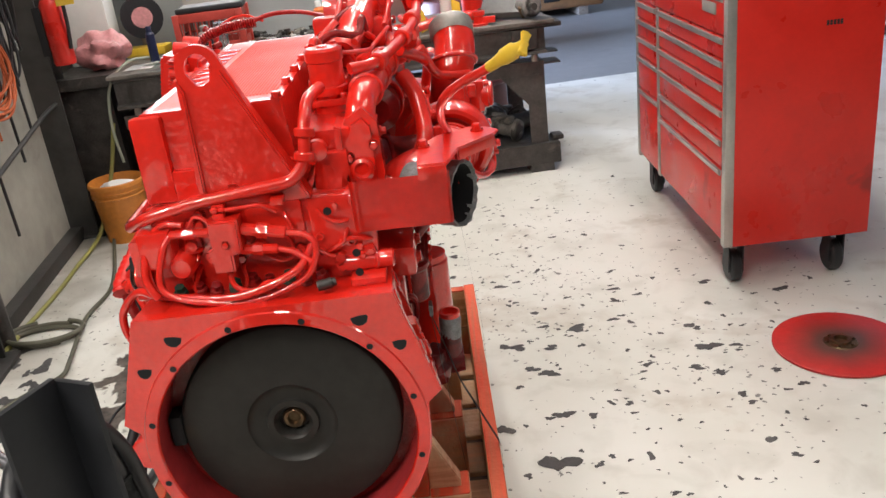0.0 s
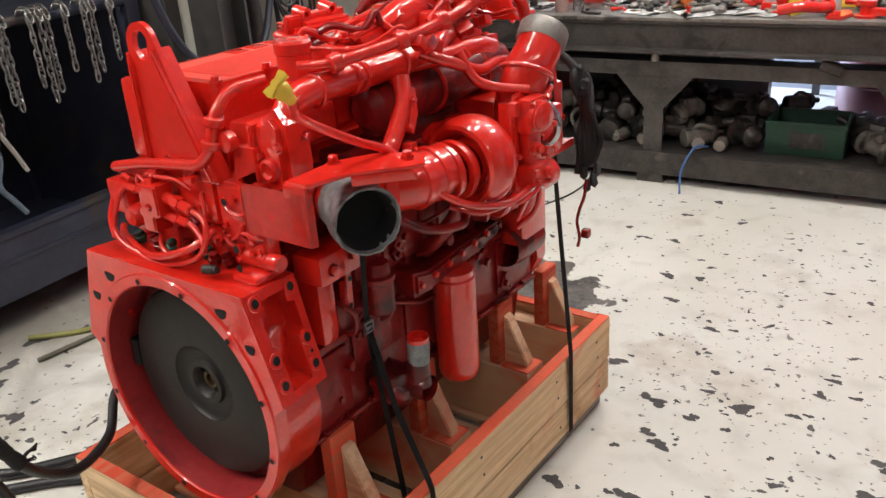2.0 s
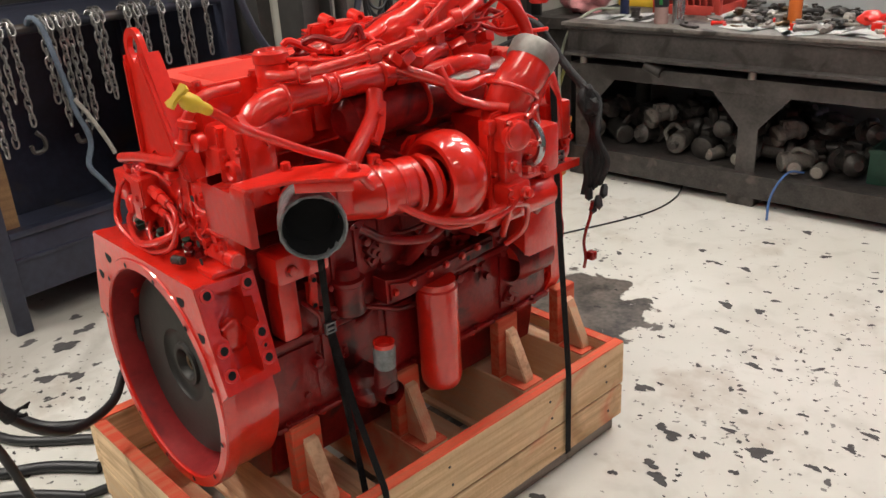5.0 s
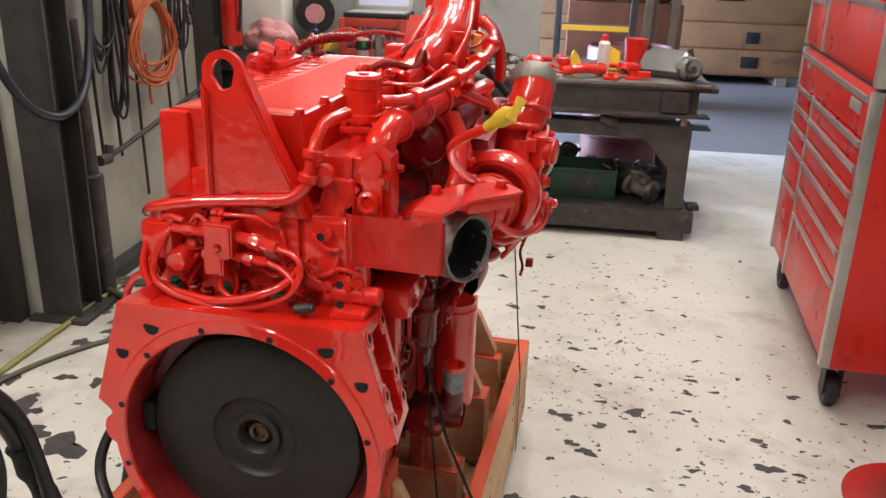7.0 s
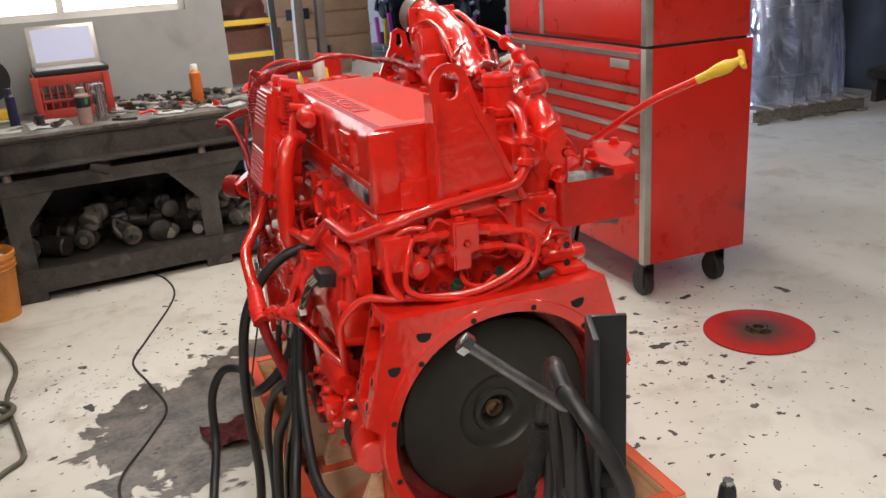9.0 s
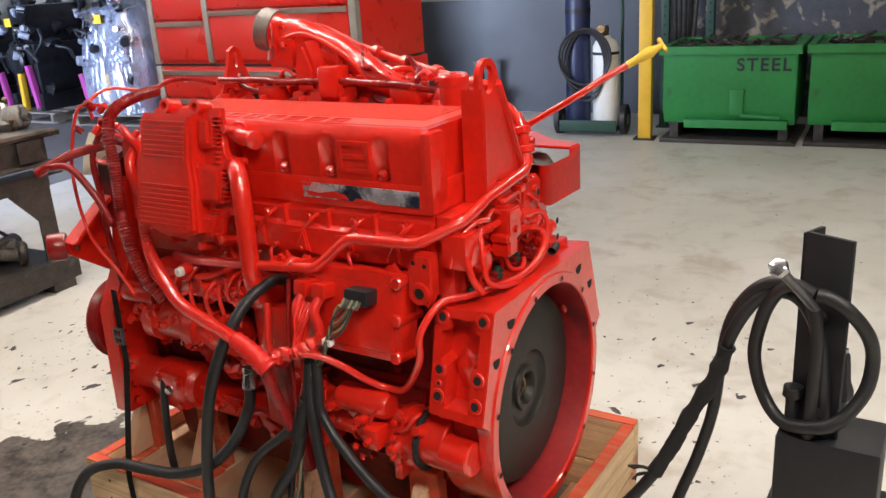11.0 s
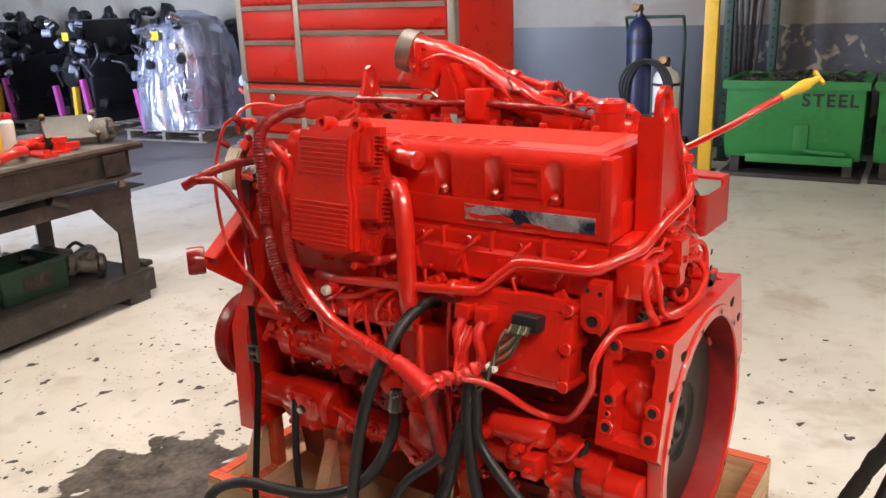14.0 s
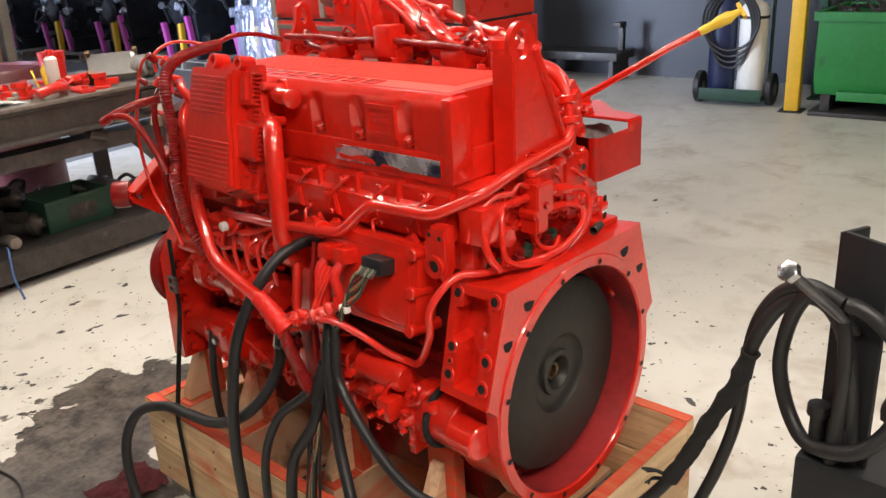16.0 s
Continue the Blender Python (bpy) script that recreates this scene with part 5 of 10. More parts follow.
def left_side():
    # control module
    m = Matrix.Translation((-0.258, 0.34, 0.838)) @ Matrix.Rotation(radians(8), 4, "Y")
    bm = B()
    box(bm, -0.03, 0.035, -0.145, 0.14, -0.095, 0.095, 0.012, m)
    ecm = part("control_module", bm, RED, ENGINE, "flat red engine control module")
    bm = B()
    box(bm, -0.034, -0.029, -0.125, 0.12, -0.075, 0.072, 0.004, m)
    part("module_lid", bm, RED, ecm)
    for y in (-0.135, 0.13):
        for z in (-0.08, 0.0, 0.08):
            bm = B()
            cyl(bm, m @ Vector((-0.042, y, z)), m @ Vector((0.05, y, z)), 0.014, seg=12, bev=0.003)
            part("mount_lug", bm, RED, ecm)
    for y, mat, name in ((0.045, RED, "red_connector"), (0.095, RED, "red_connector"), (-0.055, BLACK_PAINT, "black_connector")):
        bm = B()
        w = 0.03 if mat is BLACK_PAINT else 0.018
        box(bm, -0.072, -0.028, y - w, y + w, 0.028, 0.062, 0.005, m @ Matrix.Rotation(radians(0), 4, "Z"))
        part(name, bm, mat, ecm)
        if mat is RED:
            bm = B()
            p = [m @ Vector(q) for q in ((-0.062, y, 0.03), (-0.078, y + 0.004, 0.0), (-0.070, y - 0.004, -0.04), (-0.066, y + 0.004, -0.085), (-0.085, y - 0.01, -0.105))]
            tube(bm, smooth_path(p), 0.011, 10)
            part("wrapped_lead", bm, RED_SATIN, ecm)
            continue
        for k in range(7):
            yy = y + (k - 2) * 0.007
            bm = B()
            a = m @ Vector((-0.07, yy, 0.04))
            b = Vector((-0.36, 0.385 + 0.002 * k, 0.73 - 0.002 * k))
            run = [a, a + Vector((-0.016, 0.0, -0.012))]
            for j in range(1, 13):
                ph = 0.95 * j + 2 * math.pi * k / 7
                thin = 0.0085 * min(1.0, 0.4 + j / 8)
                run.append(a.lerp(b, j / 12) + Vector((-0.014 * math.sin(math.pi * j / 12), thin * math.cos(ph), thin * math.sin(ph))))
            tube(bm, smooth_path(run, 3), 0.0028, 6)
            part("wire", bm, [GRIMY, DULL_KHAKI, GREEN_DARK, DULL_KHAKI, BLACK_RUBBER][k % 5], ecm)
    # stepped casting above the module
    bm = B()
    prism(bm, [(0.19, 0.945), (0.19, 0.90), (0.145, 0.87), (0.13, 0.90), (0.13, 0.985), (0.17, 0.985)], "x", -0.265, -0.235, 0.004)
    br = part("ear_bracket", bm, RED, ENGINE)
    bm = B()
    lathe(bm, [(0, 0.024), (0.01, 0.024), (0.01, 0.014), (0.004, 0.014), (0.004, 0)], (-0.262, 0.160, 0.902), (-1, 0, 0), 16)
    part("ear_boss", bm, RED, br)
    holes(br, [((-0.267, 0.16, 0.902), (-1, 0, 0))], 0.011)
    holes(br, [((-0.2645, 0.145, 0.962), (-1, 0, 0)), ((-0.2645, 0.172, 0.966), (-1, 0, 0))], 0.005)
    # starter
    bm = B()
    lathe(bm, [(0.070, 0), (0.070, 0.056), (0.074, 0.0595), (0.128, 0.0595), (0.132, 0.066), (0.150, 0.066), (0.153, 0.058), (0.176, 0.058), (0.178, 0.064), (0.196, 0.064), (0.198, 0.052), (0.30, 0.052), (0.303, 0.046), (0.40, 0.046), (0.41, 0.038), (0.415, 0)], (-0.262, 0.030, 0.560), (0.05, 1, 0), 28)
    cyl(bm, (-0.296, 0.032, 0.562), (-0.290, 0.105, 0.562), 0.038, seg=24, bev=0.004)
    st = part("starter_motor", bm, RED, ENGINE, "red starter motor with a black band")
    bm = B()
    lathe(bm, [(0, 0), (0, 0.026), (0.01, 0.032), (0.13, 0.032), (0.14, 0.024), (0.15, 0)], (-0.29, 0.24, 0.635), (0, 1, 0), 18)
    part("solenoid", bm, RED, st)
    bm = B()
    tube(bm, [Vector((-0.252 + 0.067 * math.cos(a), 0.165, 0.560 + 0.067 * math.sin(a))) for a in (radians(100 + 12 * k) for k in range(15))], 0.008, 8)
    part("band", bm, BLACK_TAPE, st)
    for p, d in (((-0.315, 0.22, 0.555), (-1, 0, 0)), ((-0.315, 0.30, 0.60), (-1, 0, 0.3)), ((-0.30, 0.16, 0.60), (-1, 0, 0.5)), ((-0.31, 0.42, 0.57), (-1, 0, 0)), ((-0.31, 0.38, 0.62), (-1, -0.2, 0.2))):
        bm = B()
        lathe(bm, [(-0.02, 0.018), (0.0, 0.018), (0.006, 0.014), (0.014, 0.010), (0.024, 0.010), (0.026, 0)], p, d, 12)
        part("stud", bm, RED, st)
    bm = B()
    box(bm, -0.29, -0.20, 0.17, 0.23, 0.49, 0.55, 0.01)
    box(bm, -0.30, -0.22, 0.22, 0.24, 0.46, 0.56, 0.006)
    part("starter_flange", bm, RED, st)
    # fuel pump train
    bm = B()
    lathe(bm, [(0, 0), (0, 0.040), (0.01, 0.052), (0.08, 0.052), (0.085, 0.044), (0.12, 0.044), (0.125, 0.058), (0.16, 0.058), (0.165, 0.048), (0.26, 0.048), (0.265, 0.06), (0.30, 0.06), (0.305, 0.03), (0.37, 0.03)], (-0.262, 0.69, 0.705), (0, 1, 0.03), 22)
    fp = part("fuel_pump", bm, RED, ENGINE, "cast fuel pump")
    bm = B()
    lathe(bm, [(0, 0), (0, 0.022), (0.006, 0.026), (0.11, 0.026), (0.116, 0.02), (0.116, 0)], (-0.285, 0.955, 0.778), (0, 1, 0.02), 16)
    part("accumulator", bm, RED, fp)
    rnd = random.Random(8)
    for k in range(14):
        y = 0.70 + 0.026 * k
        bm = B()
        lathe(bm, [(-0.03, 0.013), (0.0, 0.013), (0.004, 0.009), (0.016, 0.009), (0.017, 0)], (-0.30 - 0.01 * rnd.random(), y, 0.66 + 0.11 * rnd.random()), (-1, rnd.uniform(-0.3, 0.3), rnd.uniform(-0.4, 0.5)), 6 if k % 2 else 12)
        part("union", bm, RED, fp)
    for k in range(5):
        y = 0.66 + 0.05 * k
        red_tube("delivery_pipe", [(-0.29, y, 0.75), (-0.30, y + 0.005, 0.81), (-0.27, y + 0.03, 0.84), (-0.20, y + 0.04, 0.86)], 0.0055, 0.02, parent=fp)
    bm = B()
    box(bm, -0.27, -0.19, 0.60, 1.0, 0.79, 0.86, 0.015)
    box(bm, -0.255, -0.19, 0.52, 0.66, 0.60, 0.80, 0.02)
    part("filter_head", bm, RED, fp)
    # lower pump with end cover
    bm = B()
    lathe(bm, [(0, 0), (0, 0.05), (0.01, 0.06), (0.14, 0.058), (0.16, 0.045), (0.24, 0.045), (0.24, 0)], (-0.255, 0.86, 0.530), (0, 1, 0), 20)
    box(bm, -0.318, -0.24, 0.88, 0.98, 0.48, 0.58, 0.014)
    lp = part("lube_pump", bm, RED, ENGINE)
    bolts(lp, [((-0.318, 0.93, 0.535), (-1, 0, 0))], 0.010, 0.012, STEEL)
    bolts(lp, [((-0.318, 0.895 + 0.07 * a, 0.495 + 0.07 * b), (-1, 0, 0)) for a in (0, 1) for b in (0, 1)], 0.008, 0.010)
    bm = B()
    box(bm, -0.29, -0.20, 0.52, 0.62, 0.50, 0.60, 0.02)
    box(bm, -0.27, -0.20, 0.44, 0.86, 0.47, 0.53, 0.015)
    for k in range(6):
        lump(bm, (-0.24, 0.48 + 0.07 * k, 0.60 + 0.03 * (k % 2)), (0.03, 0.03, 0.03), k, 2, 0.5)
    part("lower_casting", bm, RED, ENGINE)
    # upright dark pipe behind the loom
    red_tube("drain_pipe", [(-0.33, 0.505, 0.70), (-0.325, 0.50, 0.55), (-0.30, 0.49, 0.42)], 0.020, mat=RED_SHADED)
    red_tube("oil_line", [(-0.22, 0.86, 0.83), (-0.27, 0.84, 0.845), (-0.285, 0.76, 0.86), (-0.22, 0.72, 0.87)], 0.009)
    red_tube("oil_line", [(-0.215, 0.78, 0.93), (-0.27, 0.75, 0.945), (-0.28, 0.68, 0.955), (-0.21, 0.65, 0.965)], 0.009, 0.02)
    bm = B()
    lathe(bm, [(0, 0.022), (0.05, 0.022), (0.052, 0.015), (0.07, 0.015), (0.07, 0)], (-0.235, 0.82, 0.873), (-1, 0.05, 0), 14)
    sock = part("sensor_boss", bm, RED, ENGINE)
    bm = B()
    lathe(bm, [(0.07, 0.012), (0.082, 0.012), (0.085, 0.009), (0.085, 0)], (-0.235, 0.82, 0.873), (-1, 0.05, 0), 14)
    part("white_plug", bm, WHITE, sock, "white plastic plug")
    # long dipped conduit from the front top to the loom joint
    red_tube("wiring_cable", [(0.10, 1.05, 1.262), (0.02, 1.055, 1.285), (-0.06, 1.05, 1.290), (-0.13, 1.035, 1.275)], 0.0065, smooth=True, mat=RED_DARK, seg=10)
    red_tube("wiring_conduit", [(-0.11, 1.04, 1.274), (-0.19, 1.035, 1.268), (-0.262, 1.03, 1.246), (-0.297, 1.016, 1.20), (-0.300, 1.011, 1.118), (-0.310, 1.002, 1.012), (-0.335, 0.970, 0.985), (-0.342, 0.948, 0.917), (-0.345, 0.915, 0.858), (-0.335, 0.87, 0.80)], 0.0140, ribs=0.0014, smooth=True, mat=RED_DARK, seg=12, label="corrugated wiring conduit, thinly sprayed")
    red_tube("wiring_conduit", [(-0.235, 0.97, 1.06), (-0.280, 0.958, 1.022), (-0.297, 0.943, 0.985), (-0.325, 0.905, 0.922), (-0.358, 0.835, 0.880), (-0.398, 0.755, 0.858), (-0.420, 0.690, 0.842), (-0.428, 0.60, 0.818), (-0.430, 0.527, 0.795), (-0.432, 0.49, 0.780)], 0.0135, smooth=True, seg=12, ribs=0.0016, mat=RED, label="corrugated wiring conduit sprayed red")
    red_tube("wiring_conduit", [(-0.235, 0.98, 1.17), (-0.285, 0.97, 1.13), (-0.29, 0.955, 1.07), (-0.265, 0.96, 1.02), (-0.25, 0.99, 0.99)], 0.013, smooth=True)
    red_tube("wiring_conduit", [(-0.25, 1.02, 1.20), (-0.275, 0.975, 1.19), (-0.262, 0.955, 1.15), (-0.275, 0.955, 1.09)], 0.011, smooth=True)
    bm = B()
    W = smooth_path([(-0.430, 0.535, 0.798), (-0.433, 0.50, 0.783), (-0.436, 0.465, 0.765), (-0.432, 0.445, 0.748)])
    tube(bm, W, 0.02, 12, radii=[0.0175 + 0.006 * k / len(W) + (0.0022 if k % 3 == 0 else 0) for k in range(len(W))])
    part("loom_wrap", bm, RED_SATIN, ENGINE, "tape-wrapped loom junction")
    # knotted end of the loom where it splits to the controller plugs
    W = smooth_path([(-0.434, 0.475, 0.765), (-0.415, 0.445, 0.762), (-0.392, 0.418, 0.770), (-0.372, 0.392, 0.782), (-0.352, 0.365, 0.800)])
    bm = B()
    tube(bm, W, 0.013, 12, radii=[0.0125 + 0.003 * math.sin(k * 1.9) + (0.002 if k % 4 == 0 else 0) for k in range(len(W))])
    part("loom_wrap", bm, RED, ENGINE)
    for k in range(7):
        bm = B()
        lump(bm, (-0.425 + 0.012 * k, 0.455 - 0.014 * k, 0.768 + 0.005 * (k % 3)), (0.013, 0.016, 0.012), 40 + k, 2, 0.6)
        part("loom_knot", bm, RED if k % 3 else RED_DARK, ENGINE)
    red_tube("wiring_conduit", [(-0.432, 0.462, 0.750), (-0.425, 0.455, 0.70), (-0.40, 0.45, 0.62), (-0.37, 0.45, 0.53)], 0.013, smooth=True, mat=RED_SHADED, ribs=0.0006)
    for k in range(4):
        red_tube("plug_lead", [(-0.325, 0.435 - 0.012 * k, 0.865), (-0.350, 0.432 - 0.010 * k, 0.835), (-0.362, 0.425 - 0.012 * (k % 2), 0.80), (-0.385, 0.415, 0.775)], 0.0042, smooth=True, seg=8)
    red_tube("cable", [(-0.315, 0.47, 0.905), (-0.345, 0.46, 0.80), (-0.36, 0.45, 0.70), (-0.375, 0.435, 0.62)], 0.005, smooth=True, mat=RED_DARK)
    red_tube("wiring_conduit", [(-0.32, 0.43, 0.86), (-0.335, 0.425, 0.80), (-0.35, 0.42, 0.755)], 0.012, smooth=True, ribs=0.0004)
    red_tube("wiring_conduit", [(-0.30, 0.56, 0.83), (-0.325, 0.545, 0.76), (-0.34, 0.53, 0.70)], 0.010, smooth=True, ribs=0.0003)
    # loose leads at the front corner
    red_tube("cable", [(-0.235, 1.10, 1.255), (-0.27, 1.15, 1.25), (-0.29, 1.18, 1.15), (-0.31, 1.17, 1.05), (-0.32, 1.13, 0.93), (-0.35, 1.0, 0.86), (-0.37, 0.93, 0.82)], 0.0045, smooth=True)
    red_tube("cable", [(-0.10, 1.10, 1.27), (-0.17, 1.15, 1.285), (-0.235, 1.15, 1.262), (-0.25, 1.13, 1.22)], 0.0045, smooth=True)
    red_tube("lead", [(-0.25, 1.08, 1.16), (-0.31, 1.14, 1.145), (-0.36, 1.17, 1.125), (-0.385, 1.20, 1.105)], 0.012, smooth=True, mat=RED_DARK)
    red_tube("lead", [(-0.385, 1.15, 1.125), (-0.36, 1.10, 1.12), (-0.335, 1.06, 1.05), (-0.33, 1.02, 0.98)], 0.009, smooth=True, mat=RED_DARK)
    red_tube("lead", [(-0.25, 1.10, 1.20), (-0.285, 1.11, 1.13), (-0.29, 1.10, 1.03), (-0.29, 1.10, 0.92), (-0.29, 1.08, 0.80)], 0.008, smooth=True, mat=RED_DARK)
    rnd = random.Random(12)
    for k in range(16):
        p = Vector((-0.23 + rnd.uniform(-0.05, 0.04), 1.09 + rnd.uniform(-0.04, 0.06), 1.17 + rnd.uniform(-0.06, 0.10)))
        d = Vector((rnd.uniform(-1, 1), rnd.uniform(-1, 1), rnd.uniform(-1, 1)))
        bm = B()
        cyl(bm, p, p + d.normalized() * rnd.uniform(0.02, 0.05), rnd.uniform(0.006, 0.011), seg=8, bev=0.002)
        part("lead_connector", bm, RED if k % 3 else RED_DARK, ENGINE)



left_side()


def front_end():
    bm = B()
    prism(bm, [(-0.325, 0.43), (0.20, 0.43), (0.235, 0.50), (0.235, 0.80), (0.20, 1.06), (-0.215, 1.06), (-0.245, 0.85), (-0.285, 0.78), (-0.318, 0.72)], "y", 1.10, 1.165, 0.006)
    gear = part("front_gear_cover", bm, RED, ENGINE, "flat red front gear cover")
    bm = B()
    prism(bm, [(-0.20, 0.95), (0.15, 0.95), (0.12, 1.16), (-0.19, 1.16)], "y", 1.02, 1.13, 0.015)
    part("front_cover_upper", bm, RED, gear)
    bm = B()
    prism(bm, [(-0.238, 0.93), (-0.06, 0.93), (-0.06, 1.11), (-0.15, 1.135), (-0.225, 1.10)], "y", 1.128, 1.190, 0.010)
    pump = part("pump_casting", bm, RED_SHADED, ENGINE)
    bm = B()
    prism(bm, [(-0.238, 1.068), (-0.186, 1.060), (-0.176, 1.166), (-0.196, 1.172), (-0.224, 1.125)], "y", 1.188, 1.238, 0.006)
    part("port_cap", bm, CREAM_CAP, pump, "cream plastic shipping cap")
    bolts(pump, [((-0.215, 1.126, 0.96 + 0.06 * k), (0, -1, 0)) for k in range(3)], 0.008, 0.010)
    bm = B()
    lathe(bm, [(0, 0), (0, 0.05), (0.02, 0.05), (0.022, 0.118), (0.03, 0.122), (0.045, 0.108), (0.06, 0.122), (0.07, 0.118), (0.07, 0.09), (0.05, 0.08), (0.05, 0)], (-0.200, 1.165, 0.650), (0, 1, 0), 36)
    part("drive_pulley", bm, RED_SHADED, ENGINE, "grooved accessory drive pulley")
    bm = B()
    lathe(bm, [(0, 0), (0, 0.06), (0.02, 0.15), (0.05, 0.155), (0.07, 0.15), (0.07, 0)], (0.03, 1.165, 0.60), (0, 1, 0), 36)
    part("crank_damper", bm, RED_SHADED, ENGINE)
    bm = B()
    prism(bm, [(-0.235, 0.80), (-0.225, 1.02), (-0.355, 0.925), (-0.365, 0.905), (-0.355, 0.885)], "y", 1.175, 1.187, 0.003)
    prism(bm, [(-0.225, 1.02), (-0.215, 1.015), (-0.355, 0.915), (-0.365, 0.922)], "y", 1.14, 1.187, 0.002)
    arm = part("idler_bracket", bm, RED, ENGINE, "triangular idler bracket")
    bm = B()
    lathe(bm, [(-0.03, 0), (-0.03, 0.018), (0.0, 0.018), (0.0, 0.034), (0.006, 0.036), (0.038, 0.036), (0.044, 0.034), (0.044, 0.026), (0.03, 0.024), (0.03, 0)], (-0.345, 1.20, 0.905), (-0.75, 0.66, 0), 24)
    part("idler_roller", bm, RED_SHADED, arm)
    bolts(arm, [((-0.335, 1.175, 0.915), (0, -1, 0)), ((-0.26, 1.175, 0.87), (0, -1, 0))], 0.008, 0.01)
    rnd = random.Random(4)
    bolts(gear, [((-0.30 + 0.0 * k, 1.10, 0.46 + 0.05 * k), (0, -1, 0)) for k in range(6)] + [((0.215, 1.10, 0.52 + 0.06 * k), (0, -1, 0)) for k in range(6)], 0.009, 0.012)
    # thermostat housing and water outlet on the right front
    bm = B()
    box(bm, 0.12, 0.26, 0.95, 1.12, 0.86, 1.10, 0.02)
    box(bm, 0.20, 0.34, 0.94, 1.07, 0.90, 1.03, 0.02)
    box(bm, 0.30, 0.37, 0.93, 1.03, 0.97, 1.07, 0.012)
    part("thermostat_housing", bm, RED, ENGINE)
    bm = B()
    prism(bm, [(0.28, 0.87), (0.40, 0.90), (0.40, 0.92), (0.28, 0.90)], "y", 0.88, 1.03, 0.004)
    box(bm, 0.22, 0.30, 0.92, 1.06, 0.62, 0.86, 0.02)
    part("front_bracket", bm, RED, ENGINE)
    bm = B()
    lathe(bm, [(0, 0.055), (0.03, 0.06), (0.14, 0.06), (0.15, 0.03), (0.15, 0)], (0.245, 0.90, 0.62), (0, 1, 0), 20)
    part("water_pump", bm, RED_SHADED, ENGINE)
    red_tube("water_pipe", [(0.33, 0.88, 1.0), (0.36, 0.90, 1.10), (0.37, 0.93, 1.16), (0.36, 0.97, 1.09), (0.36, 0.98, 0.98)], 0.02, 0.04)
    # dark front loom, several taped strands twisted together
    rnd = random.Random(31)
    for k in range(5):
        def o(q=0.011):
            return Vector((rnd.uniform(-q, q), rnd.uniform(-q, q), rnd.uniform(-q, q)))
        pts = [Vector(p) + o(0.004) for p in ((0.123, 1.04, 1.245), (0.225, 1.05, 1.245), (0.276, 1.055, 1.198), (0.336, 1.06, 1.135), (0.383, 1.06, 1.095))]
        w = 0.012 * (k - 2)
        pts += [Vector((0.405 + 0.4 * w, 1.06 + w, 1.06)), Vector((0.424 + w, 1.06 - w, 0.98)), Vector((0.430 + w, 1.06 + 0.5 * w, 0.91)), Vector((0.426 + 0.9 * w, 1.055, 0.86)), Vector((0.420 + 0.6 * w, 1.052 + 0.5 * w, 0.815 + 0.008 * k))]
        red_tube("front_loom", pts, (0.011, 0.009, 0.0085, 0.007, 0.008)[k], smooth=True, mat=BLACK_TAPE, label="black tape-wrapped front wiring strand")
    for p in ((0.392, 1.062, 1.078), (0.412, 1.062, 1.045)):
        bm = B()
        lump(bm, p, (0.020, 0.020, 0.026), 3, 2, 0.5)
        part("loom_tape", bm, BLACK_TAPE, ENGINE)
    for k in range(4):
        bm = B()
        lathe(bm, [(0, 0.006), (0.008, 0.010), (0.03, 0.011), (0.032, 0.008), (0.04, 0)], (0.425 + 0.018 * (k % 2), 1.035 + 0.014 * k, 0.842 - 0.022 * (k % 3)), (0.3 * (k % 2), -0.2 * k, -1), 8)
        part("loom_plug", bm, BLACK_PAINT, ENGINE)
    red_tube("loose_lead", [(0.425, 1.05, 0.80), (0.422, 1.045, 0.755), (0.405, 1.05, 0.71), (0.395, 1.055, 0.67), (0.405, 1.05, 0.63), (0.40, 1.05, 0.60)], 0.0045, smooth=True, mat=RED_DARK)
    bm = B()
    box(bm, 0.414, 0.436, 1.039, 1.061, 0.632, 0.656, 0.004)
    part("lead_plug", bm, RED_DARK, ENGINE)


front_end()


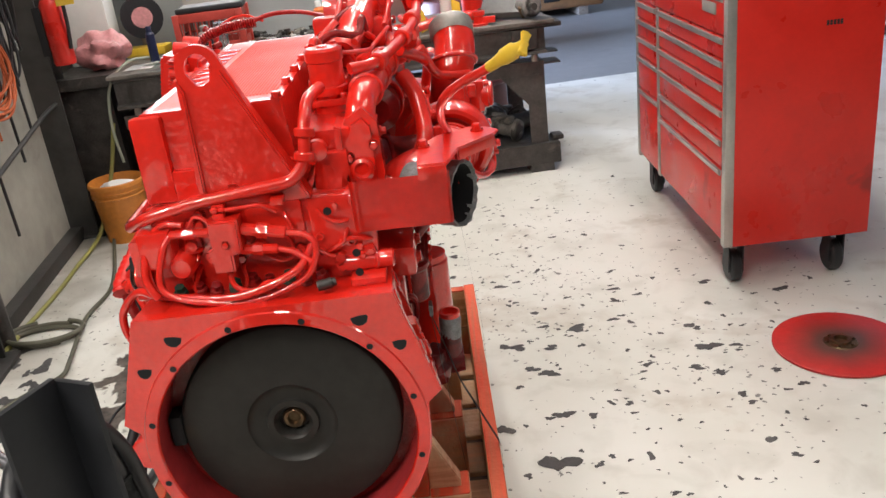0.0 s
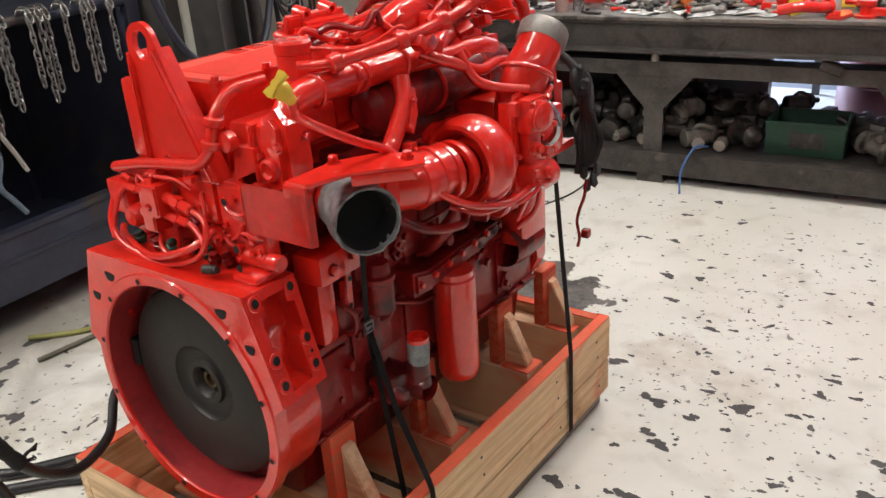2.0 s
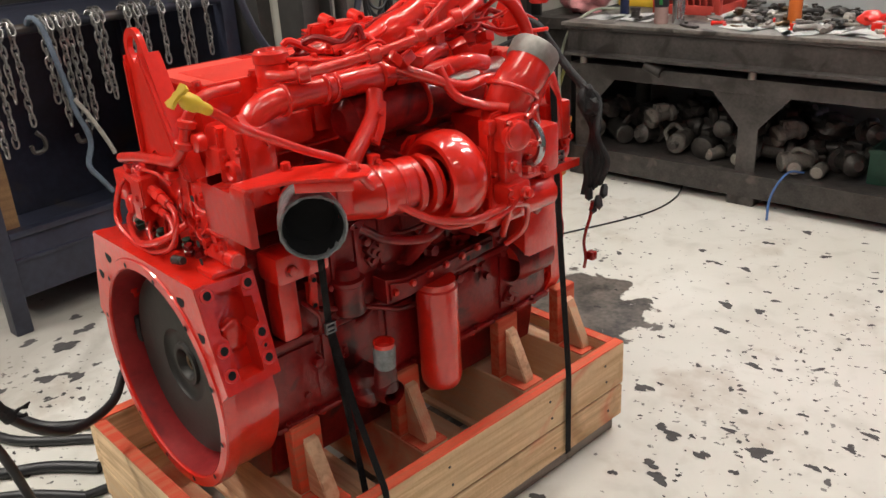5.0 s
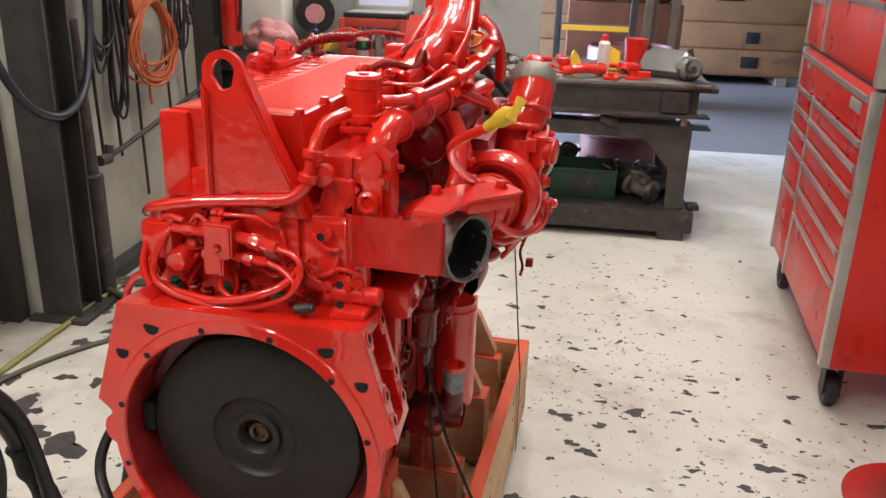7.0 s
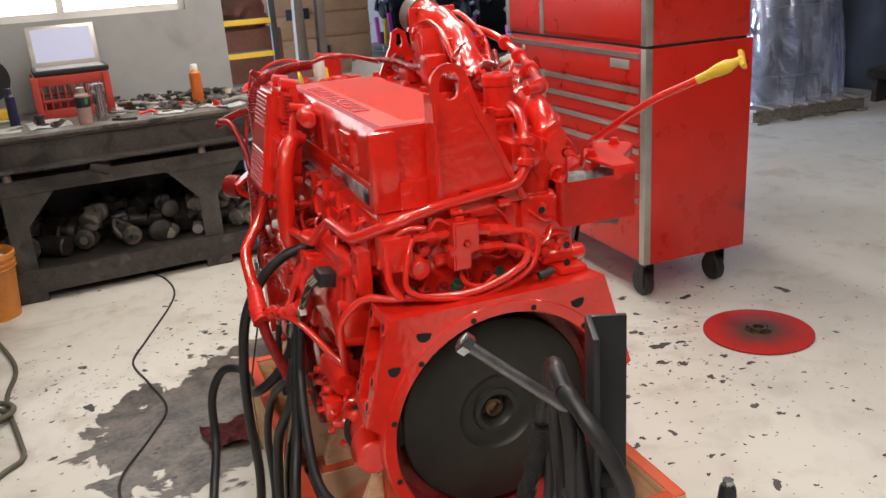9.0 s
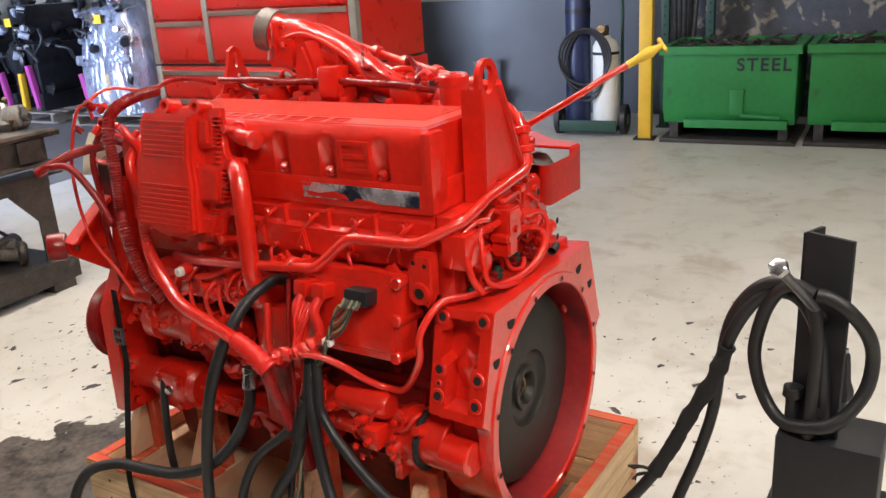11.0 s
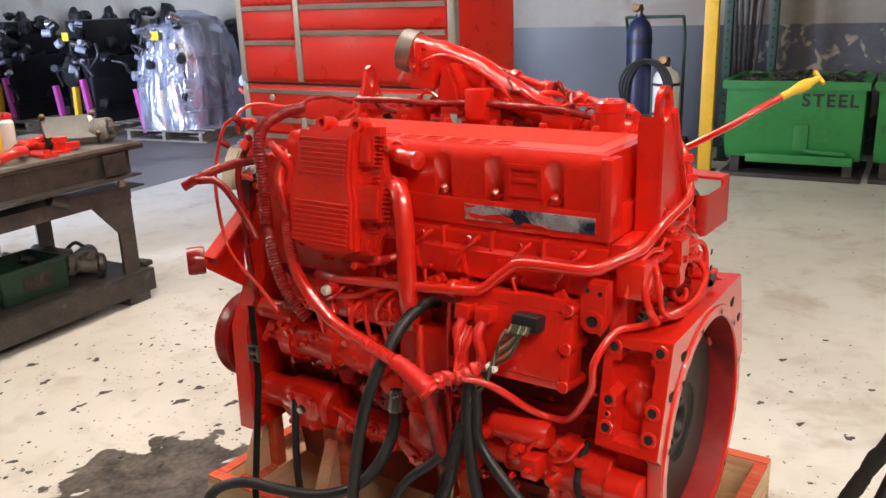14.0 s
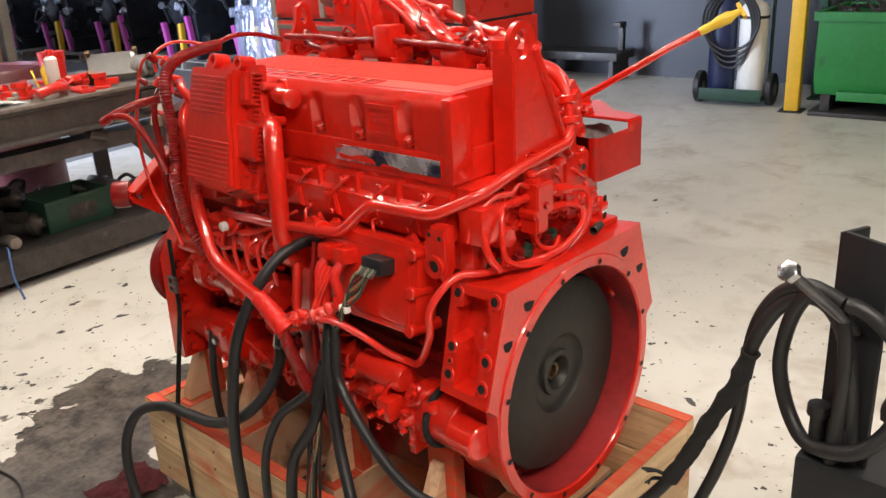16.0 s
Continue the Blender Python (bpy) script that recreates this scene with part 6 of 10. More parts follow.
def right_side():
    # exhaust mouth and elbow into the turbine
    mouth, ax = Vector((0.400, 0.197, 0.985)), Vector((0.88, -0.47, -0.02)).normalized()
    bm = B()
    lathe(bm, [(-0.12, 0.058), (-0.055, 0.0605), (-0.050, 0.0655), (-0.035, 0.0675), (-0.015, 0.0665), (-0.004, 0.0685), (0.002, 0.0675), (0.003, 0.064), (-0.004, 0.0605), (-0.03, 0.058), (-0.11, 0.055)], mouth, ax, 72)
    for v in bm.verts:      # torn, wrinkled wrap at the open end
        along = (v.co - mouth).dot(ax)
        if along > -0.052:
            out = (v.co - mouth - ax * along).normalized()
            v.co += out * 0.0022 * noise.noise(v.co * 90) + ax * (0.006 * noise.noise(v.co * 60) if along > -0.006 else 0.0)
    ex = part("exhaust_outlet", bm, GALV, ENGINE, "open exhaust outlet with scorched grey rim")
    bm = B()
    lathe(bm, [(-0.004, 0.0600), (-0.03, 0.0560), (-0.06, 0.0515), (-0.066, 0.0)], mouth, ax, 32)
    part("soot_lining", bm, SOOT_AND_HOLE_SHADE, ex)
    bm = B()
    tube(bm, smooth_path([mouth - ax * 0.105, mouth - ax * 0.135, (0.29, 0.31, 0.992), (0.365, 0.385, 1.0), (0.385, 0.47, 1.005)]), 0.056, 24)
    tp = part("turbine_outlet", bm, RED, ENGINE)
    axd = Vector((0.13, 1, 0.04)).normalized()
    for p, r, w in (((0.366, 0.388, 1.0), 0.061, 0.012), ((0.376, 0.425, 1.003), 0.0605, 0.006), ((0.384, 0.462, 0.998), 0.063, 0.008)):
        bm = B()
        lathe(bm, [(-w, r - 0.01), (-w, r - 0.002), (-w + 0.002, r), (w - 0.002, r), (w, r - 0.002), (w, r - 0.01)], p, axd, 32)
        part("band_clamp", bm, RED, tp)
    bm = B()
    box(bm, -0.012, 0.012, -0.010, 0.010, -0.008, 0.014, 0.003, Matrix.Translation((0.362, 0.388, 1.066)))
    cyl(bm, (0.345, 0.388, 1.068), (0.385, 0.388, 1.068), 0.005, seg=8)
    part("clamp_screw", bm, RED, tp)
    # scroll housing
    bm = B()
    c = Vector((0.392, 0.562, 0.992))
    lathe(bm, [(-0.030, 0.050), (-0.016, 0.056), (-0.014, 0.062), (-0.030, 0.067), (-0.043, 0.074), (-0.049, 0.083), (-0.046, 0.092), (-0.036, 0.0985), (-0.016, 0.1035), (0.008, 0.1045), (0.030, 0.100), (0.046, 0.088), (0.054, 0.070), (0.060, 0.055), (0.09, 0.05), (0.09, 0)], c, (0.05, 1, 0), 64)
    tube(bm, smooth_path([c + Vector((0.0, 0.0, -0.055)), c + Vector((-0.05, 0.0, -0.062)), c + Vector((-0.11, 0.0, -0.03)), c + Vector((-0.16, -0.01, 0.0))]), 0.043, 18)
    tb = part("turbocharger", bm, RED, ENGINE, "glossy red turbocharger scroll")
    bm = B()
    lathe(bm, [(-0.080, 0.052), (-0.080, 0.066), (-0.066, 0.067), (-0.058, 0.060), (-0.05, 0.060)], c, (0.05, 1, 0), 36)
    part("turbo_flange", bm, RED, tb)
    # step where the scroll starts
    bm = B()
    prism(bm, [(c.x - 0.10, c.z + 0.03), (c.x - 0.062, c.z + 0.075), (c.x - 0.04, c.z + 0.098), (c.x - 0.075, c.z + 0.088), (c.x - 0.105, c.z + 0.06)], "y", c.y - 0.045, c.y + 0.035, 0.008)
    part("scroll_tongue", bm, RED, tb)
    # actuator in front of the scroll: thin plate, stepped body, cap and fittings
    bm = B()
    prism(bm, [(0.640, 0.90), (0.735, 0.89), (0.745, 1.10), (0.72, 1.125), (0.655, 1.120), (0.64, 1.10)], "x", 0.440, 0.452, 0.004)
    act = part("turbo_actuator", bm, RED, ENGINE, "stepped red actuator with round cap")
    for name, b6, r in (("actuator_body", (0.452, 0.490, 0.650, 0.730, 1.035, 1.115), 0.012), ("actuator_neck", (0.452, 0.478, 0.662, 0.722, 0.955, 1.04), 0.010), ("lever_housing", (0.452, 0.500, 0.645, 0.725, 0.915, 0.965), 0.012), ("side_ear", (0.446, 0.47, 0.728, 0.756, 1.06, 1.10), 0.006), ("side_ear", (0.446, 0.468, 0.625, 0.650, 1.08, 1.112), 0.006), ("back_web", (0.405, 0.44, 0.655, 0.667, 0.92, 1.10), 0.003), ("back_web", (0.405, 0.44, 0.715, 0.727, 0.92, 1.10), 0.003)):
        bm = B()
        box(bm, *b6, r)
        part(name, bm, RED, act)
    bm = B()
    lathe(bm, [(0, 0.034), (0.016, 0.034), (0.018, 0.031), (0.024, 0.031), (0.027, 0.027), (0.027, 0)], (0.486, 0.682, 1.075), (1, -0.15, 0), 24)
    part("round_cap", bm, RED, act)
    for p, d, r in (((0.475, 0.685, 1.0), (1, -0.2, 0), 0.015), ((0.495, 0.70, 0.94), (1, 0, 0), 0.014), ((0.48, 0.66, 0.955), (1, -0.3, -0.2), 0.011), ((0.475, 0.742, 1.04), (1, 0.2, 0), 0.010), ((0.47, 0.735, 0.975), (1, 0.3, 0.1), 0.012)):
        bm = B()
        lathe(bm, [(-0.01, r), (0.014, r), (0.017, r * 0.75), (0.026, r * 0.7), (0.028, 0)], p, d, 6 if r < 0.013 else 14)
        part("fitting", bm, RED, act)
    bolts(act, [((0.490, 0.66, 1.105), (1, 0, 0)), ((0.490, 0.722, 1.108), (1, 0, 0)), ((0.490, 0.722, 1.045), (1, 0, 0)), ((0.452, 0.65, 0.985), (1, 0, 0)), ((0.452, 0.728, 0.93), (1, 0, 0)), ((0.500, 0.655, 0.93), (1, 0, 0)), ((0.500, 0.70, 0.922), (1, 0, 0))], 0.0065, 0.012)
    red_tube("actuator_rod", [(0.49, 0.70, 0.945), (0.50, 0.66, 0.915), (0.49, 0.60, 0.90), (0.46, 0.55, 0.905)], 0.005, smooth=True)
    red_tube("actuator_lead", [(0.48, 0.735, 1.10), (0.475, 0.77, 1.115), (0.45, 0.80, 1.10), (0.43, 0.83, 1.06)], 0.007, smooth=True)
    bm = B()
    tube(bm, [Vector((0.44, 0.758 + 0.012, 1.03)) + Vector((0.052 * math.cos(a), 0, 0.052 * math.sin(a))) for a in (2 * math.pi * k / 30 for k in range(31))], 0.010, 8)
    part("steel_clamp", bm, STEEL, act, "bare steel band clamp")
    # compressor inlet elbow with bare rim
    bm = B()
    E = smooth_path([(0.40, 0.74, 1.03), (0.41, 0.735, 1.09), (0.425, 0.75, 1.15), (0.432, 0.782, 1.185), (0.430, 0.805, 1.207)])
    tube(bm, E, 0.053, 24)
    el = part("inlet_elbow", bm, RED, ENGINE, "fat red inlet elbow")
    d = (Vector((0.430, 0.805, 1.207)) - Vector((0.432, 0.782, 1.185))).normalized()
    bm = B()
    lathe(bm, [(-0.01, 0.0545), (0.0, 0.0575), (0.032, 0.0575), (0.036, 0.055), (0.036, 0.050), (-0.01, 0.046), (-0.012, 0)], Vector((0.430, 0.805, 1.207)), d, 28)
    part("bare_rim", bm, DULL_BARE, el, "bare grey metal rim")
    bm = B()
    tube(bm, [Vector((0.424, 0.752, 1.15)) + 0.058 * (math.cos(a) * Vector((1, 0, 0)) + math.sin(a) * Vector((0, 0.85, -0.5))) for a in (2 * math.pi * k / 28 for k in range(29))], 0.006, 8)
    part("band_clamp", bm, RED, el)
    # guard round the outlet and strap bracket
    bm = B()
    path = rounded_path([(0.185, 0.20, 0), (0.185, 0.078, 0), (0.372, 0.073, 0), (0.376, 0.088, 0)], 0.022, 6)
    a = [bm.verts.new((p.x, p.y, 0.972 + (0.008 if i < 3 else 0))) for i, p in enumerate(path)]
    b = [bm.verts.new((p.x, p.y, 1.072)) for p in path]
    for k in range(len(path) - 1):
        bm.faces.new((a[k], a[k + 1], b[k + 1], b[k]))
    bmesh.ops.solidify(bm, geom=bm.faces[:], thickness=0.005)
    gd = part("heat_guard", bm, RED, ENGINE, "bent red sheet guard")
    bm = B()
    prism(bm, [(0.318, 0.079), (0.374, 0.076), (0.400, 0.165), (0.478, 0.245), (0.488, 0.272), (0.462, 0.305), (0.430, 0.318), (0.360, 0.275), (0.318, 0.205)], "z", 1.083, 1.090, 0.002)
    box(bm, 0.318, 0.372, 0.074, 0.081, 1.060, 1.086, 0.002)
    br = part("guard_bracket", bm, RED, gd)
    bolts(br, [((0.332, 0.195, 1.090), (0, 0, 1)), ((0.444, 0.275, 1.090), (0, 0, 1))], 0.010, 0.016)
    bm = B()     # turned-down lip along the outer edge of the strap
    box(bm, -0.003, 0.0, 0.0, 0.112, -0.020, 0.0, 0.001, Matrix.Translation((0.400, 0.165, 1.084)) @ Matrix.Rotation(radians(-44), 4, "Z"))
    part("bracket_lip", bm, RED, br)
    bm = B()
    prism(bm, [(0.262, 0.985), (0.30, 0.985), (0.30, 1.074), (0.262, 1.074)], "x", 0.393, 0.398, 0.001)
    part("bracket_web", bm, RED, gd)
    # dipstick and filler tube
    DS = [(0.485, -0.047, 1.291), (0.455, -0.005, 1.266), (0.415, 0.035, 1.241), (0.386, 0.072, 1.214), (0.374, 0.13, 1.180), (0.375, 0.22, 1.130), (0.385, 0.300, 1.088), (0.40, 0.365, 1.01), (0.445, 0.455, 0.938), (0.475, 0.55, 0.910), (0.488, 0.611, 0.915), (0.47, 0.68, 0.905), (0.40, 0.73, 0.80)]
    red_tube("dipstick_tube", DS, 0.0085, smooth=True, label="long bent dipstick tube")
    bm = B()
    d = (Vector(DS[0]) - Vector(DS[1])).normalized()
    lathe(bm, [(-0.045, 0.0095), (-0.02, 0.0100), (-0.008, 0.0115), (0.0, 0.0138), (0.024, 0.0142), (0.032, 0.0105), (0.042, 0.0080), (0.056, 0.0080), (0.056, 0)], DS[0], d, 16)
    tip = Vector(DS[0]) + d * 0.054
    n0 = len(bm.verts)
    side = d.cross(Vector((0, 0, 1))).normalized()
    up = side.cross(d)
    mm = Matrix((side, up, d)).transposed().to_4x4()
    mm = mm @ Matrix.Rotation(radians(38), 4, "Z")
    mm.translation = tip
    prism(bm, [(-0.0055, -0.005), (-0.0085, -0.019), (0.0, -0.0215), (0.0085, -0.019), (0.0055, -0.005), (0.0055, 0.005), (0.0085, 0.019), (0.0, 0.0215), (-0.0085, 0.019), (-0.0055, 0.005)], "z", -0.004, 0.005, 0.0015)
    bm.verts.ensure_lookup_table()
    bmesh.ops.transform(bm, matrix=mm, verts=bm.verts[n0:])
    part("dipstick_handle", bm, YELLOW, ENGINE, "yellow plastic T-shaped dipstick handle")
    # EGR cooler and pipes
    bm = B()
    lathe(bm, [(0, 0), (0, 0.03), (0.02, 0.052), (0.50, 0.052), (0.52, 0.035), (0.53, 0)], (0.235, 0.40, 1.125), (0.02, 1, 0.02), 24)
    eg = part("gas_cooler", bm, RED_SHADED, ENGINE, "dull red tubular gas cooler")
    for y in (0.47, 0.62, 0.80):
        bm = B()
        tube(bm, [Vector((0.237 + 0.055 * math.cos(a), y, 1.13 + 0.055 * math.sin(a))) for a in (2 * math.pi * k / 26 for k in range(27))], 0.006, 8)
        part("cooler_band", bm, RED, eg)
    bm = B()
    prism(bm, [(0.165, 1.0), (0.205, 0.985), (0.245, 1.0), (0.252, 1.06), (0.25, 1.16), (0.225, 1.19), (0.19, 1.17), (0.17, 1.12)], "y", 0.15, 0.235, 0.014)
    ec = part("elbow_casting", bm, RED, ENGINE, "angular cast coolant elbow")
    bolts(ec, [((0.185, 0.15, 1.03), (0, -1, 0)), ((0.235, 0.15, 1.03), (0, -1, 0)), ((0.19, 0.15, 1.10), (0, -1, 0)), ((0.24, 0.15, 1.12), (0, -1, 0)), ((0.251, 0.20, 1.03), (1, 0, 0)), ((0.251, 0.21, 1.13), (1, 0, 0))], 0.008, 0.012)
    bm = B()
    lathe(bm, [(0, 0.024), (0.012, 0.023), (0.016, 0.016), (0.010, 0.011), (0.010, 0)], (0.212, 0.152, 1.075), (0, -1, 0), 18)
    part("plug_boss", bm, RED, ec)
    bm = B()
    prism(bm, [(0.165, 1.0), (0.177, 0.995), (0.182, 1.16), (0.17, 1.165)], "y", 0.138, 0.24, 0.003)
    part("elbow_flange", bm, RED, ec)
    C = red_tube("coolant_duct", [(0.215, 0.19, 1.10), (0.218, 0.20, 1.165), (0.225, 0.235, 1.195), (0.238, 0.31, 1.205), (0.25, 0.42, 1.208), (0.262, 0.53, 1.212)], 0.030, smooth=True, seg=18)
    for y, x, z in ((0.27, 0.231, 1.2), (0.36, 0.243, 1.207), (0.385, 0.246, 1.208), (0.50, 0.259, 1.211)):
        bm = B()
        tube(bm, [Vector((x + 0.031 * math.cos(a), y, z + 0.031 * math.sin(a))) for a in (2 * math.pi * k / 24 for k in range(25))], 0.0055, 8)
        part("hose_clamp", bm, RED, C)
    red_tube("coolant_branch", [(0.262, 0.52, 1.212), (0.285, 0.58, 1.222), (0.275, 0.64, 1.238), (0.25, 0.70, 1.235)], 0.021, smooth=True, seg=14)
    red_tube("coolant_branch", [(0.262, 0.55, 1.20), (0.30, 0.62, 1.205), (0.33, 0.70, 1.215), (0.32, 0.77, 1.20)], 0.019, smooth=True, seg=14)
    red_tube("drop_pipe", [(0.300, 0.455, 1.190), (0.325, 0.43, 1.150), (0.335, 0.38, 1.10), (0.338, 0.35, 1.07), (0.32, 0.345, 1.03)], 0.0185, 0.03, seg=16)
    bm = B()
    tube(bm, [(0.322, 0.452, 1.172), (0.345, 0.425, 1.128), (0.350, 0.402, 1.096)], 0.012, 4)
    part("pipe_shell", bm, RED, ENGINE, "flat pipe clip along the drop pipe")
    bolts(ENGINE, [((0.345, 0.43, 1.155), (1, -0.3, 0.3)), ((0.356, 0.40, 1.108), (1, -0.3, 0.3))], 0.006, 0.012)
    # square sensor tower and its bracket
    bm = B()
    lathe(bm, [(1.13, 0.0), (1.13, 0.034), (1.195, 0.034), (1.197, 0.040), (1.212, 0.040), (1.214, 0.036), (1.262, 0.036), (1.264, 0.039), (1.284, 0.039), (1.290, 0.034), (1.290, 0.012), (1.293, 0.010), (1.293, 0)], (0.153, 0.305, 0), (0, 0, 1), 10)
    tw = part("sensor_tower", bm, RED, ENGINE, "square red sensor tower")
    bm = B()
    box(bm, 0.114, 0.192, 0.268, 0.342, 1.176, 1.190, 0.004)
    part("tower_flange", bm, RED, tw)
    bolts(tw, [((0.122, 0.276, 1.190), (0, 0, 1)), ((0.184, 0.276, 1.190), (0, 0, 1)), ((0.184, 0.334, 1.190), (0, 0, 1))], 0.006, 0.01)
    bm = B()
    box(bm, 0.105, 0.20, 0.15, 0.36, 1.09, 1.16, 0.014)
    box(bm, 0.13, 0.19, 0.13, 0.2, 0.98, 1.12, 0.012)
    lump(bm, (0.155, 0.15, 1.05), (0.04, 0.03, 0.06), 3, 3, 0.35)
    lathe(bm, [(0, 0.02), (0.02, 0.02), (0.024, 0.012), (0.024, 0)], (0.135, 0.13, 1.13), (0, -1, 0), 14)
    lathe(bm, [(0, 0.024), (0.02, 0.022), (0.03, 0.012), (0.03, 0)], (0.185, 0.13, 1.03), (0.2, -1, 0), 14)
    part("thermostat_casting", bm, RED, ENGINE)
    # intake crossover on top, ending in the open hose stub
    X = [(0.175, 0.47, 1.245), (0.19, 0.55, 1.27), (0.215, 0.64, 1.305), (0.225, 0.74, 1.345), (0.21, 0.83, 1.375), (0.197, 0.895, 1.392)]
    bm = B()
    n = len(smooth_path(X))
    tube(bm, smooth_path(X), 0.045, 20, radii=[0.030 + 0.020 * min(1, k / (n * 0.7)) + 0.003 * math.sin(k * 0.9) for k in range(n)])
    du = part("intake_crossover", bm, RED, ENGINE, "big red cast intake crossover")
    d = (Vector(X[-1]) - Vector(X[-2])).normalized()
    bm = B()
    lathe(bm, [(0, 0.052), (0.0, 0.058), (0.04, 0.058), (0.043, 0.055), (0.043, 0.050), (-0.02, 0.048), (-0.02, 0)], Vector(X[-1]) - d * 0.008, d, 28)
    part("bare_stub", bm, DULL_BARE, du, "bare aluminium hose stub")
    bm = B()
    prism(bm, [(0.70, 1.24), (0.77, 1.24), (0.775, 1.30), (0.76, 1.36), (0.735, 1.37), (0.71, 1.31)], "x", 0.12, 0.20, 0.010)
    box(bm, 0.20, 0.27, 0.60, 0.70, 1.23, 1.30, 0.012)
    box(bm, 0.10, 0.16, 0.62, 0.68, 1.23, 1.31, 0.010)
    part("crossover_support", bm, RED, du)
    for b6 in ((0.150, 0.178, 0.80, 0.88, 1.30, 1.375), (0.24, 0.268, 0.72, 0.80, 1.29, 1.345), (0.165, 0.285, 0.655, 0.667, 1.255, 1.345), (0.14, 0.28, 0.845, 0.857, 1.33, 1.42)):
        bm = B()
        box(bm, *b6, 0.005)
        part("cast_web", bm, RED, du)
    bolts(du, [((0.15, 0.82 + 0.04 * k, 1.36), (-1, 0, 0.2)) for k in (0, 1)] + [((0.268, 0.74 + 0.04 * k, 1.32), (1, 0, 0)) for k in (0, 1)] + [((0.18, 0.655, 1.33), (0, -1, 0)), ((0.27, 0.655, 1.33), (0, -1, 0)), ((0.17, 0.845, 1.405), (0, -1, 0)), ((0.255, 0.845, 1.40), (0, -1, 0))], 0.008, 0.012)
    red_tube("crossover_line", [(0.16, 0.56, 1.26), (0.165, 0.62, 1.32), (0.175, 0.70, 1.36), (0.17, 0.78, 1.385), (0.15, 0.84, 1.37)], 0.007, smooth=True)
    red_tube("crossover_line", [(0.27, 0.60, 1.28), (0.285, 0.66, 1.33), (0.28, 0.74, 1.375), (0.265, 0.82, 1.40), (0.23, 0.88, 1.36)], 0.0075, smooth=True)
    red_tube("top_pipe", [(0.205, 0.26, 1.248), (0.258, 0.30, 1.250), (0.313, 0.45, 1.270), (0.345, 0.60, 1.300), (0.34, 0.72, 1.335), (0.30, 0.80, 1.36)], 0.0115, smooth=True, seg=12)
    red_tube("top_pipe", [(0.30, 0.80, 1.36), (0.315, 0.86, 1.33), (0.33, 0.90, 1.27), (0.33, 0.92, 1.20)], 0.015, smooth=True)
    for p in ((0.313, 0.45, 1.270), (0.335, 0.56, 1.292), (0.345, 0.66, 1.318), (0.262, 0.305, 1.25)):
        bm = B()
        cyl(bm, Vector(p) - Vector((0.004, 0.012, 0.002)), Vector(p) + Vector((0.004, 0.012, 0.002)), 0.0195, seg=12, bev=0.003)
        part("hose_clamp", bm, RED, du)
    # engine brake solenoid housings and brackets on the right of the cover
    for k in range(3):
        y = 0.37 + 0.22 * k
        bm = B()
        box(bm, 0.10, 0.19, y, y + 0.13, 1.10, 1.215, 0.014)
        box(bm, 0.115, 0.175, y + 0.02, y + 0.10, 1.215, 1.255, 0.010)
        h = part("manifold_housing", bm, RED, ENGINE)
        bolts(h, [((0.12 + 0.05 * a, y + 0.03 + 0.06 * b, 1.255), (0, 0, 1)) for a in (0, 1) for b in (0, 1)], 0.008, 0.012)
    # wiring and small pipes tangled over the top and flank
    rnd = random.Random(21)
    for k in range(20):
        y = 0.28 + 0.036 * k
        p = [Vector((0.13 + rnd.uniform(-0.02, 0.08), y, 1.25 + rnd.uniform(0, 0.05)))]
        for j in range(4):
            p.append(p[-1] + Vector((rnd.uniform(-0.03, 0.06), rnd.uniform(0.01, 0.07), rnd.uniform(-0.035, 0.03))))
        red_tube("harness_wire", p, rnd.choice((0.0045, 0.006, 0.008)), smooth=True, mat=rnd.choice((RED, RED, RED_DARK)), seg=8)
    red_tube("harness_trunk", [(0.135, 0.345, 1.25), (0.118, 0.42, 1.264), (0.114, 0.52, 1.268), (0.120, 0.65, 1.272), (0.120, 0.80, 1.266), (0.118, 0.90, 1.27), (0.10, 1.03, 1.27)], 0.009, smooth=True, mat=RED_DARK, seg=10)
    red_tube("harness_trunk", [(0.30, 0.52, 1.23), (0.345, 0.58, 1.20), (0.36, 0.66, 1.17), (0.35, 0.75, 1.17), (0.37, 0.86, 1.15)], 0.013, smooth=True, seg=10)
    red_tube("harness_trunk", [(0.345, 0.60, 1.22), (0.37, 0.62, 1.16), (0.40, 0.66, 1.135), (0.46, 0.70, 1.125)], 0.011, smooth=True, seg=10)
    for k in range(12):
        p = Vector((0.14 + rnd.uniform(0, 0.2), 0.45 + 0.04 * k, 1.215 + rnd.uniform(-0.02, 0.05)))
        bm = B()
        box(bm, -0.014, 0.014, -0.02, 0.02, -0.012, 0.012, 0.004, Matrix.Translation(p) @ Euler((rnd.uniform(-0.6, 0.6), rnd.uniform(-0.6, 0.6), rnd.uniform(0, 3))).to_matrix().to_4x4())
        part("connector", bm, RED, ENGINE)
    # exhaust manifold and lower flank
    bm = B()
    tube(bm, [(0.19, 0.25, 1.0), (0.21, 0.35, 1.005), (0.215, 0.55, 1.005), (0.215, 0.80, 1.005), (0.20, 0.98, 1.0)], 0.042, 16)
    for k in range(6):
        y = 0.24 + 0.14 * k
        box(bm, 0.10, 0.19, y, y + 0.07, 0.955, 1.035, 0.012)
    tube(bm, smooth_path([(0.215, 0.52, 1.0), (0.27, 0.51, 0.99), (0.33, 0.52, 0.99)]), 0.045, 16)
    part("exhaust_manifold", bm, RED_SHADED, ENGINE)
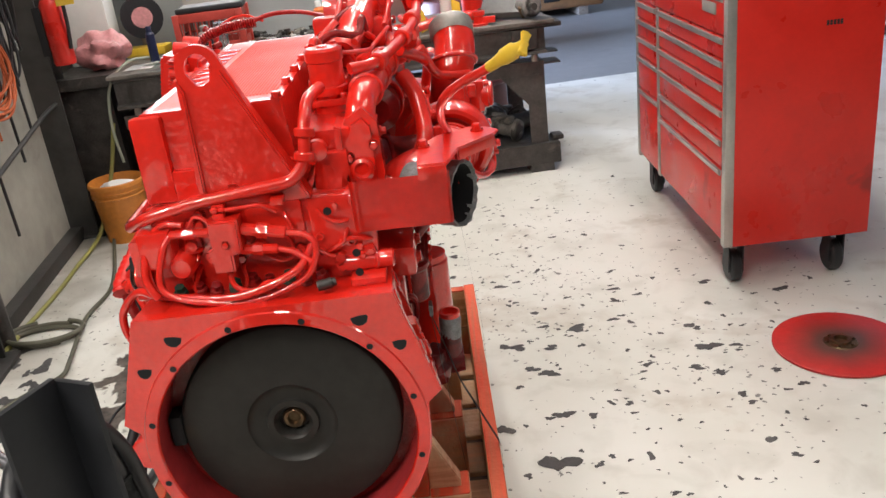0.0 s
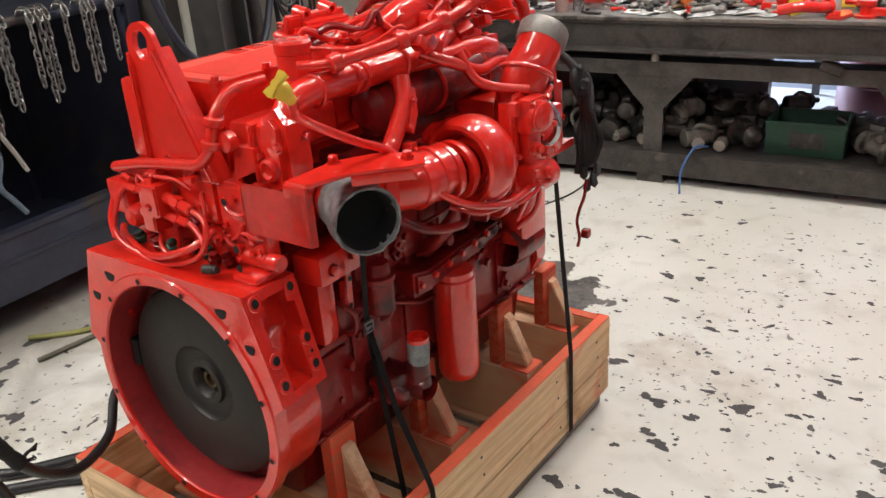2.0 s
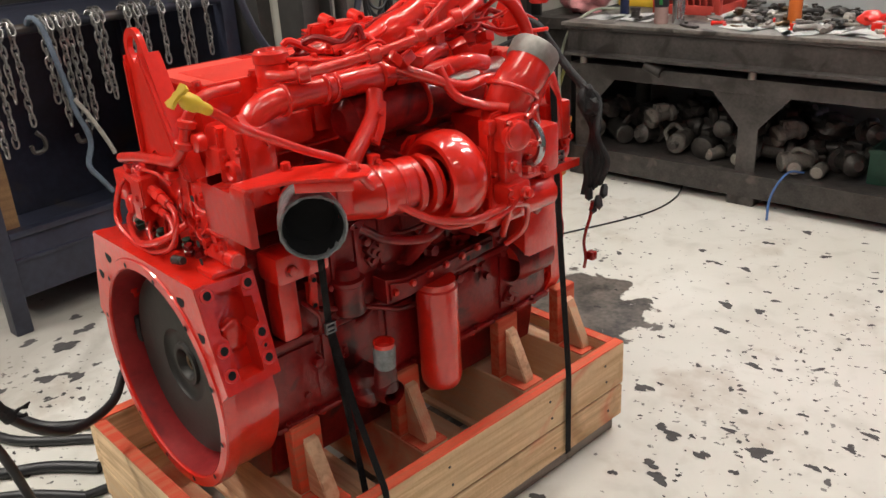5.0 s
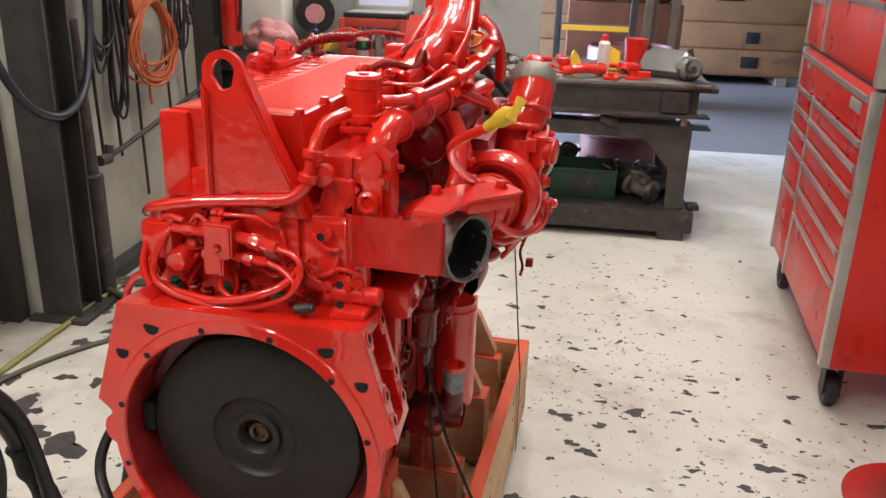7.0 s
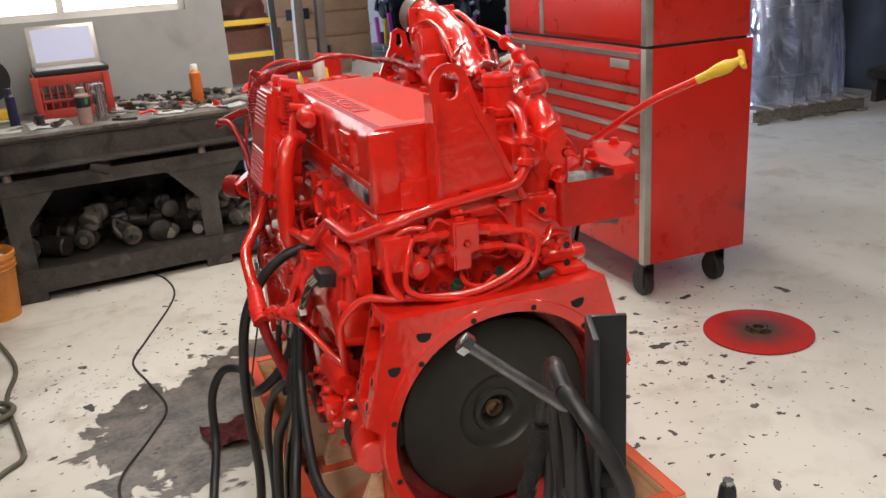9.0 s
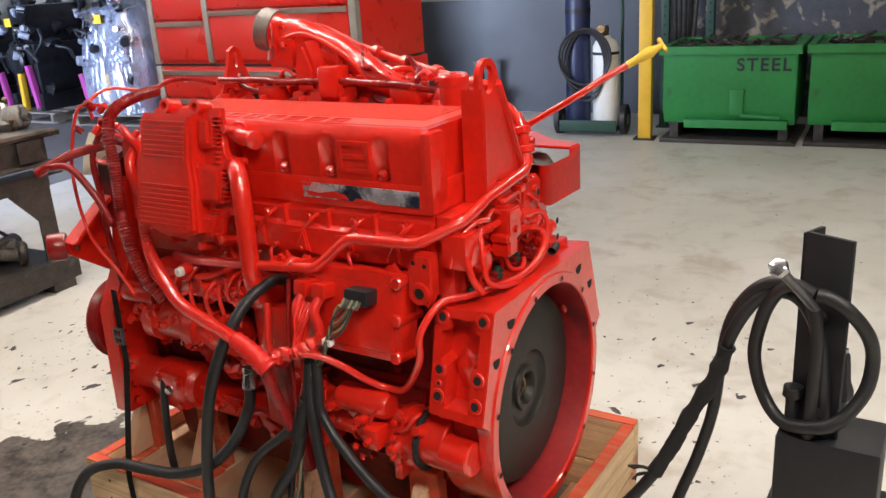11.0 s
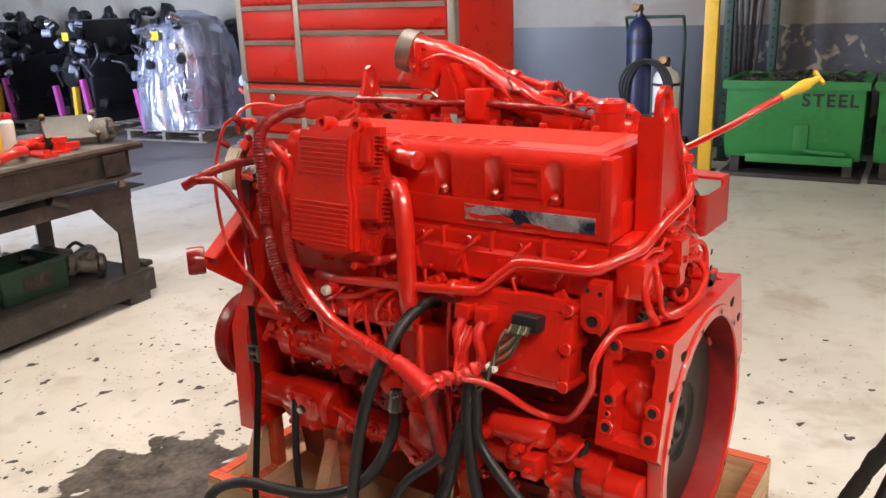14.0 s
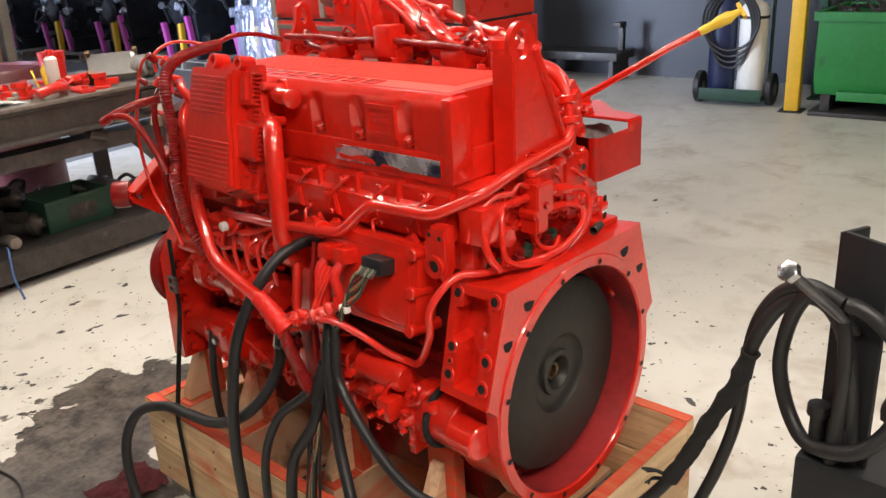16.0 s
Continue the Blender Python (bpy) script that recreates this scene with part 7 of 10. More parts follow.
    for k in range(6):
        bolts(ENGINE, [((0.19, 0.25 + 0.14 * k, 0.965), (1, 0, 0)), ((0.19, 0.30 + 0.14 * k, 1.03), (1, 0, 0))], 0.008, 0.014, RED_SHADED)
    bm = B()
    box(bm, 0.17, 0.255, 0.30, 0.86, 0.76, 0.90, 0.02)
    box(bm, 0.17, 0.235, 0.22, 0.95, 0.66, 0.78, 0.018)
    oc = part("oil_cooler_housing", bm, RED_SHADED, ENGINE)
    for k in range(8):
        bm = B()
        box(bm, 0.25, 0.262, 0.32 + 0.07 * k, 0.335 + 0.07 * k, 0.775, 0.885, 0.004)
        part("cooler_rib", bm, RED_SHADED, oc)
    bolts(oc, [((0.255, 0.31 + 0.0765 * k, z), (1, 0, 0)) for k in range(8) for z in (0.768, 0.893)], 0.008, 0.012, RED_SHADED)
    bm = B()
    prism(bm, [(0.44, 0.69), (0.50, 0.685), (0.66, 0.70), (0.80, 0.715), (0.80, 0.748), (0.62, 0.742), (0.50, 0.735), (0.44, 0.75)], "x", 0.24, 0.305, 0.008)
    fh = part("filter_head", bm, RED_SHADED, ENGINE)
    bm = B()
    lathe(bm, [(0, 0), (0, 0.040), (0.004, 0.046), (0.014, 0.051), (0.03, 0.053), (0.275, 0.053), (0.279, 0.049), (0.295, 0.049), (0.295, 0)], (0.298, 0.595, 0.405), (0, 0, 1), 28)
    bolts(fh, [((0.305, 0.46 + 0.055 * k, 0.715 + 0.005 * k), (1, 0, 0)) for k in range(6)], 0.008, 0.008)
    holes(fh, [((0.306, 0.70, 0.722), (1, 0, 0)), ((0.306, 0.77, 0.73), (1, 0, 0))], 0.007)
    of = part("oil_filter", bm, RED, fh, "tall red spin-on oil filter")
    bm = B()
    lathe(bm, [(0, 0), (0, 0.030), (0.006, 0.035), (0.075, 0.035), (0.08, 0.040), (0.09, 0.040), (0.095, 0.03), (0.12, 0.026), (0.12, 0)], (0.268, 0.355, 0.69), (0, 0, 1), 22)
    part("water_filter", bm, RED_SHADED, ENGINE, "small canister filter")
    bm = B()
    box(bm, 0.21, 0.29, 0.165, 0.30, 0.83, 0.895, 0.012)
    box(bm, 0.20, 0.26, 0.18, 0.23, 0.68, 0.83, 0.012)
    sb = part("side_bracket", bm, RED, ENGINE)
    bolts(sb, [((0.29, 0.20, 0.86), (1, 0, 0)), ((0.29, 0.26, 0.875), (1, 0, 0))], 0.011, 0.01)
    bm = B()
    box(bm, 0.245, 0.252, 0.255, 0.28, 0.73, 0.80, 0.003)
    part("tab", bm, RED, sb)
    # filler neck
    bm = B()
    lathe(bm, [(0, 0.030), (0.05, 0.026), (0.12, 0.024)], (0.335, 0.385, 0.505), (0.05, 0, 1), 18)
    lathe(bm, [(-0.09, 0.035), (0.0, 0.034), (0.03, 0.030)], (0.335, 0.385, 0.50), (1, 0, 0), 18)
    lump(bm, (0.275, 0.37, 0.50), (0.06, 0.055, 0.05), 6, 3, 0.35)
    fn = part("filler_neck", bm, RED_SHADED, ENGINE)
    bm = B()
    lathe(bm, [(0, 0.0255), (0.05, 0.0265), (0.055, 0.025)], (0.3385, 0.385, 0.565), (0.05, 0, 1), 20)
    part("tape_band", bm, GALV, fn, "grey tape band")
    bm = B()
    lathe(bm, [(0.055, 0.025), (0.066, 0.0255), (0.066, 0.020), (0.05, 0.019), (0.05, 0)], (0.3385, 0.385, 0.565), (0.05, 0, 1), 20)
    part("filler_mouth", bm, RED, fn)
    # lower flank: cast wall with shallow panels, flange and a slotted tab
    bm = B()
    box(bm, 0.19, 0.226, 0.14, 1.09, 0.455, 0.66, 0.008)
    wall = part("flank_wall", bm, RED_SHADED, ENGINE, "flat cast crankcase wall")
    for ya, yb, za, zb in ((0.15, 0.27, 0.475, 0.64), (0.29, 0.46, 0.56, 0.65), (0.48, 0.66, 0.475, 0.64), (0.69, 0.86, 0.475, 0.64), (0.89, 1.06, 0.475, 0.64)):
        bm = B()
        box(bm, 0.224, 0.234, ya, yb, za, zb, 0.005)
        part("raised_panel", bm, RED_SHADED, wall)
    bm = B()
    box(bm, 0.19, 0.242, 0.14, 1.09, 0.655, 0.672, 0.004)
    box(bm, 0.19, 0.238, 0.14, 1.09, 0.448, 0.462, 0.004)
    part("wall_flange", bm, RED_SHADED, wall)
    bolts(wall, [((0.236, 0.17 + 0.077 * k, 0.462), (0.4, 0, 1)) for k in range(12)], 0.007, 0.010, RED_SHADED)
    bm = B()
    prism(bm, [(0.250, 0.735), (0.272, 0.732), (0.276, 0.815), (0.268, 0.825), (0.256, 0.822)], "x", 0.262, 0.268, 0.002)
    tab = part("slotted_tab", bm, RED, ENGINE)
    holes(tab, [((0.269, 0.266, 0.808), (1, 0, 0)), ((0.269, 0.261, 0.748), (1, 0, 0))], 0.006)
    red_tube("turbo_drain", [(0.37, 0.56, 0.93), (0.35, 0.55, 0.86), (0.30, 0.54, 0.80), (0.26, 0.54, 0.76)], 0.018, 0.03, mat=RED_SHADED)
    red_tube("oil_feed", [(0.48, 0.63, 0.915), (0.47, 0.72, 0.90), (0.44, 0.78, 0.87), (0.42, 0.79, 0.80), (0.38, 0.76, 0.76)], 0.0075, 0.03)
    red_tube("oil_feed", [(0.37, 0.50, 0.905), (0.42, 0.54, 0.885), (0.45, 0.60, 0.89), (0.44, 0.68, 0.90)], 0.0075, smooth=True)
    red_tube("oil_feed", [(0.36, 0.34, 0.93), (0.40, 0.38, 0.90), (0.41, 0.48, 0.875), (0.37, 0.56, 0.865)], 0.010, smooth=True, mat=RED_SHADED)
    for k in range(6):
        p = Vector((0.26 + 0.03 * (k % 3), 0.68 + 0.05 * k, 0.84 - 0.03 * (k % 2)))
        bm = B()
        box(bm, -0.03, 0.03, -0.022, 0.022, -0.03, 0.03, 0.008, Matrix.Translation(p) @ Euler((0.2 * k, 0.1 * k, 0.3)).to_matrix().to_4x4())
        part("flank_bracket", bm, RED_SHADED, ENGINE)
    # compressor drive cluster under the actuator
    bm = B()
    box(bm, 0.22, 0.34, 0.74, 0.92, 0.85, 1.08, 0.02)
    box(bm, 0.33, 0.44, 0.76, 0.90, 0.93, 1.05, 0.016)
    cyl(bm, (0.38, 0.66, 0.86), (0.38, 0.92, 0.86), 0.04, seg=18, bev=0.006)
    part("compressor_casting", bm, RED, ENGINE)
    rnd = random.Random(7)
    bolts(ENGINE, [((0.44, 0.77 + 0.1 * rnd.random(), 0.94 + 0.1 * rnd.random()), (1, 0, 0)) for k in range(5)], 0.009, 0.013)


right_side()


# ---- small castings, unions and pipes that crowd both flanks ----
def crowd():
    rnd = random.Random(91)
    meshes = []
    for k in range(10):
        bm = B()
        kind = k % 5
        if kind == 0:
            lathe(bm, [(0, 0.016), (0.010, 0.016), (0.012, 0.011), (0.026, 0.011), (0.028, 0.007), (0.028, 0)], (0, 0, 0), (0, 0, 1), 6)
        elif kind == 1:
            box(bm, -0.020, 0.020, -0.013, 0.013, 0, 0.018, 0.004)
            cyl(bm, (0.009, 0, 0.018), (0.009, 0, 0.026), 0.007, seg=6)
            cyl(bm, (-0.010, 0, 0.018), (-0.010, 0, 0.024), 0.006, seg=10)
        elif kind == 2:
            tube(bm, smooth_path([(-0.035, 0, 0.0), (-0.03, 0, 0.016), (-0.008, 0.004, 0.022), (0.02, -0.006, 0.018), (0.03, -0.01, 0.0)], 4), 0.0045, 7)
        elif kind == 3:
            lathe(bm, [(0, 0.022), (0.008, 0.021), (0.012, 0.016), (0.005, 0.012), (0.005, 0)], (0, 0, 0), (0, 0, 1), 14)
        else:
            prism(bm, [(-0.026, -0.010), (0.026, -0.016), (0.030, 0.004), (0.010, 0.014), (-0.024, 0.010)], "z", 0, 0.010, 0.002)
            cyl(bm, (0.012, 0, 0.01), (0.012, 0, 0.020), 0.008, seg=6)
        meshes.append([mesh_of("fitting", bm, mat) for mat in ((RED,) if k < 5 else (RED_SHADED,))][0])

    def spread(n, x, ys, zs, d, choices, tall=1.0):
        for j in range(n):
            p = Vector((x + rnd.uniform(-0.006, 0.006), rnd.uniform(*ys), rnd.uniform(*zs)))
            m = Matrix.Translation(p) @ frame_of(d) @ Matrix.Rotation(rnd.uniform(0, 6.28), 4, "Z") @ Matrix.Scale(rnd.uniform(0.7, 1.25) * tall, 4)
            share("fitting", meshes[rnd.choice(choices)], BLOCK, m)

    left, right = (-1, 0, 0), (1, 0, 0)
    spread(26, -0.215, (0.48, 1.05), (0.61, 0.66), left, (0, 1, 2, 3, 4))
    spread(22, -0.273, (0.62, 0.98), (0.80, 0.855), left, (0, 1, 2, 4))
    spread(16, -0.272, (0.46, 0.84), (0.475, 0.525), left, (0, 1, 3, 4))
    spread(18, -0.222, (0.46, 0.84), (0.54, 0.61), left, (5, 6, 7, 8, 9), 1.3)
    spread(14, -0.235, (0.22, 0.82), (0.90, 0.935), left, (0, 2, 4))
    spread(12, -0.293, (0.18, 0.44), (0.585, 0.62), left, (0, 2, 4))
    spread(30, 0.215, (0.22, 0.98), (0.47, 0.70), right, (5, 6, 7, 8, 9), 1.2)
    spread(22, 0.25, (0.24, 0.90), (0.70, 0.90), right, (5, 6, 7, 8, 9), 1.1)
    spread(14, 0.225, (0.28, 0.95), (0.95, 1.04), right, (5, 6, 7, 9))
    spread(16, 0.20, (0.30, 0.95), (1.10, 1.21), right, (0, 1, 2, 4))
    spread(10, 0.16, (0.42, 0.98), (1.256, 1.262), (0, 0, 1), (0, 1, 2, 4))
    spread(10, 0.335, (0.92, 1.05), (0.90, 1.06), right, (0, 1, 4))
    for j in range(22):
        p = Vector((rnd.uniform(-0.19, 0.2), 0.112, rnd.uniform(0.89, 1.03)))
        share("fitting", meshes[rnd.choice((0, 1, 2, 4))], BLOCK, Matrix.Translation(p) @ frame_of((0, -1, 0)) @ Matrix.Rotation(rnd.uniform(0, 6.28), 4, "Z"))
    # oil and fuel lines that wander along the flanks
    for y0, z0, s, x in ((0.50, 0.64, 1, -0.232), (0.60, 0.58, 1, -0.236), (0.55, 0.50, 1, -0.285), (0.62, 0.865, 1, -0.262), (0.30, 0.72, 1, 0.262), (0.40, 0.64, 1, 0.24), (0.35, 0.92, 1, 0.262), (0.52, 0.84, 1, 0.275)):
        pts = [Vector((x + (0.03 if x < 0 else -0.03), y0 - 0.02, z0))]
        p = Vector((x, y0, z0))
        for j in range(5):
            pts.append(p.copy())
            p += Vector((rnd.uniform(-0.006, 0.006), rnd.uniform(0.05, 0.10), rnd.uniform(-0.03, 0.035)))
        pts.append(p + Vector((0.05 if x < 0 else -0.05, 0, 0)))
        red_tube("line", pts, rnd.choice((0.005, 0.0065, 0.008)), 0.02, mat=RED if x < 0 else RED_SHADED, parent=BLOCK)
    # starter details: end bell bolts, terminal block and joint rings
    for y in (0.30, 0.345):
        bm = B()
        lathe(bm, [(-0.004, 0.04), (-0.004, 0.0545), (0.004, 0.0545), (0.004, 0.04)], (-0.262 + 0.05 * (y - 0.03), y, 0.560), (0.05, 1, 0), 28)
        part("joint_ring", bm, RED, BLOCK)
    for a in (110, 150, 190, 230):
        for y in (0.205, 0.305, 0.42):
            p = Vector((-0.283 + 0.058 * math.cos(radians(a)), y, 0.560 + 0.058 * math.sin(radians(a))))
            bolts(BLOCK, [(p, (math.cos(radians(a)), 0, math.sin(radians(a))))], 0.006, 0.012)
    bm = B()
    box(bm, -0.345, -0.30, 0.245, 0.285, 0.55, 0.60, 0.006)
    cyl(bm, (-0.345, 0.265, 0.575), (-0.362, 0.265, 0.575), 0.007, seg=6)
    part("terminal_block", bm, RED, BLOCK)


crowd()

# ---- things round the engine ----
def clutch_disc():
    ob = thing("clutch_plate", "round red-edged steel plate lying flat on the floor", "plate", m=pose(1.632, 1.052, 0.0))
    bm = B()
    lathe(bm, [(0.0, 0), (0.0, 0.214), (0.003, 0.2175), (0.010, 0.2175), (0.0125, 0.212), (0.0125, 0.0)], (0, 0, 0), (0, 0, 1), 56)
    part("disc", bm, DISC_RED, ob)
    bm = B()
    lathe(bm, [(0.012, 0.055), (0.016, 0.052), (0.018, 0.035), (0.026, 0.033), (0.026, 0.022), (0.013, 0.02), (0.013, 0)], (0, 0, 0), (0, 0, 1), 28)
    part("hub", bm, BRONZE, ob, "rusty splined hub")
    bolts(ob, [((0.044 * math.cos(a), 0.044 * math.sin(a), 0.0165), (0, 0, 1)) for a in (2 * math.pi * k / 6 for k in range(6))], 0.005, 0.006, BRONZE)


def disc_paint():
    """Bare brown steel in the middle, red overspray thickening towards the rim."""
    m = material("red_dusted_steel", (0.46, 0.014, 0.011), 0.5, var=0.2, scale=7, bump=0.08)
    nt = m.node_tree
    b = nt.nodes["Principled BSDF"]
    co, ln, ns, ad, mr, mc = (nt.nodes.new("ShaderNode" + k) for k in ("TexCoord", "VectorMath", "TexNoise", "Math", "MapRange", "Mix"))
    ln.operation, ad.operation, mc.data_type = "LENGTH", "MULTIPLY_ADD", "RGBA"
    ns.inputs["Scale"].default_value, ns.inputs["Detail"].default_value = 9.0, 6
    nt.links.new(co.outputs["Object"], ln.inputs[0])
    nt.links.new(co.outputs["Object"], ns.inputs["Vector"])
    nt.links.new(ns.outputs["Fac"], ad.inputs[0])
    ad.inputs[1].default_value = 0.06
    nt.links.new(ln.outputs["Value"], ad.inputs[2])
    mr.inputs[1].default_value, mr.inputs[2].default_value = 0.10, 0.215
    nt.links.new(ad.outputs[0], mr.inputs[0])
    nt.links.new(mr.outputs[0], mc.inputs[0])
    mc.inputs[6].default_value = (0.085, 0.035, 0.027, 1)
    nt.links.new(b.inputs["Base Color"].links[0].from_socket, mc.inputs[7])
    nt.links.new(mc.outputs[2], b.inputs["Base Color"])
    return m


DISC_RED = disc_paint()
clutch_disc()


PEG_STEEL = material("dull_peg_steel", (0.17, 0.17, 0.18), 0.38, metal=0.8, var=0.4, scale=40, bump=0.1)


def post_stand():
    ob = thing("steel_post", "black angle-iron post standing on the floor with hoses hung over it", "post")
    # angle iron: the corner stands away from the walker, one wide leg and one narrow
    u, v = Vector((0.92, -0.39, 0)).normalized(), Vector((-0.39, -0.92, 0)).normalized()
    m = Matrix((u, v, Vector((0, 0, 1)))).transposed().to_4x4()
    m.translation = (-0.120, -0.541, 0)
    bm = B()
    box(bm, 0.0, 0.054, -0.004, 0.004, 0.012, 1.066, 0.001, m)
    box(bm, -0.004, 0.004, 0.004, 0.088, 0.012, 1.070, 0.001, m)
    part("angle_iron", bm, BLACK_PAINT, ob)
    bm = B()
    box(bm, -0.12, 0.16, -0.12, 0.18, 0, 0.012, 0.002, m)
    part("base_plate", bm, BLACK_PAINT, ob)
    bm = B()
    h = Vector((-0.297, -0.533, 1.060))
    d = Vector((0.733, -0.236, -0.638)).normalized()
    cyl(bm, h, h + d * 0.213, 0.0080, seg=14)
    rod = part("peg", bm, PEG_STEEL, ob, "long dull steel bolt used as a hose peg")
    bm = B()
    lathe(bm, [(-0.011, 0), (-0.011, 0.012), (-0.009, 0.0155), (0.003, 0.0155), (0.004, 0.011)], h, d, 6)
    part("bolt_head", bm, STEEL, rod)
    # wide sleeve round the foot of the post, with studs on its rim and a screw clamp on its arm
    bm = B()
    box(bm, -0.186, -0.050, -0.700, -0.520, 0.012, 0.520, 0.012)
    box(bm, -0.182, -0.054, -0.696, -0.524, 0.522, 0.706, 0.010)
    box(bm, -0.192, -0.046, -0.706, -0.514, 0.535, 0.560, 0.006)
    sleeve = part("sleeve", bm, BLACK_PAINT, ob, "wide black steel sleeve round the post")
    for x, y, z, r in ((-0.150, -0.545, 0.785, 0.015), (-0.110, -0.575, 0.812, 0.017), (-0.155, -0.585, 0.760, 0.012)):
        bm = B()
        lathe(bm, [(0.0, 0), (0.0, r * 0.8), (z - 0.720, r * 0.8), (z - 0.718, r * 1.2), (z - 0.700, r * 1.15), (z - 0.697, 0)], (x, y, 0.706), (0, 0, 1), 10)
        part("stud", bm, BLACK_RUBBER, sleeve)
    bm = B()
    box(bm, -0.050, 0.104, -0.612, -0.588, 0.640, 0.665, 0.004)
    arm = part("clamp_arm", bm, BLACK_PAINT, ob)
    bm = B()
    lathe(bm, [(0.0, 0), (0.0, 0.022), (0.020, 0.024), (0.040, 0.017), (0.070, 0.015), (0.092, 0.013), (0.098, 0.010), (0.098, 0)], (0.085, -0.600, 0.665), (0.03, 0.02, 1), 8)
    part("clamp_screw", bm, BLACK_PAINT, arm)
    bm = B()
    lathe(bm, [(0.0, 0), (0.0, 0.0085), (0.008, 0.0085), (0.009, 0)], (0.088, -0.598, 0.763), (0.03, 0.02, 1), 8)
    part("screw_tip", bm, STEEL, arm, "bright worn screw tip")


post_stand()


def hose(label, pts, r, mat=None, ribs=0.0, name="rubber_hose", group="hoses", category="hose"):
    bm = B()
    tube(bm, smooth_path(pts, 8), r, 10, ribs)
    return solo(name, bm, mat or BLACK_RUBBER, label, category, group)


HB = "thick black rubber hose hung over the steel post"
hose("thick black rubber hose slung from the engine to the steel post", [(-0.350, 0.385, 0.76), (-0.362, 0.378, 0.70), (-0.374, 0.361, 0.618), (-0.395, 0.245, 0.521), (-0.402, 0.132, 0.465), (-0.366, 0.045, 0.436), (-0.288, -0.034, 0.398), (-0.222, -0.149, 0.407), (-0.200, -0.22, 0.445), (-0.155, -0.293, 0.535), (-0.132, -0.348, 0.650), (-0.134, -0.402, 0.767), (-0.137, -0.434, 0.873), (-0.144, -0.478, 0.948), (-0.154, -0.530, 0.966), (-0.160, -0.568, 0.930), (-0.160, -0.588, 0.850), (-0.150, -0.600, 0.700)], 0.0118)
hose(HB, [(-0.40, -0.30, 0.014), (-0.30, -0.27, 0.02), (-0.20, -0.285, 0.20), (-0.140, -0.330, 0.440), (-0.115, -0.372, 0.580), (-0.110, -0.398, 0.690), (-0.116, -0.410, 0.800), (-0.124, -0.428, 0.892), (-0.140, -0.470, 0.962), (-0.160, -0.526, 0.988), (-0.172, -0.566, 0.958), (-0.170, -0.580, 0.880), (-0.165, -0.575, 0.690)], 0.0112)
hose("thick black rubber hose looped round the peg of the post", [(-0.176, -0.572, 0.978), (-0.164, -0.528, 0.985), (-0.148, -0.494, 0.940), (-0.136, -0.475, 0.870), (-0.133, -0.474, 0.815), (-0.138, -0.494, 0.755), (-0.158, -0.530, 0.722), (-0.180, -0.578, 0.732), (-0.180, -0.622, 0.752), (-0.152, -0.656, 0.800), (-0.136, -0.664, 0.852), (-0.150, -0.656, 0.904), (-0.168, -0.628, 0.950), (-0.174, -0.596, 0.974), (-0.176, -0.574, 0.979)], 0.0122)
tb = thing("tape_bundle", "frayed black tape binding two hoses together", "tape")
bm = B()
W = smooth_path([(-0.152, -0.299, 0.545), (-0.139, -0.331, 0.610), (-0.133, -0.360, 0.680), (-0.134, -0.402, 0.767), (-0.137, -0.425, 0.840)])
tube(bm, W, 0.015, 12, radii=[0.0148 + (0.0022 if k % 4 == 0 else 0) + 0.0015 * math.sin(k * 1.3) for k in range(len(W))])
part("wrapped_tape", bm, BLACK_TAPE, tb)
for k in range(5):
    bm = B()
    a0 = Vector((-0.152, -0.299, 0.545))
    tube(bm, smooth_path([a0, a0 + Vector((-0.006, 0.022 + 0.003 * k, 0.010 - 0.006 * (k > 2) * k)), a0 + Vector((-0.010 - 0.003 * k, 0.042 + 0.004 * k - 0.02 * (k > 2), 0.004 + 0.003 * k - 0.03 * (k > 2)))]), 0.0034 - 0.0004 * k, 6)
    part("frayed_end", bm, BLACK_TAPE, tb)

# hoses and loom hanging from the near flank of the engine
LB = "black rubber hose hanging from the engine to the floor"
hose(LB, [(-0.245, 0.550, 0.868), (-0.285, 0.548, 0.880), (-0.345, 0.560, 0.862), (-0.405, 0.575, 0.805), (-0.455, 0.60, 0.70), (-0.475, 0.625, 0.56), (-0.480, 0.645, 0.40), (-0.475, 0.655, 0.20), (-0.50, 0.65, 0.04), (-0.565, 0.50, 0.016), (-0.625, 0.295, 0.018)], 0.0135)
hose(LB, [(-0.338, 0.612, 0.640), (-0.350, 0.612, 0.58), (-0.395, 0.625, 0.51), (-0.440, 0.67, 0.455), (-0.450, 0.78, 0.405), (-0.440, 0.92, 0.372), (-0.450, 1.03, 0.362), (-0.500, 1.09, 0.340), (-0.545, 1.10, 0.25), (-0.56, 1.06, 0.10), (-0.60, 0.90, 0.018), (-0.64, 0.58, 0.016), (-0.628, 0.291, 0.018)], 0.014)
bm = B()
lathe(bm, [(0, 0.012), (0.0, 0.016), (0.012, 0.017), (0.014, 0.014), (0.05, 0.0175), (0.052, 0.016)], (-0.333, 0.612, 0.672), (-0.15, 0, -1), 8)
solo("hose_end", bm, STEEL, "bright crimped steel hose end fitting", "fitting")
hose(LB, [(-0.378, 0.43, 0.60), (-0.40, 0.47, 0.56), (-0.425, 0.54, 0.49), (-0.445, 0.585, 0.36), (-0.45, 0.59, 0.15), (-0.50, 0.52, 0.018), (-0.535, 0.34, 0.016), (-0.558, 0.173, 0.016)], 0.0108)
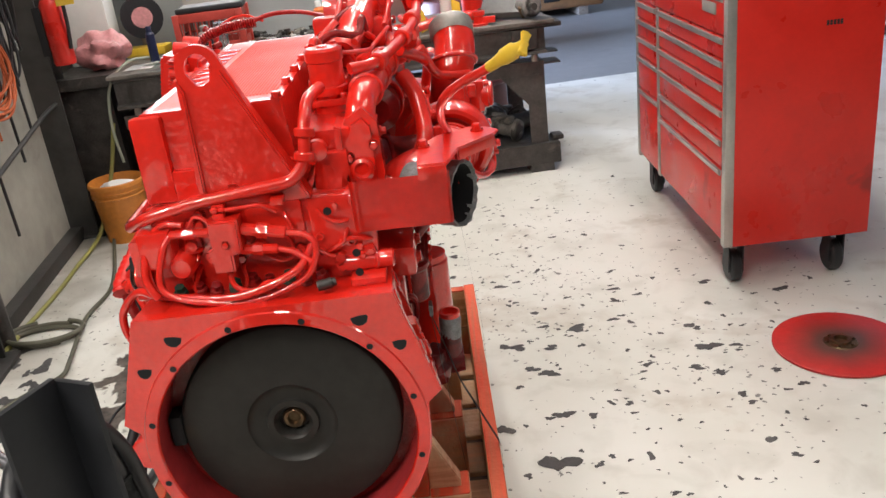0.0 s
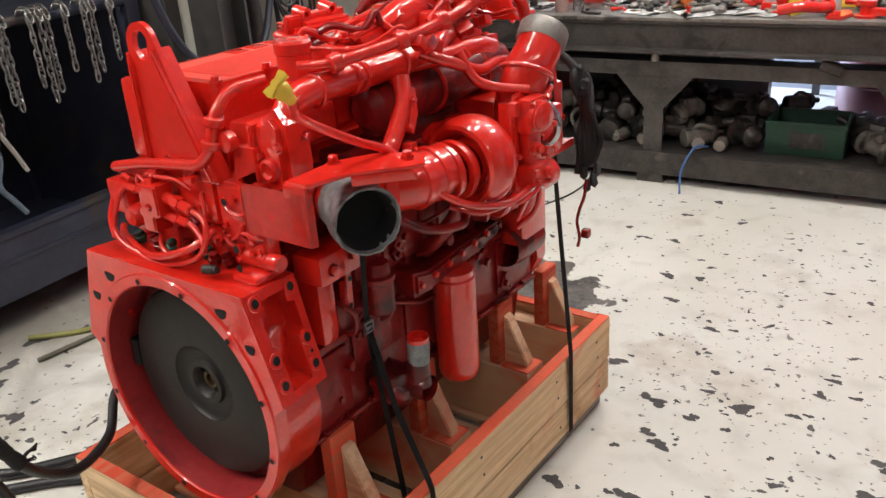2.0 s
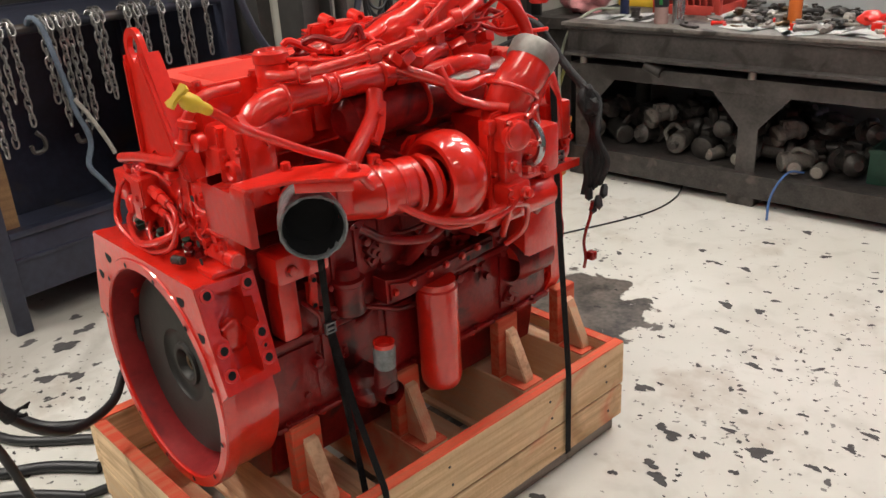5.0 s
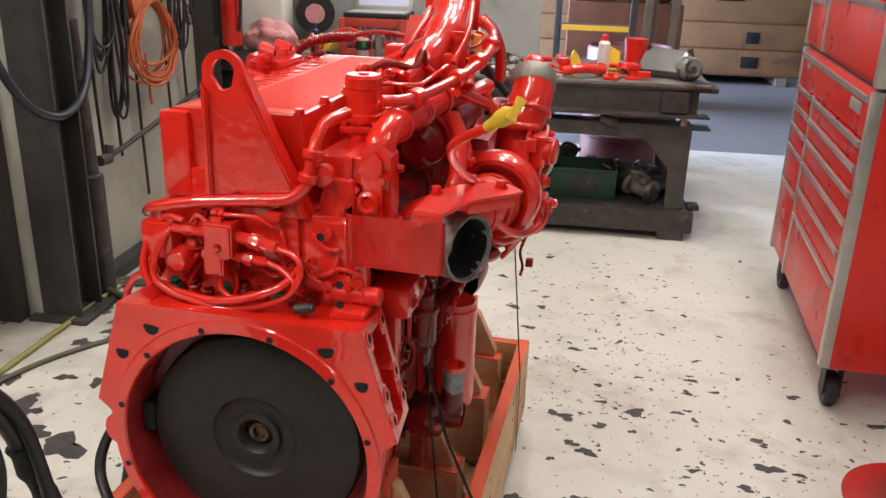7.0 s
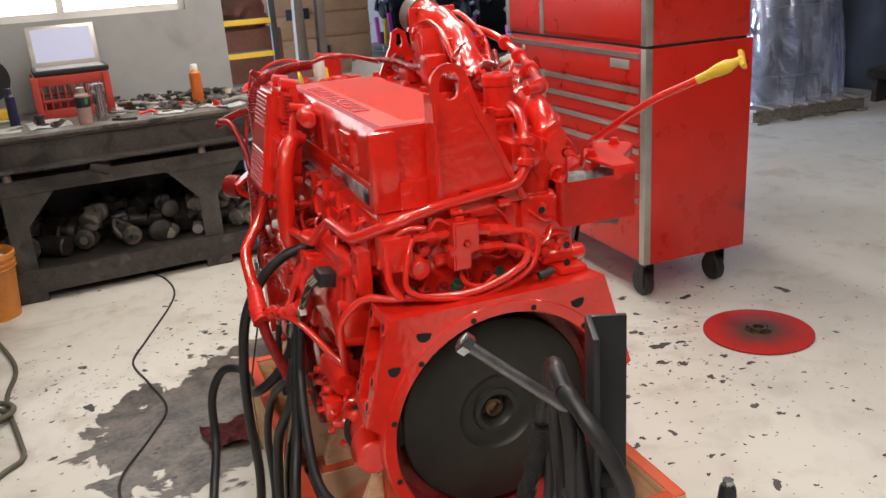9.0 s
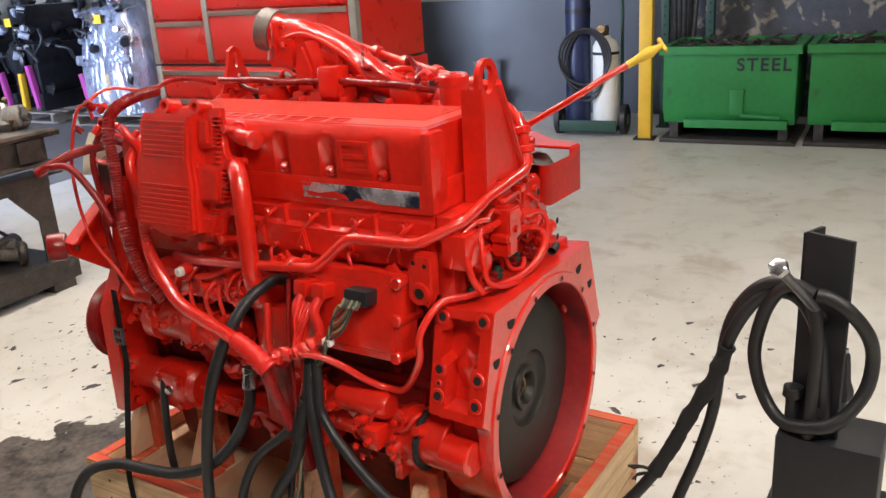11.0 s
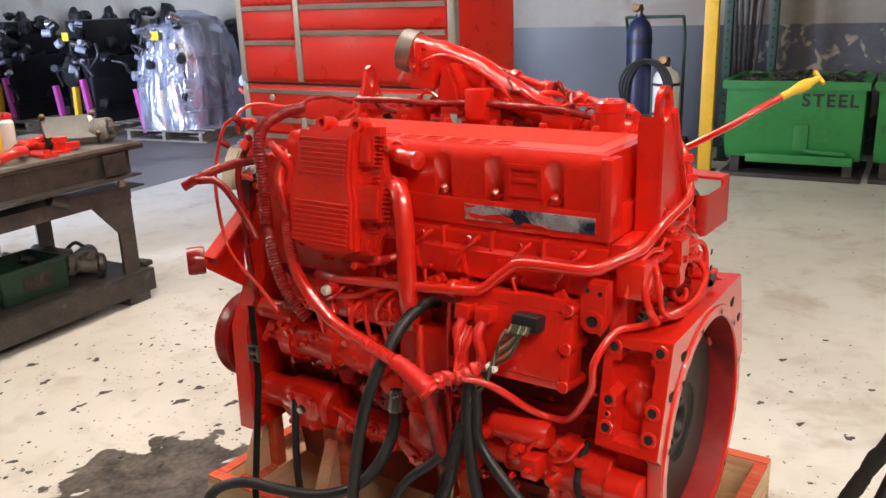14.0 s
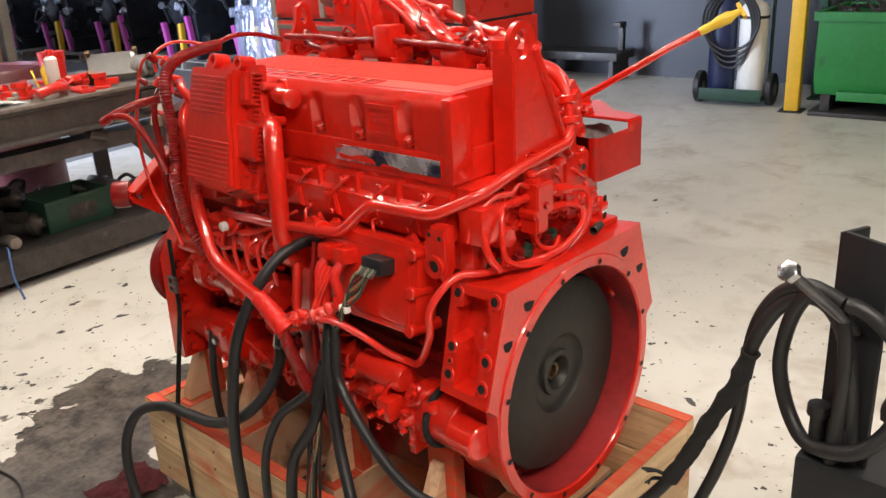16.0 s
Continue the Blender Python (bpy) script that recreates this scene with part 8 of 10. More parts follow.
hose(LB, [(-0.378, 0.425, 0.58), (-0.40, 0.44, 0.50), (-0.43, 0.49, 0.40), (-0.445, 0.50, 0.25), (-0.455, 0.48, 0.08), (-0.54, 0.36, 0.016), (-0.585, 0.14, 0.016), (-0.605, -0.027, 0.018)], 0.0135)
hose(LB, [(-0.345, 0.40, 0.77), (-0.368, 0.398, 0.69), (-0.385, 0.38, 0.58), (-0.405, 0.345, 0.47), (-0.44, 0.27, 0.34), (-0.455, 0.20, 0.15), (-0.485, 0.06, 0.018), (-0.49, -0.03, 0.015), (-0.506, -0.107, 0.014)], 0.0135)
hose(LB, [(-0.30, 0.96, 0.57), (-0.315, 0.955, 0.54), (-0.33, 0.95, 0.46), (-0.335, 0.95, 0.36), (-0.33, 0.95, 0.28)], 0.010)
bm = B()
tube(bm, smooth_path([(-0.370, 0.405, 0.655), (-0.378, 0.424, 0.60), (-0.385, 0.436, 0.555)]), 0.018, 12)
for k in range(4):
    tube(bm, smooth_path([(-0.378, 0.43, 0.60), (-0.39, 0.43 + 0.012 * k, 0.48), (-0.42, 0.42 + 0.015 * k, 0.33), (-0.45, 0.40 + 0.03 * k, 0.10), (-0.50, 0.38 + 0.04 * k, 0.012)]), 0.0035, 6)
solo("loom_tie", bm, BLACK_TAPE, "black taped knot in the hanging wiring loom", "wiring")
rnd = random.Random(17)
for k in range(6):
    cols = [GRIMY, DULL_KHAKI, GREEN_DARK, DULL_KHAKI, RED_DARK, BLACK_RUBBER]
    o = Vector((0, 0.004 * k, 0))
    hose("thin twisted wire of the hanging loom", [Vector((-0.352, 0.372, 0.75)) + o, Vector((-0.37, 0.385 + 0.01 * math.sin(2 * k), 0.70)) + o, Vector((-0.378, 0.415, 0.60)) + o, Vector((-0.40, 0.425 + 0.012 * math.cos(k), 0.48)) + o, Vector((-0.43, 0.43, 0.34)) + o, Vector((-0.455, 0.42, 0.15)) + o, Vector((-0.50, 0.40, 0.008 + 0.001 * k)) + o * 4], 0.0032, cols[k], name="wire", group="loom wires", category="wire")
bm = B()
box(bm, -0.008, 0.008, -0.011, 0.011, -0.008, 0.008, 0.002, Matrix.Translation((-0.352, 0.345, 0.795)))
solo("wire_tag", bm, PAPER, "small white paper tag tied on the wiring", "tag")


def strap(pts, w=0.024, label="flat black ratchet strap tying the engine to the crate", buckles=()):
    ob = thing("strap", label, "strap", "tie-down straps")
    bm = B()
    path = rounded_path(pts, 0.02, 3)
    left = [bm.verts.new(p + Vector((0, -w / 2, 0))) for p in path]
    right = [bm.verts.new(p + Vector((0, w / 2, 0))) for p in path]
    for i in range(len(path) - 1):
        bm.faces.new((left[i], left[i + 1], right[i + 1], right[i]))
    bmesh.ops.solidify(bm, geom=bm.faces[:], thickness=0.003)
    part("webbing", bm, BLACK_TAPE, ob)
    for x, y, z, h in buckles:
        bm = B()
        washer(bm, [(y - w * 0.75, z - h), (y + w * 0.75, z - h), (y + w * 0.75, z + h), (y - w * 0.75, z + h)], [(y - w * 0.5, z - h + 0.004), (y + w * 0.5, z - h + 0.004), (y + w * 0.5, z + h - 0.004), (y - w * 0.5, z + h - 0.004)], "x", x - 0.004, x + 0.004)
        box(bm, x - 0.005, x + 0.005, y - w * 0.6, y + w * 0.6, z - 0.004, z + 0.004, 0.002)
        part("buckle", bm, PEG_STEEL, ob, "small dull steel buckle")
    return ob


strap([(0.378, 0.945, 1.165), (0.383, 0.96, 0.80), (0.432, 0.945, 0.312), (0.434, 0.94, 0.06)], buckles=((0.388, 0.957, 0.935, 0.016),))
strap([(0.330, 0.250, 0.925), (0.299, 0.271, 0.705), (0.336, 0.291, 0.276), (0.345, 0.296, 0.08)], 0.018, buckles=((0.303, 0.271, 0.700, 0.013),))
strap([(0.300, 0.275, 0.69), (0.350, 0.280, 0.50), (0.428, 0.285, 0.312), (0.431, 0.286, 0.06)], 0.018)
strap([(-0.335, 1.06, 0.80), (-0.345, 1.05, 0.60), (-0.424, 1.02, 0.312), (-0.426, 1.01, 0.06)], buckles=((-0.351, 1.05, 0.678, 0.022),))

# floor: loose lead, rag, debris
hose("thin black electric lead lying across the floor", [(-0.86, 0.95, 0.005), (-0.87, 1.16, 0.005), (-0.76, 1.40, 0.005), (-0.69, 1.60, 0.005), (-0.74, 1.85, 0.005), (-0.79, 2.08, 0.005), (-0.727, 2.29, 0.005), (-0.60, 2.65, 0.005), (-0.55, 2.88, 0.005), (-0.58, 3.12, 0.005), (-0.69, 3.36, 0.006)], 0.0045, name="lead", group="floor leads", category="cable")
bm = B()
rnd = random.Random(2)
N = 22
g = [[None] * N for _ in range(N)]
for i in range(N):
    for j in range(N):
        p = Vector(((i / (N - 1) - 0.5) * 0.26, (j / (N - 1) - 0.5) * 0.22, 0))
        z = 0.012 + 0.055 * abs(noise.noise(p * 11 + Vector((4, 2, 0)))) * max(0, 1 - (p.length / 0.16) ** 2) + 0.02 * max(0, noise.noise(p * 23))
        k = 0.75 + 0.3 * noise.noise(p * 7)
        g[i][j] = bm.verts.new((p.x * k - 0.487, p.y * k + 1.275, z))
for i in range(N - 1):
    for j in range(N - 1):
        bm.faces.new((g[i][j], g[i + 1][j], g[i + 1][j + 1], g[i][j + 1]))
bmesh.ops.solidify(bm, geom=bm.faces[:], thickness=0.006)
solo("shop_rag", bm, RAG, "crumpled dark red shop rag on the oily floor", "rag")
for k, (a, b, c, r) in enumerate((((-0.62, 0.30), (-0.95, -0.05), (-1.35, -0.25), 0.018), ((-0.55, 0.18), (-0.95, -0.15), (-1.40, -0.38), 0.016), ((-0.60, -0.02), (-0.85, -0.30), (-1.30, -0.62), 0.018), ((-0.50, -0.10), (-0.80, -0.42), (-1.20, -0.80), 0.014))):
    hose("thick black hose lying on the floor beside the crate", [(*a, r), ((a[0] + b[0]) / 2, (a[1] + b[1]) / 2 + 0.03, r), (*b, r), ((b[0] + c[0]) / 2 - 0.03, (b[1] + c[1]) / 2 + 0.02, r), (*c, r)], r, group="floor hoses")


def chip(x, y, r, seed, sx=1.0):
    rn = random.Random(seed)
    ph = [rn.uniform(0, 6.3) for _ in range(4)]
    out = []
    for k in range(18):
        a = 2 * math.pi * k / 18
        q = r * (1 + 0.28 * math.sin(2 * a + ph[0]) + 0.2 * math.sin(3 * a + ph[1]) + 0.14 * math.sin(5 * a + ph[2]) + 0.1 * math.sin(7 * a + ph[3]))
        out.append((x + q * math.cos(a) * sx, y + q * math.sin(a)))
    return out


# larger flakes of missing paint that can be told apart
BARE = material("exposed_concrete", (0.06, 0.056, 0.056), 0.7, var=0.35, scale=30, bump=0.3, bump_scale=120)
rnd = random.Random(77)
bm = B()
KNOWN = [(0.795, 1.376, 0.042), (1.617, 1.508, 0.030), (1.358, 1.640, 0.028), (0.942, 1.413, 0.022), (1.212, 1.140, 0.044), (1.133, 1.014, 0.028), (1.198, 0.965, 0.022), (0.602, 0.590, 0.060), (0.655, 0.828, 0.034), (0.594, 1.121, 0.028), (0.518, 1.296, 0.028), (0.46, 0.782, 0.036),
         (0.646, 1.082, 0.036), (1.000, 1.668, 0.025), (1.080, 1.598, 0.020), (0.980, 1.066, 0.020), (0.549, 1.811, 0.028), (0.248, 2.160, 0.035), (0.623, 1.838, 0.018), (0.564, 1.281, 0.034), (0.680, 1.254, 0.028), (0.678, 1.418, 0.022), (0.376, 2.311, 0.020), (0.348, 1.446, 0.036)]
KNOWN += [(0.371, 2.191, 0.028), (0.343, 1.964, 0.030), (0.333, 2.834, 0.022), (0.156, 3.055, 0.030), (0.078, 2.829, 0.028), (-0.970, 0.670, 0.095), (-1.100, 0.720, 0.055), (-1.210, 0.820, 0.045), (-1.240, 1.060, 0.040), (1.806, 0.177, 0.022), (0.142, 2.509, 0.028)]
for n, (x, y, r) in enumerate(KNOWN):
    v = [bm.verts.new((u, w, 0.0012)) for u, w in chip(x, y, r * 0.58, n, 1.5)]
    bm.faces.new(v)
centres = [(0.75, 1.3), (0.62, 0.9), (1.1, 0.7), (0.9, 1.9), (0.4, 2.4), (1.0, 2.5), (-0.6, 2.2), (-0.8, 1.0), (-1.0, -0.1), (-1.2, 0.8), (0.8, 0.3), (1.5, 0.3), (0.2, 2.9), (-0.3, 2.4), (1.2, 1.3), (0.55, 1.6)]
for n in range(520):
    cx, cy = rnd.choice(centres)
    x, y = rnd.gauss(cx, 0.28), rnd.gauss(cy, 0.28)
    if abs(x) < 0.47 and -0.12 < y < 1.27:
        continue
    r = min(0.013, 0.002 + rnd.expovariate(1 / 0.0033))
    v = [bm.verts.new((u, w, 0.0012)) for u, w in chip(x, y, r, n + 100, rnd.uniform(0.9, 1.7))]
    bm.faces.new(v)
for n in range(160):
    x, y = rnd.uniform(-1.5, 4.2), rnd.uniform(-1.5, 5.2)
    if abs(x) < 0.47 and -0.12 < y < 1.27:
        continue
    r = min(0.009, 0.0015 + rnd.expovariate(1 / 0.0028))
    v = [bm.verts.new((u, w, 0.0012)) for u, w in chip(x, y, r, n + 900, rnd.uniform(0.9, 1.7))]
    bm.faces.new(v)
for n in range(46):     # grime trodden in along the foot of the wall
    x, y = rnd.gauss(-1.42, 0.13), rnd.uniform(-0.5, 1.9)
    v = [bm.verts.new((u, w, 0.0011 + 0.000008 * n)) for u, w in chip(x, y, rnd.uniform(0.012, 0.05), n + 2000, rnd.uniform(0.5, 0.9))]
    bm.faces.new(v)
solo("paint_chips", bm, BARE, "dark flakes where the floor paint has chipped away", "floor damage", kind="stuff", smooth=False)

# ---- chain rack in the bay ----
def chain_rack():
    ob = thing("chain_rack", "dark navy steel rack with chains hung along its front rail", "rack", m=HALL)
    x0, x1, y0, y1 = -2.72, -1.71, 0.26, 1.53
    for x in (x0, x1 - 0.07):
        for y in (y0, y1 - 0.07):
            bm = B()
            box(bm, x, x + 0.07, y, y + 0.07, 0.0, 1.19, 0.004)
            part("leg", bm, NAVY, ob)
    bm = B()
    box(bm, x1 - 0.05, x1 - 0.005, y0 + 0.07, y1 - 0.07, 0.15, 0.40, 0.005)
    tray = part("front_tray", bm, NAVY, ob)
    for za, zb in ((0.40, 0.425), (0.30, 0.315)):
        bm = B()
        box(bm, x1 - 0.055, x1 + 0.004, y0 + 0.07, y1 - 0.07, za, zb, 0.003)
        part("tray_rail", bm, NAVY, tray)
    bm = B()
    cyl(bm, (x1 - 0.02, y0, 1.175), (x1 - 0.02, y1, 1.175), 0.02, seg=12)
    part("rail", bm, NAVY, ob)
    bm = B()
    box(bm, x0, x0 + 0.01, y0 + 0.07, y1 - 0.07, 0.15, 1.18)
    part("back_panel", bm, NAVY, ob)
    bm = B()
    box(bm, x0 + 0.07, x1 - 0.07, y1 - 0.03, y1 - 0.02, 0.15, 1.18)
    part("side_panel", bm, NAVY, ob)
    bm = B()
    box(bm, x0, x1 - 0.06, y0 + 0.02, y1 - 0.03, 0.15, 0.165)
    part("tray_floor", bm, NAVY, ob)
    bm = B()
    box(bm, x0, x1 - 0.08, y0 + 0.02, y1 - 0.02, 1.15, 1.17)
    part("top_sheet", bm, NAVY, ob)


chain_rack()
for h, z, x, y, ry, rz in ((0.579, 0.166, -1.86, 0.200, 0.0, 4), (0.172, 0.746, -1.855, 0.206, 0.0, 9)):
    bm = B()
    box(bm, -0.045, 0.045, -0.05, 0.05, 0, h, 0.004)
    solo("timber_offcut", bm, PINE_OLD, "browned timber block stood in the rack tray", "timber", "timber offcuts", pose(x, y, z, 0, ry, rz))
bm = B()
tube(bm, [Vector((0, 0.011 * math.cos(a), 0.0185 * math.sin(a) + (0.006 if math.sin(a) > 0 else -0.006))) for a in (2 * math.pi * k / 12 for k in range(13))], 0.0042, 6, caps=False)
LINK = mesh_of("chain_link", bm, material("chain_steel", (0.30, 0.29, 0.28), 0.36, metal=0.85, var=0.35, scale=30))
rnd = random.Random(31)
CH = [(0.395, 14), (0.433, 13), (0.470, 8), (0.515, 11), (0.630, 9), (0.662, 12), (0.700, 11), (0.735, 13), (0.770, 12), (0.842, 9), (0.872, 10), (0.985, 8), (1.022, 10), (1.058, 9), (1.135, 7), (1.230, 9), (1.268, 8), (1.355, 7)]
for y, n in CH:
    ob = thing("chain", "grey steel lifting chain hanging from the rack rail", "chain", "chains on the rack", hall(-1.683 + rnd.uniform(0, 0.012), y, 1.19))
    for k in range(n):
        share("chain_link", LINK, ob, Matrix.Translation((0.0, rnd.uniform(-0.002, 0.002), -0.015 - 0.033 * k)) @ Matrix.Rotation(radians(rnd.uniform(-15, 15) + (90 if k % 2 else 0)), 4, "Z"))
    for k in range(5):     # the links that ride over the rail
        a = radians(20 + 35 * k)
        share("chain_link", LINK, ob, Matrix.Translation((-0.024 + 0.036 * math.cos(a), 0.002 * (k % 2), -0.015 + 0.036 * math.sin(a))) @ Matrix.Rotation(-a, 4, "Y") @ Matrix.Rotation(radians(90 * (k % 2)), 4, "Z"))
    if n == 11:
        bm = B()
        tube(bm, smooth_path([(0, 0, -0.03 - 0.033 * n), (0, 0.025, -0.06 - 0.033 * n), (0, 0.02, -0.10 - 0.033 * n), (0, -0.02, -0.105 - 0.033 * n), (0, -0.03, -0.075 - 0.033 * n)]), 0.009, 8)
        part("hook", bm, GRIMY, ob, "forged grab hook")


def wall_cord(name, label, pts, r, mat, group="cords on the wall", category="cable"):
    return hose(label, pts, r, mat, name=name, group=group, category=category)


wall_cord("sling_rope", "blue-grey frayed rope hanging over the rack", [(-1.78, 0.44, 1.17), (-1.745, 0.455, 1.215), (-1.70, 0.475, 1.18), (-1.69, 0.495, 1.06), (-1.69, 0.515, 0.94), (-1.69, 0.525, 0.86), (-1.685, 0.555, 0.73), (-1.69, 0.53, 0.63), (-1.685, 0.565, 0.56), (-1.685, 0.60, 0.50)], 0.011, material("blue_grey_rope", (0.10, 0.13, 0.17), 0.8, var=0.3, scale=30, bump=0.4, bump_scale=120))
wall_cord("strap_end", "pale frayed strap end tied into the rope", [(-1.685, 0.528, 0.90), (-1.67, 0.56, 0.84), (-1.665, 0.60, 0.75), (-1.665, 0.635, 0.66)], 0.009, material("pale_webbing", (0.30, 0.28, 0.25), 0.85, var=0.3, scale=30))

# ---- west partition with hung cables ----
def wx(y):
    return -1.47 * math.cos(TURN) - y * math.sin(TURN)


peg = thing("peg_rail", "dark steel peg rail fixed along the partition", "rail")
bm = B()
for z in (1.48,):
    tube(bm, [(wx(1.75) + 0.05, 1.66, z), (wx(3.2) + 0.05, 3.12, z)], 0.014, 8)
part("rail_bar", bm, COLUMN, peg)
for k in range(9):
    y = 1.75 + 0.155 * k
    bm = B()
    tube(bm, smooth_path([(wx(y) + 0.0, y, 1.47), (wx(y) + 0.06, y, 1.46), (wx(y) + 0.11, y, 1.475), (wx(y) + 0.12, y, 1.50)]), 0.006, 6)
    part("hook", bm, STEEL, peg)


CORD_ORANGE = material("dirty_orange_cord", (0.42, 0.09, 0.025), 0.6, var=0.3, scale=20)


def hung_loops(name, label, y, ztop, w, h, n, r, mat, seed, out=0.09):
    rn = random.Random(seed)
    ob = thing(name, label, "cable", "cords on the wall")
    for k in range(n):
        ww, hh = w * rn.uniform(0.75, 1.1), h * rn.uniform(0.8, 1.08)
        o = Vector((wx(y) + out + rn.uniform(-0.025, 0.025), y + rn.uniform(-0.02, 0.02), ztop))
        pts = []
        for j in range(17):
            a = radians(90 + 360 * j / 16)
            pts.append(o + Vector((0.012 * math.sin(2 * a + k), ww * math.cos(a) * (0.45 + 0.55 * (0.5 - 0.5 * math.sin(a)) ** 0.6), -hh / 2 + hh / 2 * math.sin(a))))
        bm = B()
        tube(bm, smooth_path(pts, 3), r, 7)
        part("loop", bm, mat, ob)
    return ob


hung_loops("extension_cord", "orange extension cord coiled on a wall hook", 2.40, 1.235, 0.235, 0.37, 12, 0.006, CORD_ORANGE, 1)
hose("orange cord tail with a plug hanging down the wall", [(wx(2.32) + 0.10, 2.30, 1.0), (wx(2.33) + 0.09, 2.33, 0.88), (wx(2.35) + 0.08, 2.35, 0.80), (wx(2.35) + 0.08, 2.355, 0.75)], 0.006, CORD_ORANGE, name="cord_tail", group="cords on the wall", category="cable")
bm = B()
box(bm, -0.02, 0.02, -0.03, 0.03, -0.06, 0.06, 0.014)
solo("outlet_box", bm, CORD_ORANGE, "orange cord reel handle hung on the wall", "cord", m=pose(wx(2.28) + 0.07, 2.28, 1.22, 10, 0, 0))
for k, (y, w, h, n) in enumerate(((1.98, 0.075, 0.5, 5), (2.12, 0.06, 0.72, 4), (2.25, 0.05, 0.40, 4), (2.75, 0.07, 0.55, 5), (2.9, 0.05, 0.4, 3))):
    hung_loops("cable_coil", "black electric cable coiled on a wall hook", y, 1.47, w, h, n, 0.0065, BLACK_RUBBER, 10 + k, 0.06)
for k, (y, z, l) in enumerate(((2.08, 1.15, 0.62), (2.30, 1.0, 0.72), (2.62, 1.05, 0.5), (1.92, 1.1, 0.55), (2.82, 1.1, 0.45))):
    hose("black cable hanging straight down the partition", [(wx(y) + 0.04, y, z + 0.3), (wx(y) + 0.03, y + 0.02, z - l * 0.5 + 0.1), (wx(y) + 0.025, y + 0.04, z - l + 0.02)], 0.0075, name="cable", group="cords on the wall", category="cable")
hose("thick blue-black air hose looped across the bay", [(-1.50, 1.15, 1.65), (-1.50, 1.20, 1.25), (-1.47, 1.30, 0.98), (-1.47, 1.50, 0.86), (-1.50, 1.72, 0.92), (-1.54, 1.86, 1.15), (-1.56, 1.92, 1.50), (-1.58, 1.95, 1.8)], 0.017, material("blue_black_hose", (0.02, 0.022, 0.035), 0.4, var=0.2), name="air_hose", group="cords on the wall")
bm = B()
tube(bm, smooth_path([(wx(1.86) + 0.09, 1.86, 0.60), (wx(2.1) + 0.09, 2.10, 0.625), (wx(2.5) + 0.09, 2.5, 0.68), (wx(2.9) + 0.09, 2.92, 0.74), (wx(3.1) + 0.1, 3.15, 0.76)]), 0.012, 10)
lathe(bm, [(-0.03, 0), (-0.03, 0.024), (0.03, 0.024), (0.03, 0)], (wx(1.86) + 0.09, 1.86, 0.60), (0.1, 1, 0), 10)
lathe(bm, [(-0.03, 0), (-0.03, 0.02), (0.03, 0.02), (0.03, 0)], (wx(1.90) + 0.09, 1.90, 0.625), (0.1, 0.3, 1), 10)
solo("steel_bar", bm, COLUMN, "long dark steel bar fixed across the partition", "bar")
bm = B()
tube(bm, [(wx(2.72) + 0.06, 2.66, 1.55), (wx(2.9) + 0.06, 2.92, 1.08)], 0.011, 8)
solo("pry_bar", bm, STEEL, "grey steel pry bar hung on the partition", "bar")
bm = B()
lathe(bm, [(0, 0), (0, 0.035), (0.01, 0.045), (0.55, 0.05), (0.56, 0.035), (1.2, 0.03), (1.2, 0)], (-1.55, 1.79, 0.0), (0.0, -0.03, 1), 16)
solo("hydraulic_ram", bm, GRIMY, "dark oily hydraulic ram leaning by the column", "ram")
hose("yellow-green air hose running along the foot of the wall", [(-1.40, 3.20, 0.60), (-1.46, 3.12, 0.32), (-1.53, 2.95, 0.06), (-1.546, 2.60, 0.013), (-1.525, 2.27, 0.012), (-1.522, 1.81, 0.012), (-1.500, 1.44, 0.012), (-1.480, 1.10, 0.012), (-1.470, 0.83, 0.012), (-1.56, 0.62, 0.012), (-1.70, 0.48, 0.012)], 0.011, HOSE_GREEN, name="air_hose", group="floor hoses")
for k in range(3):
    hose("dark olive hose coiled on the floor by the wall", [Vector((-1.39 + 0.14 * math.cos(a) * (1 + 0.07 * k), 1.82 + 0.085 * math.sin(a) * (1 + 0.10 * k), 0.012 + 0.011 * k)) for a in (2 * math.pi * j / 14 + k for j in range(13))], 0.011, material("olive_hose", (0.09, 0.085, 0.06), 0.5, var=0.2) if k == 0 else bpy.data.materials["olive_hose"], name="air_hose", group="floor hoses")
hose("dark olive hose lying on the floor by the wall", [(-1.52, 3.12, 0.05), (-1.40, 2.75, 0.011), (-1.262, 2.283, 0.011), (-1.27, 1.96, 0.011), (-1.20, 1.60, 0.011), (-1.18, 1.45, 0.011), (-1.25, 1.36, 0.011), (-1.385, 1.115, 0.011), (-1.46, 0.80, 0.011), (-1.50, 0.40, 0.011)], 0.0095, bpy.data.materials["olive_hose"], name="air_hose", group="floor hoses")


# ---- bucket, extinguisher and corner ----
def bucket():
    ob = thing("bucket", "grubby orange plastic bucket with paper inside", "bucket", m=pose(-1.40, 3.02, 0))
    bm = B()
    lathe(bm, [(0, 0), (0, 0.115), (0.30, 0.14), (0.31, 0.148), (0.33, 0.148), (0.335, 0.142), (0.30, 0.134), (0.01, 0.11), (0.01, 0)], (0, 0, 0), (0, 0, 1), 30)
    part("pail", bm, ORANGE_BUCKET, ob)
    for z in (0.25, 0.275):
        bm = B()
        lathe(bm, [(z, 0.137), (z + 0.003, 0.143), (z + 0.008, 0.143), (z + 0.011, 0.1385)], (0, 0, 0), (0, 0, 1), 30)
        part("hoop", bm, ORANGE_BUCKET, ob)
    bm = B()
    lump(bm, (0, 0, 0.265), (0.11, 0.10, 0.05), 5, 3, 0.5)
    part("paper", bm, PAPER, ob, "crumpled white paper")


bucket()


